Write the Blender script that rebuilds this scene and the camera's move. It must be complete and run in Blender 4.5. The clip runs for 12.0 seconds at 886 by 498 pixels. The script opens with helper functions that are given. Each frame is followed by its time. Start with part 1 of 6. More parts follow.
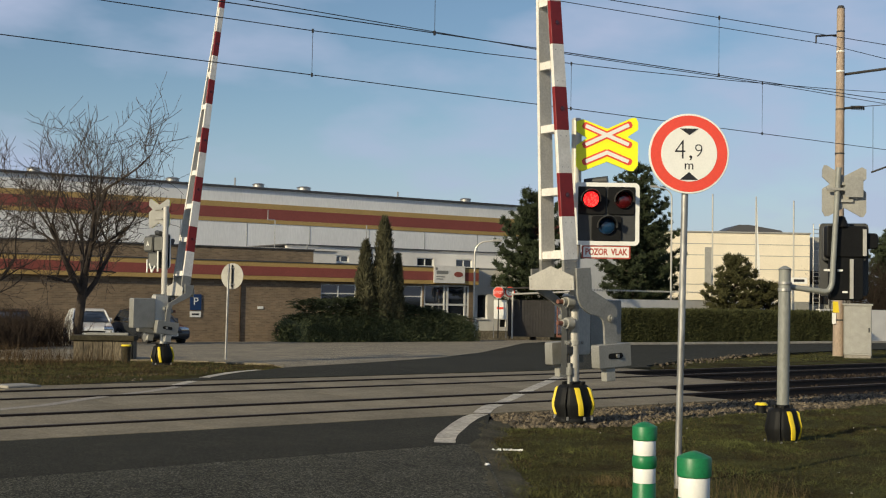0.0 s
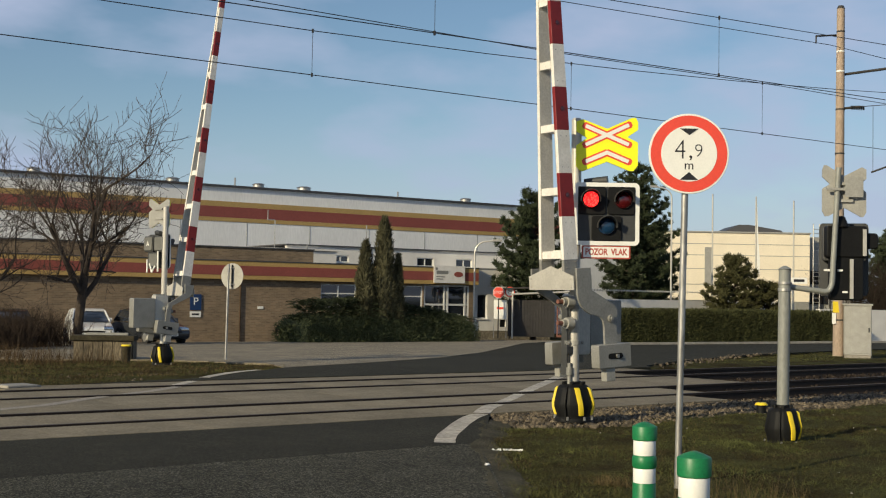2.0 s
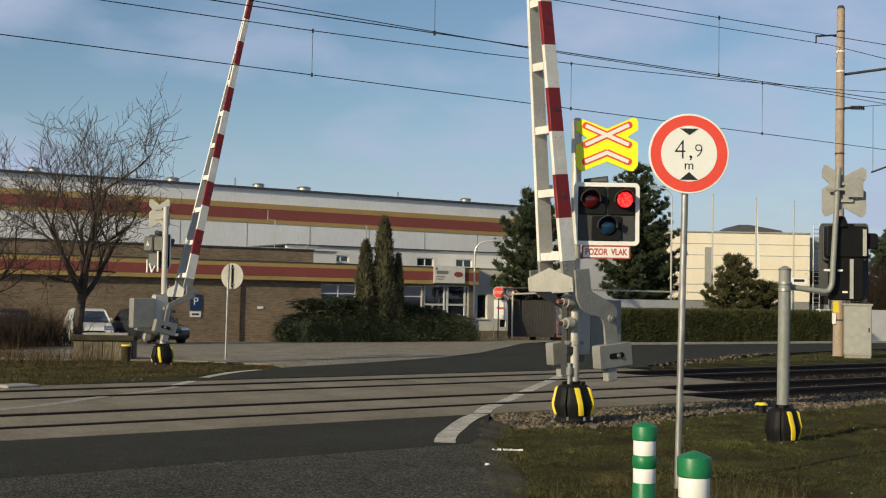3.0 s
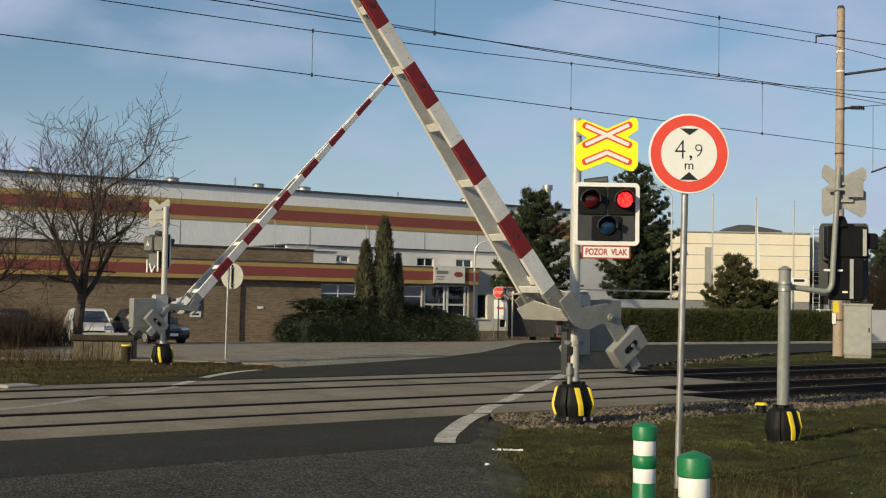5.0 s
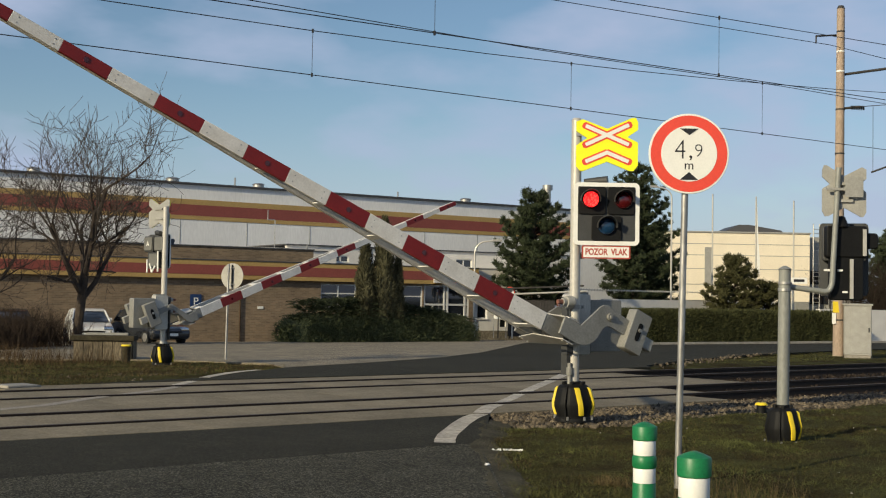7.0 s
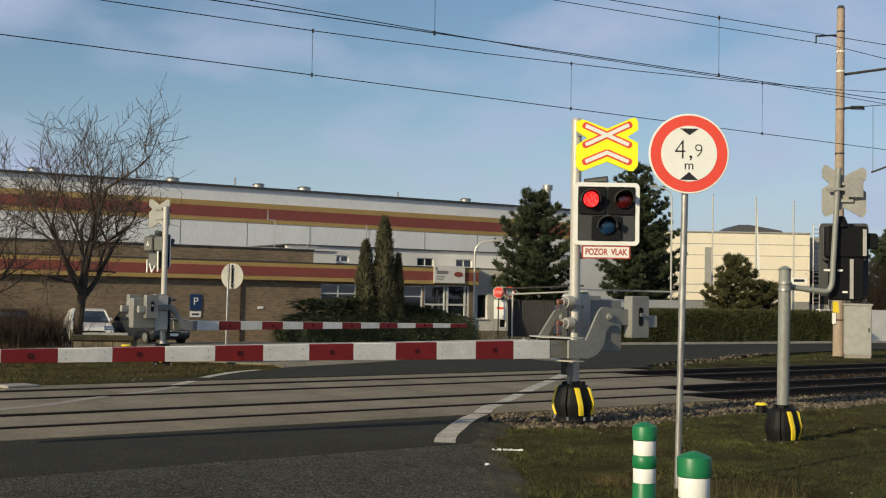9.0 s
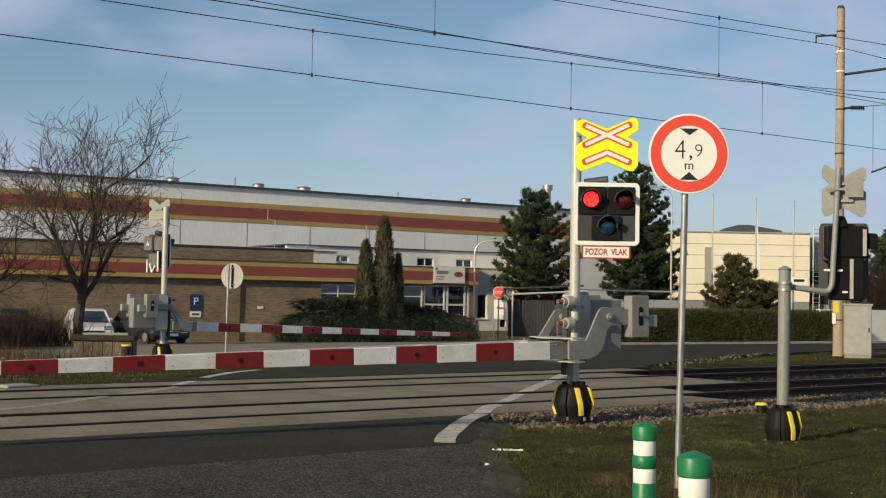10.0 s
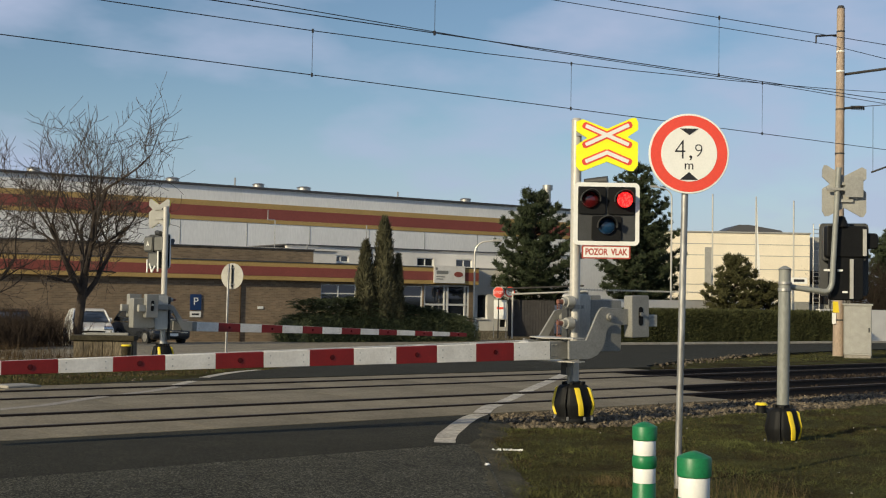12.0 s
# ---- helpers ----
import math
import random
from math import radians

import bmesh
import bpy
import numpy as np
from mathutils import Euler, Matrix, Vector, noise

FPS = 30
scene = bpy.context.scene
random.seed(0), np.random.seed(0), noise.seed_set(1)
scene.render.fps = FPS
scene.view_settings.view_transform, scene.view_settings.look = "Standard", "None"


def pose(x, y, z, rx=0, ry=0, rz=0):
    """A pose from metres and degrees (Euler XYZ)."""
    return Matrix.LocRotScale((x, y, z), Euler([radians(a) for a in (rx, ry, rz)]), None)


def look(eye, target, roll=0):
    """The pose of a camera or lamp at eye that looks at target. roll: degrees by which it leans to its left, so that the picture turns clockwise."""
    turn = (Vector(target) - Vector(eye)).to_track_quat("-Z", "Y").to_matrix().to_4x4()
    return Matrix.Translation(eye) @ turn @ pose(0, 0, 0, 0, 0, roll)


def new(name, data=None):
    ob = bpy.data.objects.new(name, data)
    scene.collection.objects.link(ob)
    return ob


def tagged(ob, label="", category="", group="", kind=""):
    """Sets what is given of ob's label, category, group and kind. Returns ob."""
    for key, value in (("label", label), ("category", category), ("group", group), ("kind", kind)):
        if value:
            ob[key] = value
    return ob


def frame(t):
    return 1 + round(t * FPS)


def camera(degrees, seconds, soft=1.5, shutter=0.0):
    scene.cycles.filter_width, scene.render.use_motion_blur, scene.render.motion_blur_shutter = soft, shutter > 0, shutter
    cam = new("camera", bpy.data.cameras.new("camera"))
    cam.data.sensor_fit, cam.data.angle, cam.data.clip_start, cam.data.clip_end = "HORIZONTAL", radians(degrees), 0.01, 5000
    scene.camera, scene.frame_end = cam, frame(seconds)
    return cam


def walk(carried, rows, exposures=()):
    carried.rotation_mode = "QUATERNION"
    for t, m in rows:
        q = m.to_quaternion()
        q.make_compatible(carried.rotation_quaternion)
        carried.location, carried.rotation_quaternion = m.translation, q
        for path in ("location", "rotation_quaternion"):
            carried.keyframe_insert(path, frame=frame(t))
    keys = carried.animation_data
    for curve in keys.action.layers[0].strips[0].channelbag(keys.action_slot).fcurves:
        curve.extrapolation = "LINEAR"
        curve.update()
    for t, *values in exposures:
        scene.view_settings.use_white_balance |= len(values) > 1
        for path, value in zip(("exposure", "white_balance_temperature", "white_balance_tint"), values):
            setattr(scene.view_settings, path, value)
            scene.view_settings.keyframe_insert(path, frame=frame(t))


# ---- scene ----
# World: x runs along the tracks, y across them towards the factory, z up from the rail tops.
YAW = 37.958


def ahead(deg_up):
    c = math.cos(radians(deg_up))
    return Vector((math.sin(radians(YAW)) * c, math.cos(radians(YAW)) * c, math.sin(radians(deg_up))))


EYE = Vector((0, 0, 1.569))
cam = camera(39.228, 12.0, soft=1.15)
STAND = look(EYE, EYE + ahead(2.323), 0.975)
walk(cam, [(0.0, STAND), (12.0, STAND)], exposures=[(0.0, 0.15, 6680, 7), (12.0, 0.15, 6680, 7)])

# ---------------------------------------------------------------- light
SUN_AZ = Vector((-1.0, -0.15, 0)).normalized()
SUN_EL = radians(21)
world = bpy.data.worlds.new("sky")
scene.world = world
world.use_nodes = True
wn = world.node_tree.nodes
wl = world.node_tree.links
wn.clear()
w_out = wn.new("ShaderNodeOutputWorld")
w_bg = wn.new("ShaderNodeBackground")
w_sky = wn.new("ShaderNodeTexSky")
w_sky.sky_type = "NISHITA"
w_sky.sun_disc = False
w_sky.sun_elevation = SUN_EL
w_sky.sun_rotation = math.atan2(SUN_AZ.x, SUN_AZ.y)
w_sky.dust_density = 0.7
w_sky.ozone_density = 3.0
w_bg.inputs["Strength"].default_value = 0.092
# thin, soft cloud veils all over the sky
w_tc = wn.new("ShaderNodeTexCoord")
w_map = wn.new("ShaderNodeMapping")
w_map.inputs["Scale"].default_value = (1.0, 1.0, 2.6)
w_noise = wn.new("ShaderNodeTexNoise")
w_noise.inputs["Scale"].default_value = 4.5
w_noise.inputs["Detail"].default_value = 5
w_noise.inputs["Roughness"].default_value = 0.5
w_fac = wn.new("ShaderNodeMapRange")
w_fac.inputs["From Min"].default_value, w_fac.inputs["From Max"].default_value = 0.46, 0.66
w_fac.inputs["To Min"].default_value, w_fac.inputs["To Max"].default_value = 0.0, 0.85
w_mix = wn.new("ShaderNodeMix")
w_mix.data_type = "RGBA"
w_mix.inputs["B"].default_value = (4.2, 4.9, 6.9, 1)
wl.new(w_tc.outputs["Generated"], w_map.inputs[0])
wl.new(w_map.outputs[0], w_noise.inputs["Vector"])
wl.new(w_noise.outputs["Fac"], w_fac.inputs[0])
# haze towards the horizon, all round
w_sep = wn.new("ShaderNodeSeparateXYZ")
w_haze = wn.new("ShaderNodeMapRange")
w_haze.interpolation_type = "SMOOTHSTEP"
w_haze.inputs["From Min"].default_value, w_haze.inputs["From Max"].default_value = 0.0, 0.17
w_haze.inputs["To Min"].default_value, w_haze.inputs["To Max"].default_value = 0.7, 0.0
w_max = wn.new("ShaderNodeMath")
w_max.operation = "MAXIMUM"
wl.new(w_tc.outputs["Generated"], w_sep.inputs[0])
wl.new(w_sep.outputs["Z"], w_haze.inputs[0])
wl.new(w_haze.outputs[0], w_max.inputs[0])
wl.new(w_fac.outputs[0], w_max.inputs[1])
wl.new(w_max.outputs[0], w_mix.inputs["Factor"])
wl.new(w_sky.outputs[0], w_mix.inputs["A"])
wl.new(w_mix.outputs["Result"], w_bg.inputs[0])
wl.new(w_bg.outputs[0], w_out.inputs[0])

sun_data = bpy.data.lights.new("sun", "SUN")
sun_data.energy = 3.9
sun_data.angle = radians(0.6)
sun_data.color = (1.0, 0.865, 0.61)
sun = new("sun", sun_data)
sun.matrix_world = look(Vector((0, 0, 60)), Vector((0, 0, 60)) - (SUN_AZ * math.cos(SUN_EL) + Vector((0, 0, math.sin(SUN_EL)))))


# ---------------------------------------------------------------- materials
def mat(name, base, rough=0.7, metal=0.0, vary=0.15, scale=4.0, fine=60.0, bump=0.15, dist=0.01, emit=0.0, hue=None, spec=0.5, per_object=0.0, island=0.0, grit=0.0, stretch=(1, 1, 1), coat=0.0, speck=0.0):
    """A surface with broad patches and fine grain; hue: the colour of the patches."""
    m = bpy.data.materials.new(name)
    m.use_nodes = True
    n, l = m.node_tree.nodes, m.node_tree.links
    b = n["Principled BSDF"]
    b.inputs["Roughness"].default_value = rough
    b.inputs["Metallic"].default_value = metal
    b.inputs["Specular IOR Level"].default_value = spec
    b.inputs["Coat Weight"].default_value = coat
    tc = n.new("ShaderNodeTexCoord")
    mp = n.new("ShaderNodeMapping")
    mp.inputs["Scale"].default_value = stretch
    l.new(tc.outputs["Object"], mp.inputs[0])
    big = n.new("ShaderNodeTexNoise")
    big.inputs["Scale"].default_value = scale
    big.inputs["Detail"].default_value = 5
    big.inputs["Roughness"].default_value = 0.65
    small = n.new("ShaderNodeTexNoise")
    small.inputs["Scale"].default_value = fine
    small.inputs["Detail"].default_value = 3
    l.new(mp.outputs[0], big.inputs["Vector"])
    l.new(mp.outputs[0], small.inputs["Vector"])
    dark = tuple(c * (1 - vary) for c in (hue or base)[:3]) + (1,)
    light = tuple(min(1, c * (1 + vary * 0.7)) for c in base[:3]) + (1,)
    ramp = n.new("ShaderNodeValToRGB")
    ramp.color_ramp.elements[0].position, ramp.color_ramp.elements[1].position = 0.33, 0.68
    ramp.color_ramp.elements[0].color, ramp.color_ramp.elements[1].color = dark, light
    l.new(big.outputs["Fac"], ramp.inputs[0])
    grain = n.new("ShaderNodeMapRange")
    grain.inputs["From Min"].default_value, grain.inputs["From Max"].default_value = 0.3, 0.7
    grain.inputs["To Min"].default_value, grain.inputs["To Max"].default_value = 1 - (grit or vary), 1 + (grit or vary)
    l.new(small.outputs["Fac"], grain.inputs[0])
    mul = n.new("ShaderNodeMix")
    mul.data_type, mul.blend_type = "RGBA", "MULTIPLY"
    mul.inputs["Factor"].default_value = 1
    l.new(ramp.outputs[0], mul.inputs["A"])
    l.new(grain.outputs[0], mul.inputs["B"])
    colour = mul.outputs["Result"]
    if per_object:
        info = n.new("ShaderNodeObjectInfo")
        pr = n.new("ShaderNodeMapRange")
        pr.inputs["To Min"].default_value, pr.inputs["To Max"].default_value = 1 - per_object, 1 + per_object
        l.new(info.outputs["Random"], pr.inputs[0])
        mul2 = n.new("ShaderNodeMix")
        mul2.data_type, mul2.blend_type = "RGBA", "MULTIPLY"
        mul2.inputs["Factor"].default_value = 1
        l.new(colour, mul2.inputs["A"])
        l.new(pr.outputs[0], mul2.inputs["B"])
        colour = mul2.outputs["Result"]
    if island:
        geo = n.new("ShaderNodeNewGeometry")
        ir = n.new("ShaderNodeMapRange")
        ir.inputs["To Min"].default_value, ir.inputs["To Max"].default_value = 1 - island, 1 + island
        l.new(geo.outputs["Random Per Island"], ir.inputs[0])
        mul3 = n.new("ShaderNodeMix")
        mul3.data_type, mul3.blend_type = "RGBA", "MULTIPLY"
        mul3.inputs["Factor"].default_value = 1
        l.new(colour, mul3.inputs["A"])
        l.new(ir.outputs[0], mul3.inputs["B"])
        colour = mul3.outputs["Result"]
    if speck:
        # single light stones in the surface
        sn = n.new("ShaderNodeTexVoronoi")
        sn.inputs["Scale"].default_value = fine * 0.95
        l.new(mp.outputs[0], sn.inputs["Vector"])
        sx = n.new("ShaderNodeSeparateColor")
        l.new(sn.outputs["Color"], sx.inputs[0])
        sr = n.new("ShaderNodeMapRange")
        sr.inputs["From Min"].default_value, sr.inputs["From Max"].default_value = 0.45, 1.0
        sr.inputs["To Min"].default_value, sr.inputs["To Max"].default_value = 1 - 0.25 * speck, 1 + speck
        l.new(sx.outputs[0], sr.inputs[0])
        mul4 = n.new("ShaderNodeMix")
        mul4.data_type, mul4.blend_type = "RGBA", "MULTIPLY"
        mul4.inputs["Factor"].default_value = 1
        l.new(colour, mul4.inputs["A"])
        l.new(sr.outputs[0], mul4.inputs["B"])
        colour = mul4.outputs["Result"]
    l.new(colour, b.inputs["Base Color"])
    if bump:
        add = n.new("ShaderNodeMath")
        add.operation = "ADD"
        l.new(big.outputs["Fac"], add.inputs[0])
        l.new(small.outputs["Fac"], add.inputs[1])
        bp = n.new("ShaderNodeBump")
        bp.inputs["Strength"].default_value = bump
        bp.inputs["Distance"].default_value = dist
        l.new(add.outputs[0], bp.inputs["Height"])
        l.new(bp.outputs[0], b.inputs["Normal"])
    if emit:
        b.inputs["Emission Color"].default_value = (*base[:3], 1)
        b.inputs["Emission Strength"].default_value = emit
    return m


M = {}
M["asphalt"] = mat("asphalt", (0.055, 0.052, 0.039), 0.95, spec=0.12, vary=0.26, grit=0.6, scale=0.9, fine=75, bump=0.8, dist=0.014, speck=1.7)
M["asphalt_new"] = mat("dark asphalt", (0.035, 0.033, 0.0245), 0.95, spec=0.1, grit=0.4, vary=0.2, scale=0.8, fine=85, bump=0.4, dist=0.008, speck=0.9)
M["concrete"] = mat("crossing concrete", (0.212, 0.181, 0.130), 0.95, vary=0.22, scale=0.9, fine=30, bump=0.25, dist=0.008, per_object=0.07, spec=0.12)
M["kerb"] = mat("kerb concrete", (0.29, 0.265, 0.225), 0.85, vary=0.2, scale=3, fine=40, per_object=0.08)
M["grass"] = mat("winter grass soil", (0.052, 0.053, 0.020), 0.98, vary=0.4, scale=0.9, fine=26, bump=0.8, dist=0.05, hue=(0.052, 0.036, 0.018), spec=0.03)
M["ballast_bed"] = mat("dirty fine ballast", (0.045, 0.036, 0.026), 0.98, vary=0.35, scale=2, fine=30, bump=0.8, dist=0.03, speck=0.8)
M["gravel"] = mat("grey brown gravel", (0.195, 0.164, 0.115), 0.98, vary=0.3, scale=1.1, fine=24, bump=0.6, dist=0.03, speck=0.7)
M["ballast"] = mat("ballast", (0.105, 0.083, 0.056), 0.95, vary=0.3, scale=3, fine=24, bump=0.6, dist=0.03, island=0.8)
M["ballast_dark"] = mat("darker ballast", (0.040, 0.031, 0.025), 0.95, vary=0.3, scale=3, fine=24, bump=0.6, dist=0.03, island=0.45, spec=0.1)
M["post"] = mat("grey green post paint", (0.25, 0.255, 0.235), 0.5, 0.1, vary=0.12, scale=4, fine=40, bump=0.05, stretch=(1, 1, 0.3))
M["crack"] = mat("tar filled crack", (0.012, 0.011, 0.010), 0.9, vary=0.2, bump=0, spec=0.1)
M["dirt"] = mat("gritty road edge dirt", (0.080, 0.072, 0.050), 0.98, vary=0.4, scale=1.6, fine=45, bump=0.7, dist=0.02, spec=0.05)
M["rail"] = mat("rusty rail side", (0.026, 0.018, 0.014), 0.7, 0.4, vary=0.25, scale=6, fine=40)
M["rail_top"] = mat("worn rail head", (0.105, 0.078, 0.055), 0.6, 0.3, vary=0.1, scale=3, fine=30, bump=0.05)
M["paint"] = mat("worn road paint", (0.46, 0.41, 0.33), 0.9, vary=0.3, scale=3, fine=25, hue=(0.40, 0.36, 0.31))
M["paint_old"] = mat("faded road paint", (0.29, 0.25, 0.20), 0.9, vary=0.22, scale=3, fine=20, hue=(0.30, 0.27, 0.235))
M["galv"] = mat("galvanised steel", (0.43, 0.42, 0.40), 0.46, 0.7, vary=0.28, scale=5, fine=30, bump=0.08, stretch=(1, 1, 0.25))
M["mast"] = mat("pale grey mast paint", (0.52, 0.495, 0.445), 0.38, 0.2, vary=0.1, scale=4, fine=50, bump=0.05, stretch=(1, 1, 0.3))
M["grey"] = mat("grey machine paint", (0.25, 0.245, 0.225), 0.5, 0.1, vary=0.14, scale=4, fine=50, bump=0.06)
M["lightgrey"] = mat("light grey painted steel", (0.34, 0.33, 0.30), 0.5, 0.1, vary=0.12, scale=4, fine=50, bump=0.06)
M["white"] = mat("white paint", (0.80, 0.77, 0.72), 0.5, vary=0.07, scale=3, fine=40, bump=0.05, hue=(0.72, 0.68, 0.62))
M["beamback"] = mat("pale grey beam", (0.52, 0.50, 0.46), 0.6, vary=0.12, scale=3, fine=40, bump=0.05)
M["red"] = mat("dark red band", (0.21, 0.011, 0.010), 0.45, vary=0.12, scale=5, fine=60, bump=0.05)
M["black"] = mat("black plastic", (0.008, 0.008, 0.008), 0.6, spec=0.2, vary=0.2, scale=5, fine=50, bump=0.08)
M["darkgrey"] = mat("charcoal housing", (0.045, 0.046, 0.046), 0.6, vary=0.15, scale=5, fine=50, bump=0.06)
M["yellow"] = mat("yellow strip", (0.78, 0.58, 0.03), 0.5, vary=0.08, scale=6, fine=50, bump=0.04)
M["fluo"] = mat("fluorescent yellow", (0.93, 0.94, 0.02), 0.45, vary=0.03, scale=6, fine=60, bump=0.02)
M["signwhite"] = mat("retroreflective white", (0.82, 0.81, 0.76), 0.4, vary=0.03, scale=5, fine=60, bump=0.02)
M["signred"] = mat("sign red", (0.78, 0.075, 0.045), 0.4, vary=0.04, scale=5, fine=60, bump=0.02)
M["platered"] = mat("faded sign red", (0.42, 0.075, 0.05), 0.5, vary=0.1, scale=8, fine=60, bump=0.02)
M["signblue"] = mat("sign blue", (0.010, 0.035, 0.115), 0.4, vary=0.05, scale=5, fine=60, bump=0.02)
M["ink"] = mat("black sign ink", (0.015, 0.015, 0.018), 0.5, vary=0.1, bump=0)
M["green"] = mat("green plastic", (0.008, 0.17, 0.055), 0.42, vary=0.12, scale=8, fine=60, bump=0.08)
M["lens_red"] = mat("dark red lens", (0.07, 0.004, 0.006), 0.16, vary=0.1, scale=20, fine=90, bump=0.25, dist=0.004, coat=0.5)
M["lens_blue"] = mat("dark blue lens", (0.008, 0.035, 0.085), 0.14, vary=0.1, scale=20, fine=90, bump=0.2, dist=0.004, coat=0.5)
M["lit"] = mat("lit red lamp", (0.85, 0.008, 0.012), 0.4, vary=0.3, scale=40, fine=45, bump=0.1, emit=0.75)
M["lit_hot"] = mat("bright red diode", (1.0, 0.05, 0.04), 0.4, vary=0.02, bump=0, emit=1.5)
M["wire"] = mat("dark contact wire", (0.045, 0.045, 0.05), 0.6, 0.5, vary=0.1, bump=0)
M["pole"] = mat("pinkish concrete pole", (0.36, 0.275, 0.21), 0.85, vary=0.18, scale=2, fine=30, bump=0.2, stretch=(1, 1, 0.3))
M["brick"] = mat("brown grey facing brick", (0.155, 0.118, 0.082), 0.9, vary=0.22, scale=1.4, fine=25, bump=0.3, per_object=0.2)
M["mortar"] = mat("brown mortar", (0.115, 0.09, 0.066), 0.95, vary=0.2, scale=2, fine=30)
M["cladding"] = mat("white sheet cladding", (0.83, 0.815, 0.785), 0.55, vary=0.06, scale=0.5, fine=12, bump=0.04, stretch=(1, 1, 0.2))
M["tan"] = mat("tan stripe", (0.44, 0.29, 0.10), 0.6, vary=0.1, scale=0.6, fine=15, bump=0.05)
M["brown"] = mat("brown red stripe", (0.26, 0.066, 0.05), 0.6, vary=0.1, scale=0.6, fine=15, bump=0.05)
M["render"] = mat("off-white wall render", (0.72, 0.69, 0.64), 0.85, vary=0.1, scale=0.8, fine=30, bump=0.15)
M["cream"] = mat("cream cladding", (0.80, 0.71, 0.55), 0.6, vary=0.06, scale=0.4, fine=10, bump=0.04)
M["roofedge"] = mat("dark roof edge", (0.06, 0.06, 0.065), 0.6, vary=0.1)
M["frame_white"] = mat("white window frame", (0.66, 0.65, 0.62), 0.5, vary=0.06, bump=0.02)
M["bark"] = mat("grey brown bark", (0.050, 0.037, 0.028), 0.95, vary=0.3, scale=4, fine=30, bump=0.6, dist=0.02)  
M["pine"] = mat("dark pine needles", (0.050, 0.064, 0.032), 0.8, vary=0.35, scale=1.5, fine=12, bump=0.3, spec=0.2)
M["juniper"] = mat("dark juniper", (0.070, 0.084, 0.042), 0.85, vary=0.35, scale=1.5, fine=12, bump=0.3, spec=0.2)
M["cypress"] = mat("brown green cypress", (0.080, 0.076, 0.042), 0.85, vary=0.35, scale=1.5, fine=12, bump=0.3, spec=0.2)
M["hedge"] = mat("clipped hedge", (0.055, 0.058, 0.022), 0.85, vary=0.35, scale=1.5, fine=12, bump=0.3, spec=0.2)
M["olive"] = mat("olive pine needles", (0.074, 0.072, 0.029), 0.85, vary=0.35, scale=1.5, fine=12, bump=0.3, spec=0.2)
M["blade"] = mat("grass blades", (0.072, 0.080, 0.023), 0.9, vary=0.5, scale=0.8, fine=8, bump=0, hue=(0.068, 0.050, 0.022), spec=0.2)
M["straw"] = mat("dry straw grass", (0.125, 0.092, 0.045), 0.95, vary=0.3, scale=1.0, fine=9, bump=0, spec=0.1)
M["wood"] = mat("old grey timber", (0.125, 0.10, 0.066), 0.9, vary=0.55, scale=3, fine=25, bump=0.4, stretch=(1, 1, 0.25))
M["lid"] = mat("dark mossy timber", (0.050, 0.043, 0.028), 0.95, vary=0.35, scale=4, fine=25, bump=0.4, spec=0.15)
M["twig"] = mat("dark brown twigs", (0.030, 0.022, 0.017), 0.95, vary=0.3, scale=4, fine=30, bump=0.3, spec=0.1)
M["dead"] = mat("dead brown grass", (0.070, 0.047, 0.025), 0.95, vary=0.35, scale=1.2, fine=9, bump=0, spec=0.1)
M["carwhite"] = mat("white car paint", (0.62, 0.62, 0.62), 0.25, vary=0.03, bump=0, coat=0.6)
M["cardark"] = mat("dark car paint", (0.03, 0.032, 0.036), 0.22, vary=0.05, bump=0, coat=0.7)
M["tyre"] = mat("tyre rubber", (0.02, 0.02, 0.02), 0.85, vary=0.1)
M["chrome"] = mat("bright metal", (0.6, 0.6, 0.6), 0.2, 1.0, vary=0.03, bump=0)
M["rust_dirt"] = mat("rust brown dirt", (0.075, 0.05, 0.032), 0.95, vary=0.35, scale=2, fine=30, bump=0.4, spec=0.1)
M["gearbox"] = mat("dull dark grey paint", (0.15, 0.148, 0.135), 0.6, 0.1, vary=0.14, scale=4, fine=50, bump=0.06)
M["iron"] = mat("dark iron fence", (0.05, 0.045, 0.042), 0.7, 0.3, vary=0.2)
M["rust"] = mat("rusty red steel", (0.20, 0.085, 0.06), 0.8, 0.2, vary=0.25)


def glass_mat(name, tint):
    m = bpy.data.materials.new(name)
    m.use_nodes = True
    b = m.node_tree.nodes["Principled BSDF"]
    b.inputs["Base Color"].default_value = (*tint, 1)
    b.inputs["Roughness"].default_value = 0.04
    b.inputs["Specular IOR Level"].default_value = 0.8
    b.inputs["Coat Weight"].default_value = 0.3
    return m


M["glass"] = glass_mat("dark window glass", (0.02, 0.024, 0.03))


# ---------------------------------------------------------------- mesh helpers
def BM():
    return bmesh.new()


def box(bm, x0, x1, y0, y1, z0, z1, m=None):
    """A box between two corners; m: a matrix laid over it."""
    mm = Matrix.Translation(((x0 + x1) / 2, (y0 + y1) / 2, (z0 + z1) / 2)) @ Matrix.Diagonal((abs(x1 - x0), abs(y1 - y0), abs(z1 - z0), 1))
    bmesh.ops.create_cube(bm, size=1, matrix=(m @ mm) if m else mm)
    return bm


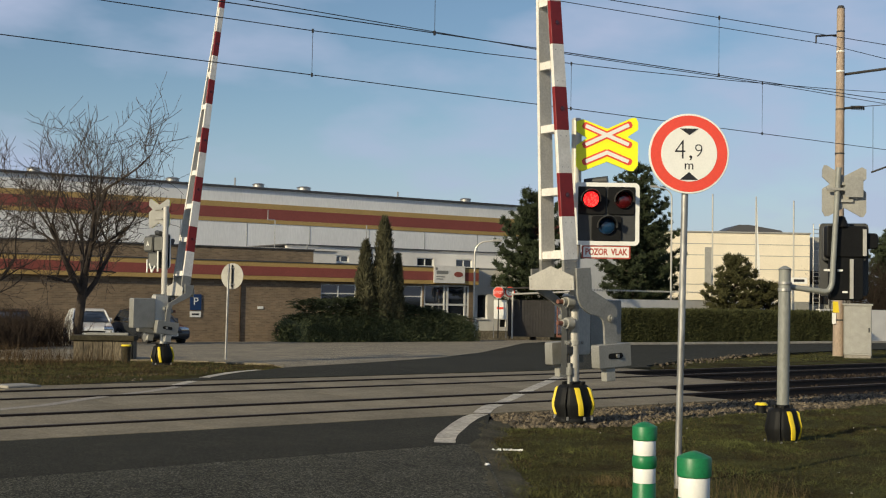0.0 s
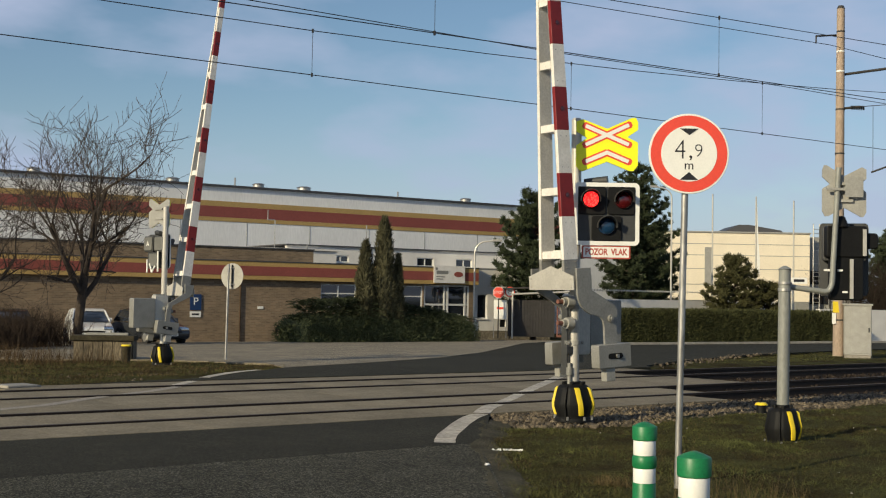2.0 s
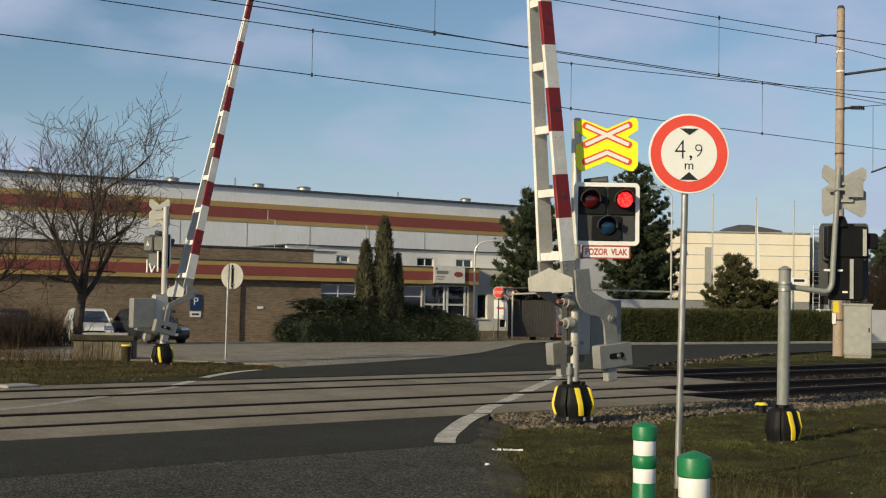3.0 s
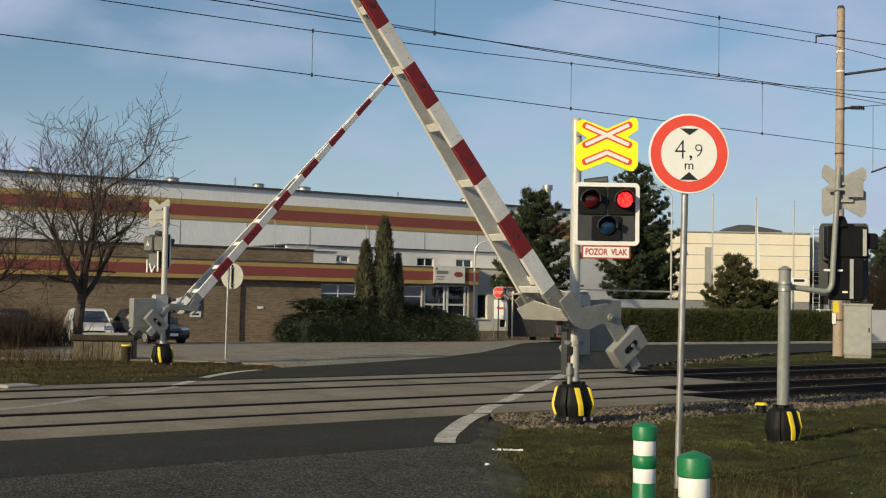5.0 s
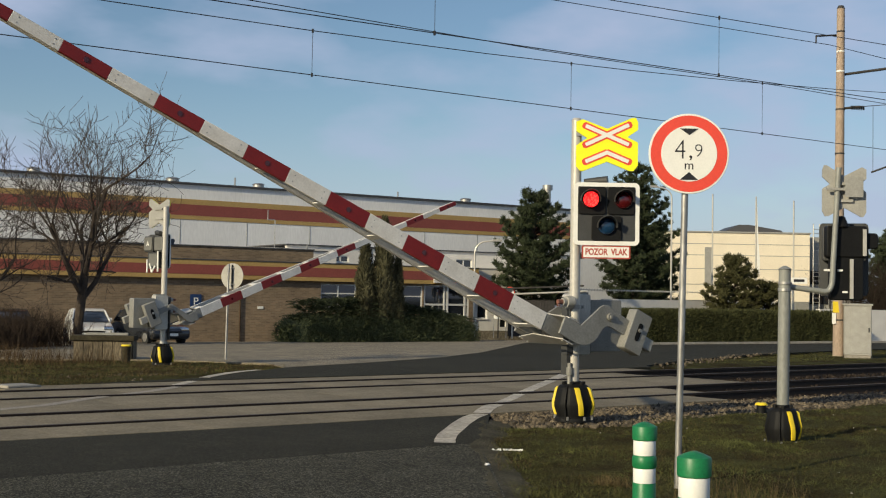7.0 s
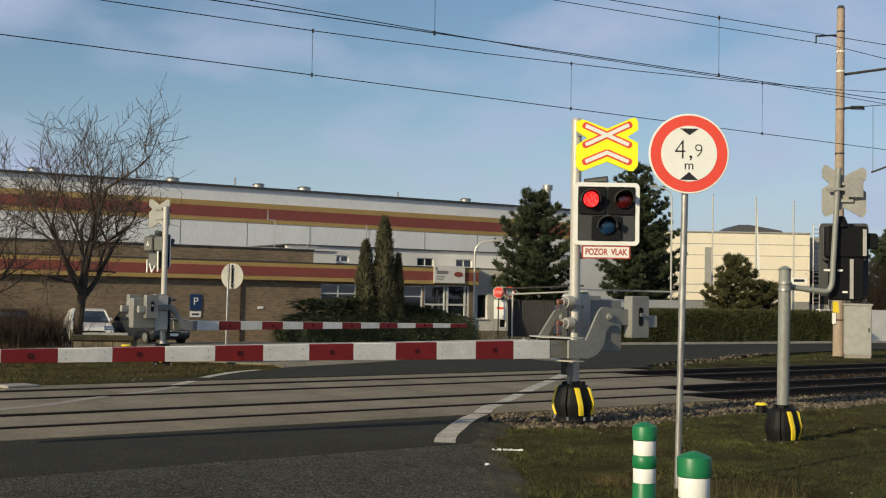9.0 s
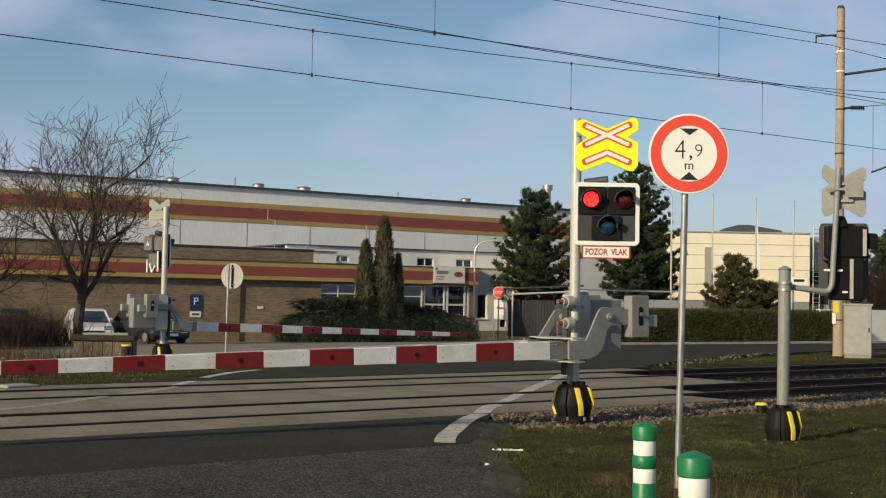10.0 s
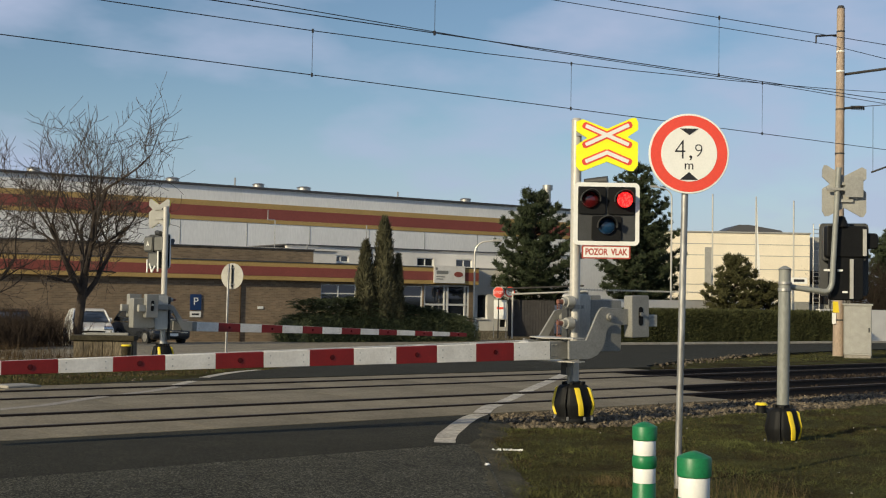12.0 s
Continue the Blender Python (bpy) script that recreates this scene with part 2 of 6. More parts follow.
def tube(bm, a, b, r0, r1=None, seg=12, caps=True):
    """A round bar from a to b."""
    a, b = Vector(a), Vector(b)
    r1 = r0 if r1 is None else r1
    d = b - a
    mm = Matrix.Translation((a + b) / 2) @ d.to_track_quat("Z", "Y").to_matrix().to_4x4()
    bmesh.ops.create_cone(bm, cap_ends=caps, segments=seg, radius1=r0, radius2=r1, depth=d.length, matrix=mm)
    return bm


def slab(bm, pts, y0, y1, m=None):
    """A flat outline in x and z, thick from y0 to y1."""
    n = len(pts)
    va = [bm.verts.new((x, y0, z)) for x, z in pts]
    vb = [bm.verts.new((x, y1, z)) for x, z in pts]
    if m:
        for v in va + vb:
            v.co = m @ v.co
    fs = [bm.faces.new(va), bm.faces.new(vb[::-1])]
    for i in range(n):
        fs.append(bm.faces.new((va[i], vb[i], vb[(i + 1) % n], va[(i + 1) % n])))
    bmesh.ops.recalc_face_normals(bm, faces=fs)
    return bm


def rounded(x0, x1, z0, z1, r, k=4):
    """The outline of a rectangle with round corners."""
    out = []
    for cx, cz, a0 in ((x1 - r, z1 - r, 0), (x0 + r, z1 - r, 90), (x0 + r, z0 + r, 180), (x1 - r, z0 + r, 270)):
        for i in range(k + 1):
            a = radians(a0 + 90 * i / k)
            out.append((cx + r * math.cos(a), cz + r * math.sin(a)))
    return out


def circle(cx, cz, r, k=40):
    return [(cx + r * math.cos(2 * math.pi * i / k), cz + r * math.sin(2 * math.pi * i / k)) for i in range(k)]


def bevel(bm, w=0.006, seg=2, angle=40):
    es = [e for e in bm.edges if len(e.link_faces) == 2 and e.calc_face_angle(0) > radians(angle)]
    bmesh.ops.bevel(bm, geom=es, offset=w, segments=seg, profile=0.6, affect="EDGES", clamp_overlap=True)
    return bm


def mesh_of(name, bm, material, smooth=True):
    me = bpy.data.meshes.new(name)
    bm.to_mesh(me)
    bm.free()
    me.materials.append(material)
    if smooth:
        for f in me.polygons:
            f.use_smooth = True
        me.set_sharp_from_angle(angle=radians(35))
    return me


def part(name, bm, material, parent=None, label="", m=None, smooth=True):
    """One mesh object, under a thing or a part when parent is given."""
    ob = new(name, mesh_of(name, bm, material, smooth))
    if parent:
        ob.parent = parent
    if m:
        ob.matrix_basis = m
    if label:
        tagged(ob, label)
    return ob


def thing(name, m, label, category, group="", kind=""):
    ob = new(name)
    ob.matrix_basis = m
    return tagged(ob, label, category, group, kind)


def words(name, text, size, material, parent, m, depth=0.004, label="", bold=0.0):
    """Raised lettering in the built-in font, centred, facing -y of m."""
    cu = bpy.data.curves.new(name, "FONT")
    cu.body, cu.size, cu.extrude, cu.offset = text, size, depth, bold
    cu.align_x, cu.align_y = "CENTER", "CENTER"
    tmp = new(name, cu)
    dg = bpy.context.evaluated_depsgraph_get()
    me = bpy.data.meshes.new_from_object(tmp.evaluated_get(dg))
    bpy.data.objects.remove(tmp)
    me.materials.clear()
    me.materials.append(material)
    ob = new(name, me)
    ob.parent = parent
    ob.matrix_basis = m @ pose(0, 0, 0, 90, 0, 0)
    if label:
        tagged(ob, label)
    return ob


# ---------------------------------------------------------------- ground
PROFILE = [(-3000, -0.1), (11.95, -0.06), (12.1, -0.08), (12.5, -0.34), (21.0, -0.34), (21.3, -0.06), (23, -0.06), (28, -0.15), (48, -0.5), (54, -0.7), (3000, -0.7)]


def gz(x, y):
    """The height of the ground."""
    for (ya, za), (yb, zb) in zip(PROFILE, PROFILE[1:]):
        if y <= yb:
            return za + (zb - za) * (y - ya) / (yb - ya)
    return -0.7


def lumps(x, y):
    return 0.05 * (noise.noise((x * 0.9, y * 0.9, 0)) + 0.6 * noise.noise((x * 2.7, y * 2.7, 3)))


def gtop(x, y):
    """The lumpy top of the verge."""
    return gz(x, y) + min(lumps(x, y) + 0.005, 0.022)


def build_ground():
    xs = [-3000, -600, -150, -60, -30, -20] + [-14 + i * 0.5 for i in range(79)] + [27, 30, 34, 40, 50, 65, 90, 140, 250, 600, 3000]
    ys = [-3000, -600, -150, -50, -20, -8] + [-3 + i * 0.5 for i in range(30)] + [11.95, 12.1, 12.5, 13.4, 21.0, 21.3, 21.8, 22.4, 23] + [23.5 + i * 0.5 for i in range(17)] + [33, 36, 40, 44, 48, 51, 54, 60, 75, 110, 180, 400, 1000, 3000]
    verts = [(x, y, gtop(x, y) if (2 < y < 13 or 21.5 < y < 32) and -14 < x < 30 else gz(x, y) - 0.03) for y in ys for x in xs]
    w = len(xs)
    faces = [(j * w + i, j * w + i + 1, (j + 1) * w + i + 1, (j + 1) * w + i) for j in range(len(ys) - 1) for i in range(w - 1)]
    me = bpy.data.meshes.new("ground")
    me.from_pydata(verts, [], faces)
    me.materials.append(M["grass"])
    for f in me.polygons:
        f.use_smooth = True
    tagged(new("ground", me), "patchy green and brown winter grass verge", "ground", kind="structure")


def sheet(name, outline, lift, material, label, category, thick=0.05):
    """A thin layer that follows the ground inside an outline."""
    bm = BM()
    bm.faces.new([bm.verts.new((x, y, 0)) for x, y in outline])
    for yb, _ in PROFILE[1:-1]:
        bmesh.ops.bisect_plane(bm, geom=bm.verts[:] + bm.edges[:] + bm.faces[:], plane_co=(0, yb, 0), plane_no=(0, 1, 0))
    top = bm.faces[:]
    bmesh.ops.recalc_face_normals(bm, faces=top)
    if top[0].normal.z < 0:
        bmesh.ops.reverse_faces(bm, faces=top)
    ex = bmesh.ops.extrude_face_region(bm, geom=top)
    low = {v for v in ex["geom"] if isinstance(v, bmesh.types.BMVert)}
    for v in bm.verts:
        # the region extruded becomes the upper skin
        v.co.z = (-0.06 if 11.9 < v.co.y < 21.5 else gz(v.co.x, v.co.y)) + lift - (0 if v in low else thick)
    bmesh.ops.recalc_face_normals(bm, faces=bm.faces[:])
    ob = part(name, bm, material, smooth=False)
    return tagged(ob, label, category, kind="structure")


build_ground()
sheet("road_old", [(-40, -14), (-40, 10.74), (9.0, 10.74), (8.5, 10.15), (6.55, 7.5), (4.2, 4.4), (1.6, 1.0), (-2, -4), (-8, -14)], 0.036, M["asphalt"], "worn coarse grey asphalt road with cracks", "road")
sheet("road_new", [(-40, 10.745), (-40, 13.44), (11.35, 13.44), (10.9, 12.9), (9.0, 10.745)], 0.034, M["asphalt_new"], "newer dark asphalt strip before the rails", "road")
sheet("road_far", [(8.6, 21.08), (10.9, 21.6), (13.2, 23.3), (14.7, 24.6), (18.3, 26.3), (22.3, 28.5), (26.5, 31.8), (31.3, 36.2), (38, 42.5), (39.5, 38.3), (52, 36.3), (120, 26), (120, 18), (70, 28.5), (50, 29.2), (40, 27.6), (33, 25.9), (28, 23.8), (25.2, 22.5), (23.4, 21.6), (23.0, 21.08)], 0.05, M["asphalt_new"], "dark asphalt road leading to the factory gate", "road")
sheet("forecourt", [(14.75, 24.75), (18.3, 26.4), (22.3, 28.6), (26.5, 31.9), (31.3, 36.3), (38, 42.6), (44, 46), (40, 53), (-10, 58), (-10, 40), (8, 36), (14.5, 30.5), (15.6, 27)], 0.045, M["gravel"], "grey brown gravel forecourt", "ground")


# ---------------------------------------------------------------- tracks
RAILS = (14.58, 16.08, 18.47, 19.97)


def build_rail(y):
    prof = [(-0.062, -0.172), (0.062, -0.172), (0.062, -0.16), (0.012, -0.145), (0.010, -0.045), (0.035, -0.036), (0.035, -0.004), (0.028, 0.0), (-0.028, 0.0), (-0.035, -0.004), (-0.035, -0.036), (-0.010, -0.045), (-0.012, -0.145), (-0.062, -0.16)]
    bm = BM()
    rows = [[bm.verts.new((x, y + a, b)) for a, b in prof] for x in (-120, -6, 16, 40, 90, 400)]
    n = len(prof)
    for r, s in zip(rows, rows[1:]):
        for i in range(n):
            bm.faces.new((r[i], r[(i + 1) % n], s[(i + 1) % n], s[i]))
    bmesh.ops.recalc_face_normals(bm, faces=bm.faces[:])
    ob = part("rail", bm, M["rail"])
    tagged(ob, "long rusty steel rail with a shiny worn head", "rail", "rails of the two tracks")
    bm = BM()
    box(bm, -120, 400, y - 0.024, y + 0.024, -0.0005, 0.0025)
    part("running_surface", bm, M["rail_top"], ob, "worn bright rail head")


def ballast_bed():
    """The stone bed of both tracks beyond the deck, with loose stones on it."""
    bm = BM()
    for a, b in ((-120, 6), (15.5, 400)):
        prof = [(13.45, -0.12), (14.4, -0.17), (21.0, -0.18), (21.9, -0.12)]
        r = [bm.verts.new((a, y, z)) for y, z in prof]
        s = [bm.verts.new((b, y, z)) for y, z in prof]
        for i in range(3):
            bm.faces.new((r[i], s[i], s[i + 1], r[i + 1]))
    bmesh.ops.recalc_face_normals(bm, faces=bm.faces[:])
    bed = part("ballast_bed", bm, M["ballast_dark"], smooth=False)
    tagged(bed, "dark ballast bed under the tracks", "ballast", kind="structure")
    bm = BM()
    q = [[bm.verts.new(c) for c in row] for row in (((9.9, 11.9, -0.13), (9.9, 12.3, -0.085), (10.2, 13.45, -0.10)), ((60, 11.9, -0.13), (60, 12.3, -0.085), (60, 13.45, -0.12)))]
    for i in range(2):
        bm.faces.new((q[0][i], q[1][i], q[1][i + 1], q[0][i + 1]))
    bmesh.ops.recalc_face_normals(bm, faces=bm.faces[:])
    tagged(part("ballast_shoulder", bm, M["ballast_bed"], smooth=False), "brown grey stone shoulder beside the deck", "ballast", kind="structure")
    return bed


def stones(name, n, area, zf, size, seed, material, label):
    """Loose angular stones, uncountable, in one mesh."""
    rnd = random.Random(seed)
    base = [(1, 0, 0), (-1, 0, 0), (0, 1, 0), (0, -1, 0), (0, 0, 1), (0, 0, -0.8)]
    tri = [(0, 2, 4), (2, 1, 4), (1, 3, 4), (3, 0, 4), (2, 0, 5), (1, 2, 5), (3, 1, 5), (0, 3, 5)]
    V, F = [], []
    for _ in range(n):
        x, y = rnd.uniform(area[0], area[1]), rnd.uniform(area[2], area[3])
        s = size * rnd.uniform(0.5, 1.3)
        e = Euler((rnd.uniform(0, 6), rnd.uniform(0, 6), rnd.uniform(0, 6))).to_matrix()
        o = Vector((x, y, zf(x, y) + s * 0.25))
        k = len(V)
        V += [tuple(o + e @ (Vector(b) * s * rnd.uniform(0.6, 1.2))) for b in base]
        F += [(a + k, b + k, c + k) for a, b, c in tri]
    me = bpy.data.meshes.new(name)
    me.from_pydata(V, [], F)
    me.materials.append(material)
    return tagged(new(name, me), label, "stones", kind="stuff")


for yr in RAILS:
    build_rail(yr)
ballast_bed()


def bed_z(x, y):
    if y < 13.45:
        return -0.095
    return -0.165 if y < 21.1 else -0.18 + 0.06 * (y - 21.1) / 0.8


# ---------------------------------------------------------------- level crossing barriers

def build_arm(mech, band, count, start, z0, ox, oz, outer):
    """The swinging arm, built closed along -x with its pivot at the origin."""
    plates = []
    broad = [(-0.62, z0 - 0.11), (-0.30, z0 - 0.115), (-0.22, z0 - 0.10), (-0.13, z0 - 0.06), (-0.06, z0 + 0.01), (-0.015, z0 + 0.09), (0.015, -0.22), (0.04, -0.17), (0.09, -0.13), (0.16, -0.12), (0.36 - ox, -0.12), (0.36 - ox, 0.09), (0.08, 0.105), (0.02, 0.12), (-0.04, 0.118), (-0.09, 0.095), (-0.13, 0.05), (-0.33, z0 + 0.13), (-0.62, z0 + 0.13)]
    slim = [(-0.62, z0 - 0.11), (-0.42, z0 - 0.11), (-0.33, z0 - 0.05), (-0.06, -0.07), (0.0, -0.05), (0.36 - ox, -0.06), (0.36 - ox, 0.06), (0.0, 0.08), (-0.09, 0.06), (-0.40, z0 + 0.10), (-0.62, z0 + 0.13)]
    for y, plate in ((-0.53, broad), (0.42, slim)):
        arm_bm = BM()
        slab(arm_bm, [(a + ox, b + (oz if b > -0.25 else 0)) for a, b in plate], y, y + 0.035)
        tube(arm_bm, (0, y - 0.03, 0.02), (0, y + 0.06, 0.02), 0.05, seg=14)
        tube(arm_bm, (0, y - 0.05, 0.02), (0, y - 0.03, 0.02), 0.028, seg=6)
        bevel(arm_bm, 0.005, 1)
        plates.append(arm_bm)
    arm = part("arm", plates[0], M["grey"], mech, "grey steel yoke with red and white banded beams")
    part("yoke_plate", plates[1], M["grey"], arm)
    # gusset plates across the yoke
    bm = BM()
    pent = [(-0.33 + ox, -0.50), (-0.33 + ox, 0.42), (-0.53 + ox, 0.42), (-0.67 + ox, -0.03), (-0.53 + ox, -0.50)]
    vs = [bm.verts.new((x, y, z0 + 0.145)) for x, y in pent]
    f = bm.faces.new(vs)
    ex = bmesh.ops.extrude_face_region(bm, geom=[f])
    for v in [g for g in ex["geom"] if isinstance(g, bmesh.types.BMVert)]:
        v.co.z += 0.014
    low = [(-0.34 + ox, -0.51), (-0.34 + ox, 0.43), (-0.52 + ox, 0.43), (-0.655 + ox, -0.04), (-0.52 + ox, -0.51)]
    va = [bm.verts.new((x, y, z0 - 0.14)) for x, y in low]
    vb = [bm.verts.new((x, y, z0 - 0.155)) for x, y in low]
    bm.faces.new(va)
    bm.faces.new(vb[::-1])
    for j in range(5):
        bm.faces.new((va[j], vb[j], vb[(j + 1) % 5], va[(j + 1) % 5]))
    for y in (-0.46, 0.38):
        for x in (-0.49, -0.39):
            tube(bm, (x + ox, y, z0 - 0.165), (x + ox, y, z0 - 0.154), 0.014, seg=6)
    bmesh.ops.recalc_face_normals(bm, faces=bm.faces[:])
    part("gusset", bm, M["mast"], arm, "pale grey pointed cover plate")
    for y in (-0.28, 0.20):
        bm = BM()
        box(bm, start - 0.02, start + 0.38, y, y + 0.05, z0 - 0.115, z0 + 0.115)
        for bx in (start + 0.03, start + 0.10):
            for bz in (-0.07, 0.07):
                tube(bm, (bx, y - 0.012, z0 + bz), (bx, y + 0.0, z0 + bz), 0.011, seg=6)
        bevel(bm, 0.004, 1)
        part("sleeve", bm, M["grey"], arm)
    # counterweight
    for ya, yb, face in ((-0.60, -0.44, -1), (0.38, 0.54, 1)):
        bm = BM()
        slab(bm, rounded(0.335, 0.645, -0.26, 0.30, 0.02, 2), ya, yb)
        bevel(bm, 0.008, 1)
        cw = part("counterweight", bm, M["grey"], arm, "grey steel counterweight")
        yo = ya if face < 0 else yb
        bm = BM()
        slab(bm, rounded(0.455, 0.53, -0.10, 0.15, 0.036, 4), yo - 0.006, yo + 0.006)
        part("slot", bm, M["black"], cw)
        bm = BM()
        tube(bm, (0.492, yo - 0.03, 0.05), (0.492, yo + 0.03, 0.05), 0.028, seg=6)
        part("bolt", bm, M["galv"], cw)
        bm = BM()
        box(bm, 0.647, 0.82, ya + 0.03, yb - 0.02, -0.12, 0.04)
        bevel(bm, 0.008, 1)
        part("trim_weight", bm, M["lightgrey"], cw)
    # beams in bands, narrowing towards the tip
    x, reach = start, band * count
    for side, y in (("front", -0.285), ("rear", 0.195)):
        for i in range(count):
            k0, k1 = i / count, (i + 1) / count
            h0, h1 = 0.118 - 0.062 * k0, 0.118 - 0.062 * k1
            xa, xb = x - i * band, x - (i + 1) * band
            sgn = 1 if side == "rear" else -1
            inset, inset1 = sgn * 0.125 * min(1, k0 / 0.7), sgn * 0.125 * min(1, k1 / 0.7)
            if side == "rear":
                h0, h1 = h0 * 0.97, h1 * 0.97
            bm = BM()
            ya, yb = y - inset * 1.6, y - inset1 * 1.6
            vs = [bm.verts.new(c) for c in ((xa, ya, z0 - h0), (xa, ya + 0.055, z0 - h0), (xa, ya + 0.055, z0 + h0), (xa, ya, z0 + h0), (xb, yb, z0 - h1), (xb, yb + 0.055, z0 - h1), (xb, yb + 0.055, z0 + h1), (xb, yb, z0 + h1))]
            for q in ((0, 1, 2, 3), (7, 6, 5, 4), (0, 4, 5, 1), (1, 5, 6, 2), (2, 6, 7, 3), (3, 7, 4, 0)):
                bm.faces.new([vs[j] for j in q])
            bmesh.ops.recalc_face_normals(bm, faces=bm.faces[:])
            bevel(bm, 0.004, 1)
            red = i % 2 == 1
            pc = part("red_band" if red else "white_band", bm, M["red"] if red and side == outer else M["white"], arm)
            # the inner faces carry a plain, greyer board, reflectors sit on the red bands
            bm = BM()
            inner = 0.0565 if side == "front" else -0.0015
            q = [(xa, ya + inner, z0 - h0), (xb, yb + inner, z0 - h1), (xb, yb + inner, z0 + h1), (xa, ya + inner, z0 + h0)]
            va = [bm.verts.new(c) for c in q]
            vb = [bm.verts.new((c[0], c[1] + (0.003 if side == "front" else -0.003), c[2])) for c in q]
            bm.faces.new(va)
            bm.faces.new(vb[::-1])
            for j in range(4):
                bm.faces.new((va[j], vb[j], vb[(j + 1) % 4], va[(j + 1) % 4]))
            bmesh.ops.recalc_face_normals(bm, faces=bm.faces[:])
            part("inner_board", bm, M["beamback"], arm)
            if red and side != outer:
                continue
            if red:
                bm = BM()
                xm, ym = (xa + xb) / 2, (ya + yb) / 2
                if side == "front":
                    tube(bm, (xm, ym - 0.008, z0), (xm, ym + 0.004, z0), 0.030, seg=14)
                else:
                    tube(bm, (xm, ym + 0.051, z0), (xm, ym + 0.063, z0), 0.030, seg=14)
                part("reflector", bm, M["lens_red"], arm)
            else:
                bm = BM()
                for bx in (xa - 0.08, xb + 0.08):
                    for bz in (-0.05, 0.05):
                        yf = ya + (yb - ya) * (xa - bx) / band
                        yy = yf - 0.003 if side == "front" else yf + 0.046
                        tube(bm, (bx, yy, z0 + bz * (1 - 0.5 * k0)), (bx, yy + 0.012, z0 + bz * (1 - 0.5 * k0)), 0.008, seg=6)
                tagged(part("bolts", bm, M["galv"], arm), kind="stuff")
    # braces between the beams
    n = int(reach / 0.84)
    for i in range(n):
        xx = start - 0.07 - i * 0.84
        k = (start - xx) / reach
        y0, y1 = -0.23 + 0.2 * min(1, k / 0.7), 0.195 - 0.2 * min(1, k / 0.7)
        bm = BM()
        box(bm, xx - 0.06, xx + 0.06, y0, y1, z0 + 0.085 - 0.05 * k, z0 + 0.10 - 0.05 * k)
        part("brace", bm, M["white"], arm)
        bm = BM()
        box(bm, xx - 0.05, xx + 0.05, y0, y1, z0 - 0.10 + 0.05 * k, z0 - 0.088 + 0.05 * k)
        part("brace", bm, M["white"], arm)
    return arm


def lamp_unit(parent, x, z, lens, name, y=-0.10):
    """A round lens with a visor, in the board's own frame (front is -y)."""
    bm = BM()
    prof = [(0.118, 0.0), (0.112, -0.02), (0.09, -0.04), (0.05, -0.053), (0.0, -0.058)]
    rings = []
    for r, d in prof[:-1]:
        rings.append([bm.verts.new((x + r * math.cos(2 * math.pi * i / 24), y + 0.035 + d, z + r * math.sin(2 * math.pi * i / 24))) for i in range(24)])
    tip = bm.verts.new((x, y + 0.035 - 0.058, z))
    for a, b in zip(rings, rings[1:]):
        for i in range(24):
            bm.faces.new((a[i], a[(i + 1) % 24], b[(i + 1) % 24], b[i]))
    for i in range(24):
        bm.faces.new((rings[-1][i], rings[-1][(i + 1) % 24], tip))
    bmesh.ops.recalc_face_normals(bm, faces=bm.faces[:])
    ob = part(name, bm, lens, parent)
    # visor: an open hood round the upper half
    bm = BM()
    k = 18
    a0, a1 = radians(-12), radians(192)
    outer, inner = [], []
    for i in range(k + 1):
        a = a0 + (a1 - a0) * i / k
        c, s = math.cos(a), math.sin(a)
        reach = 0.15 * (0.45 + 0.55 * max(0, math.sin(a)))
        for rr, store in ((0.134, outer), (0.126, inner)):
            store.append((bm.verts.new((x + rr * c, y + 0.03, z + rr * s)), bm.verts.new((x + rr * c, y - reach, z + rr * s))))
    for st in (outer, inner):
        for p, q in zip(st, st[1:]):
            bm.faces.new((p[0], q[0], q[1], p[1]))
    for i in range(k):
        bm.faces.new((outer[i][1], outer[i + 1][1], inner[i + 1][1], inner[i][1]))
    bmesh.ops.recalc_face_normals(bm, faces=bm.faces[:])
    part("visor", bm, M["darkgrey"], parent)
    return ob


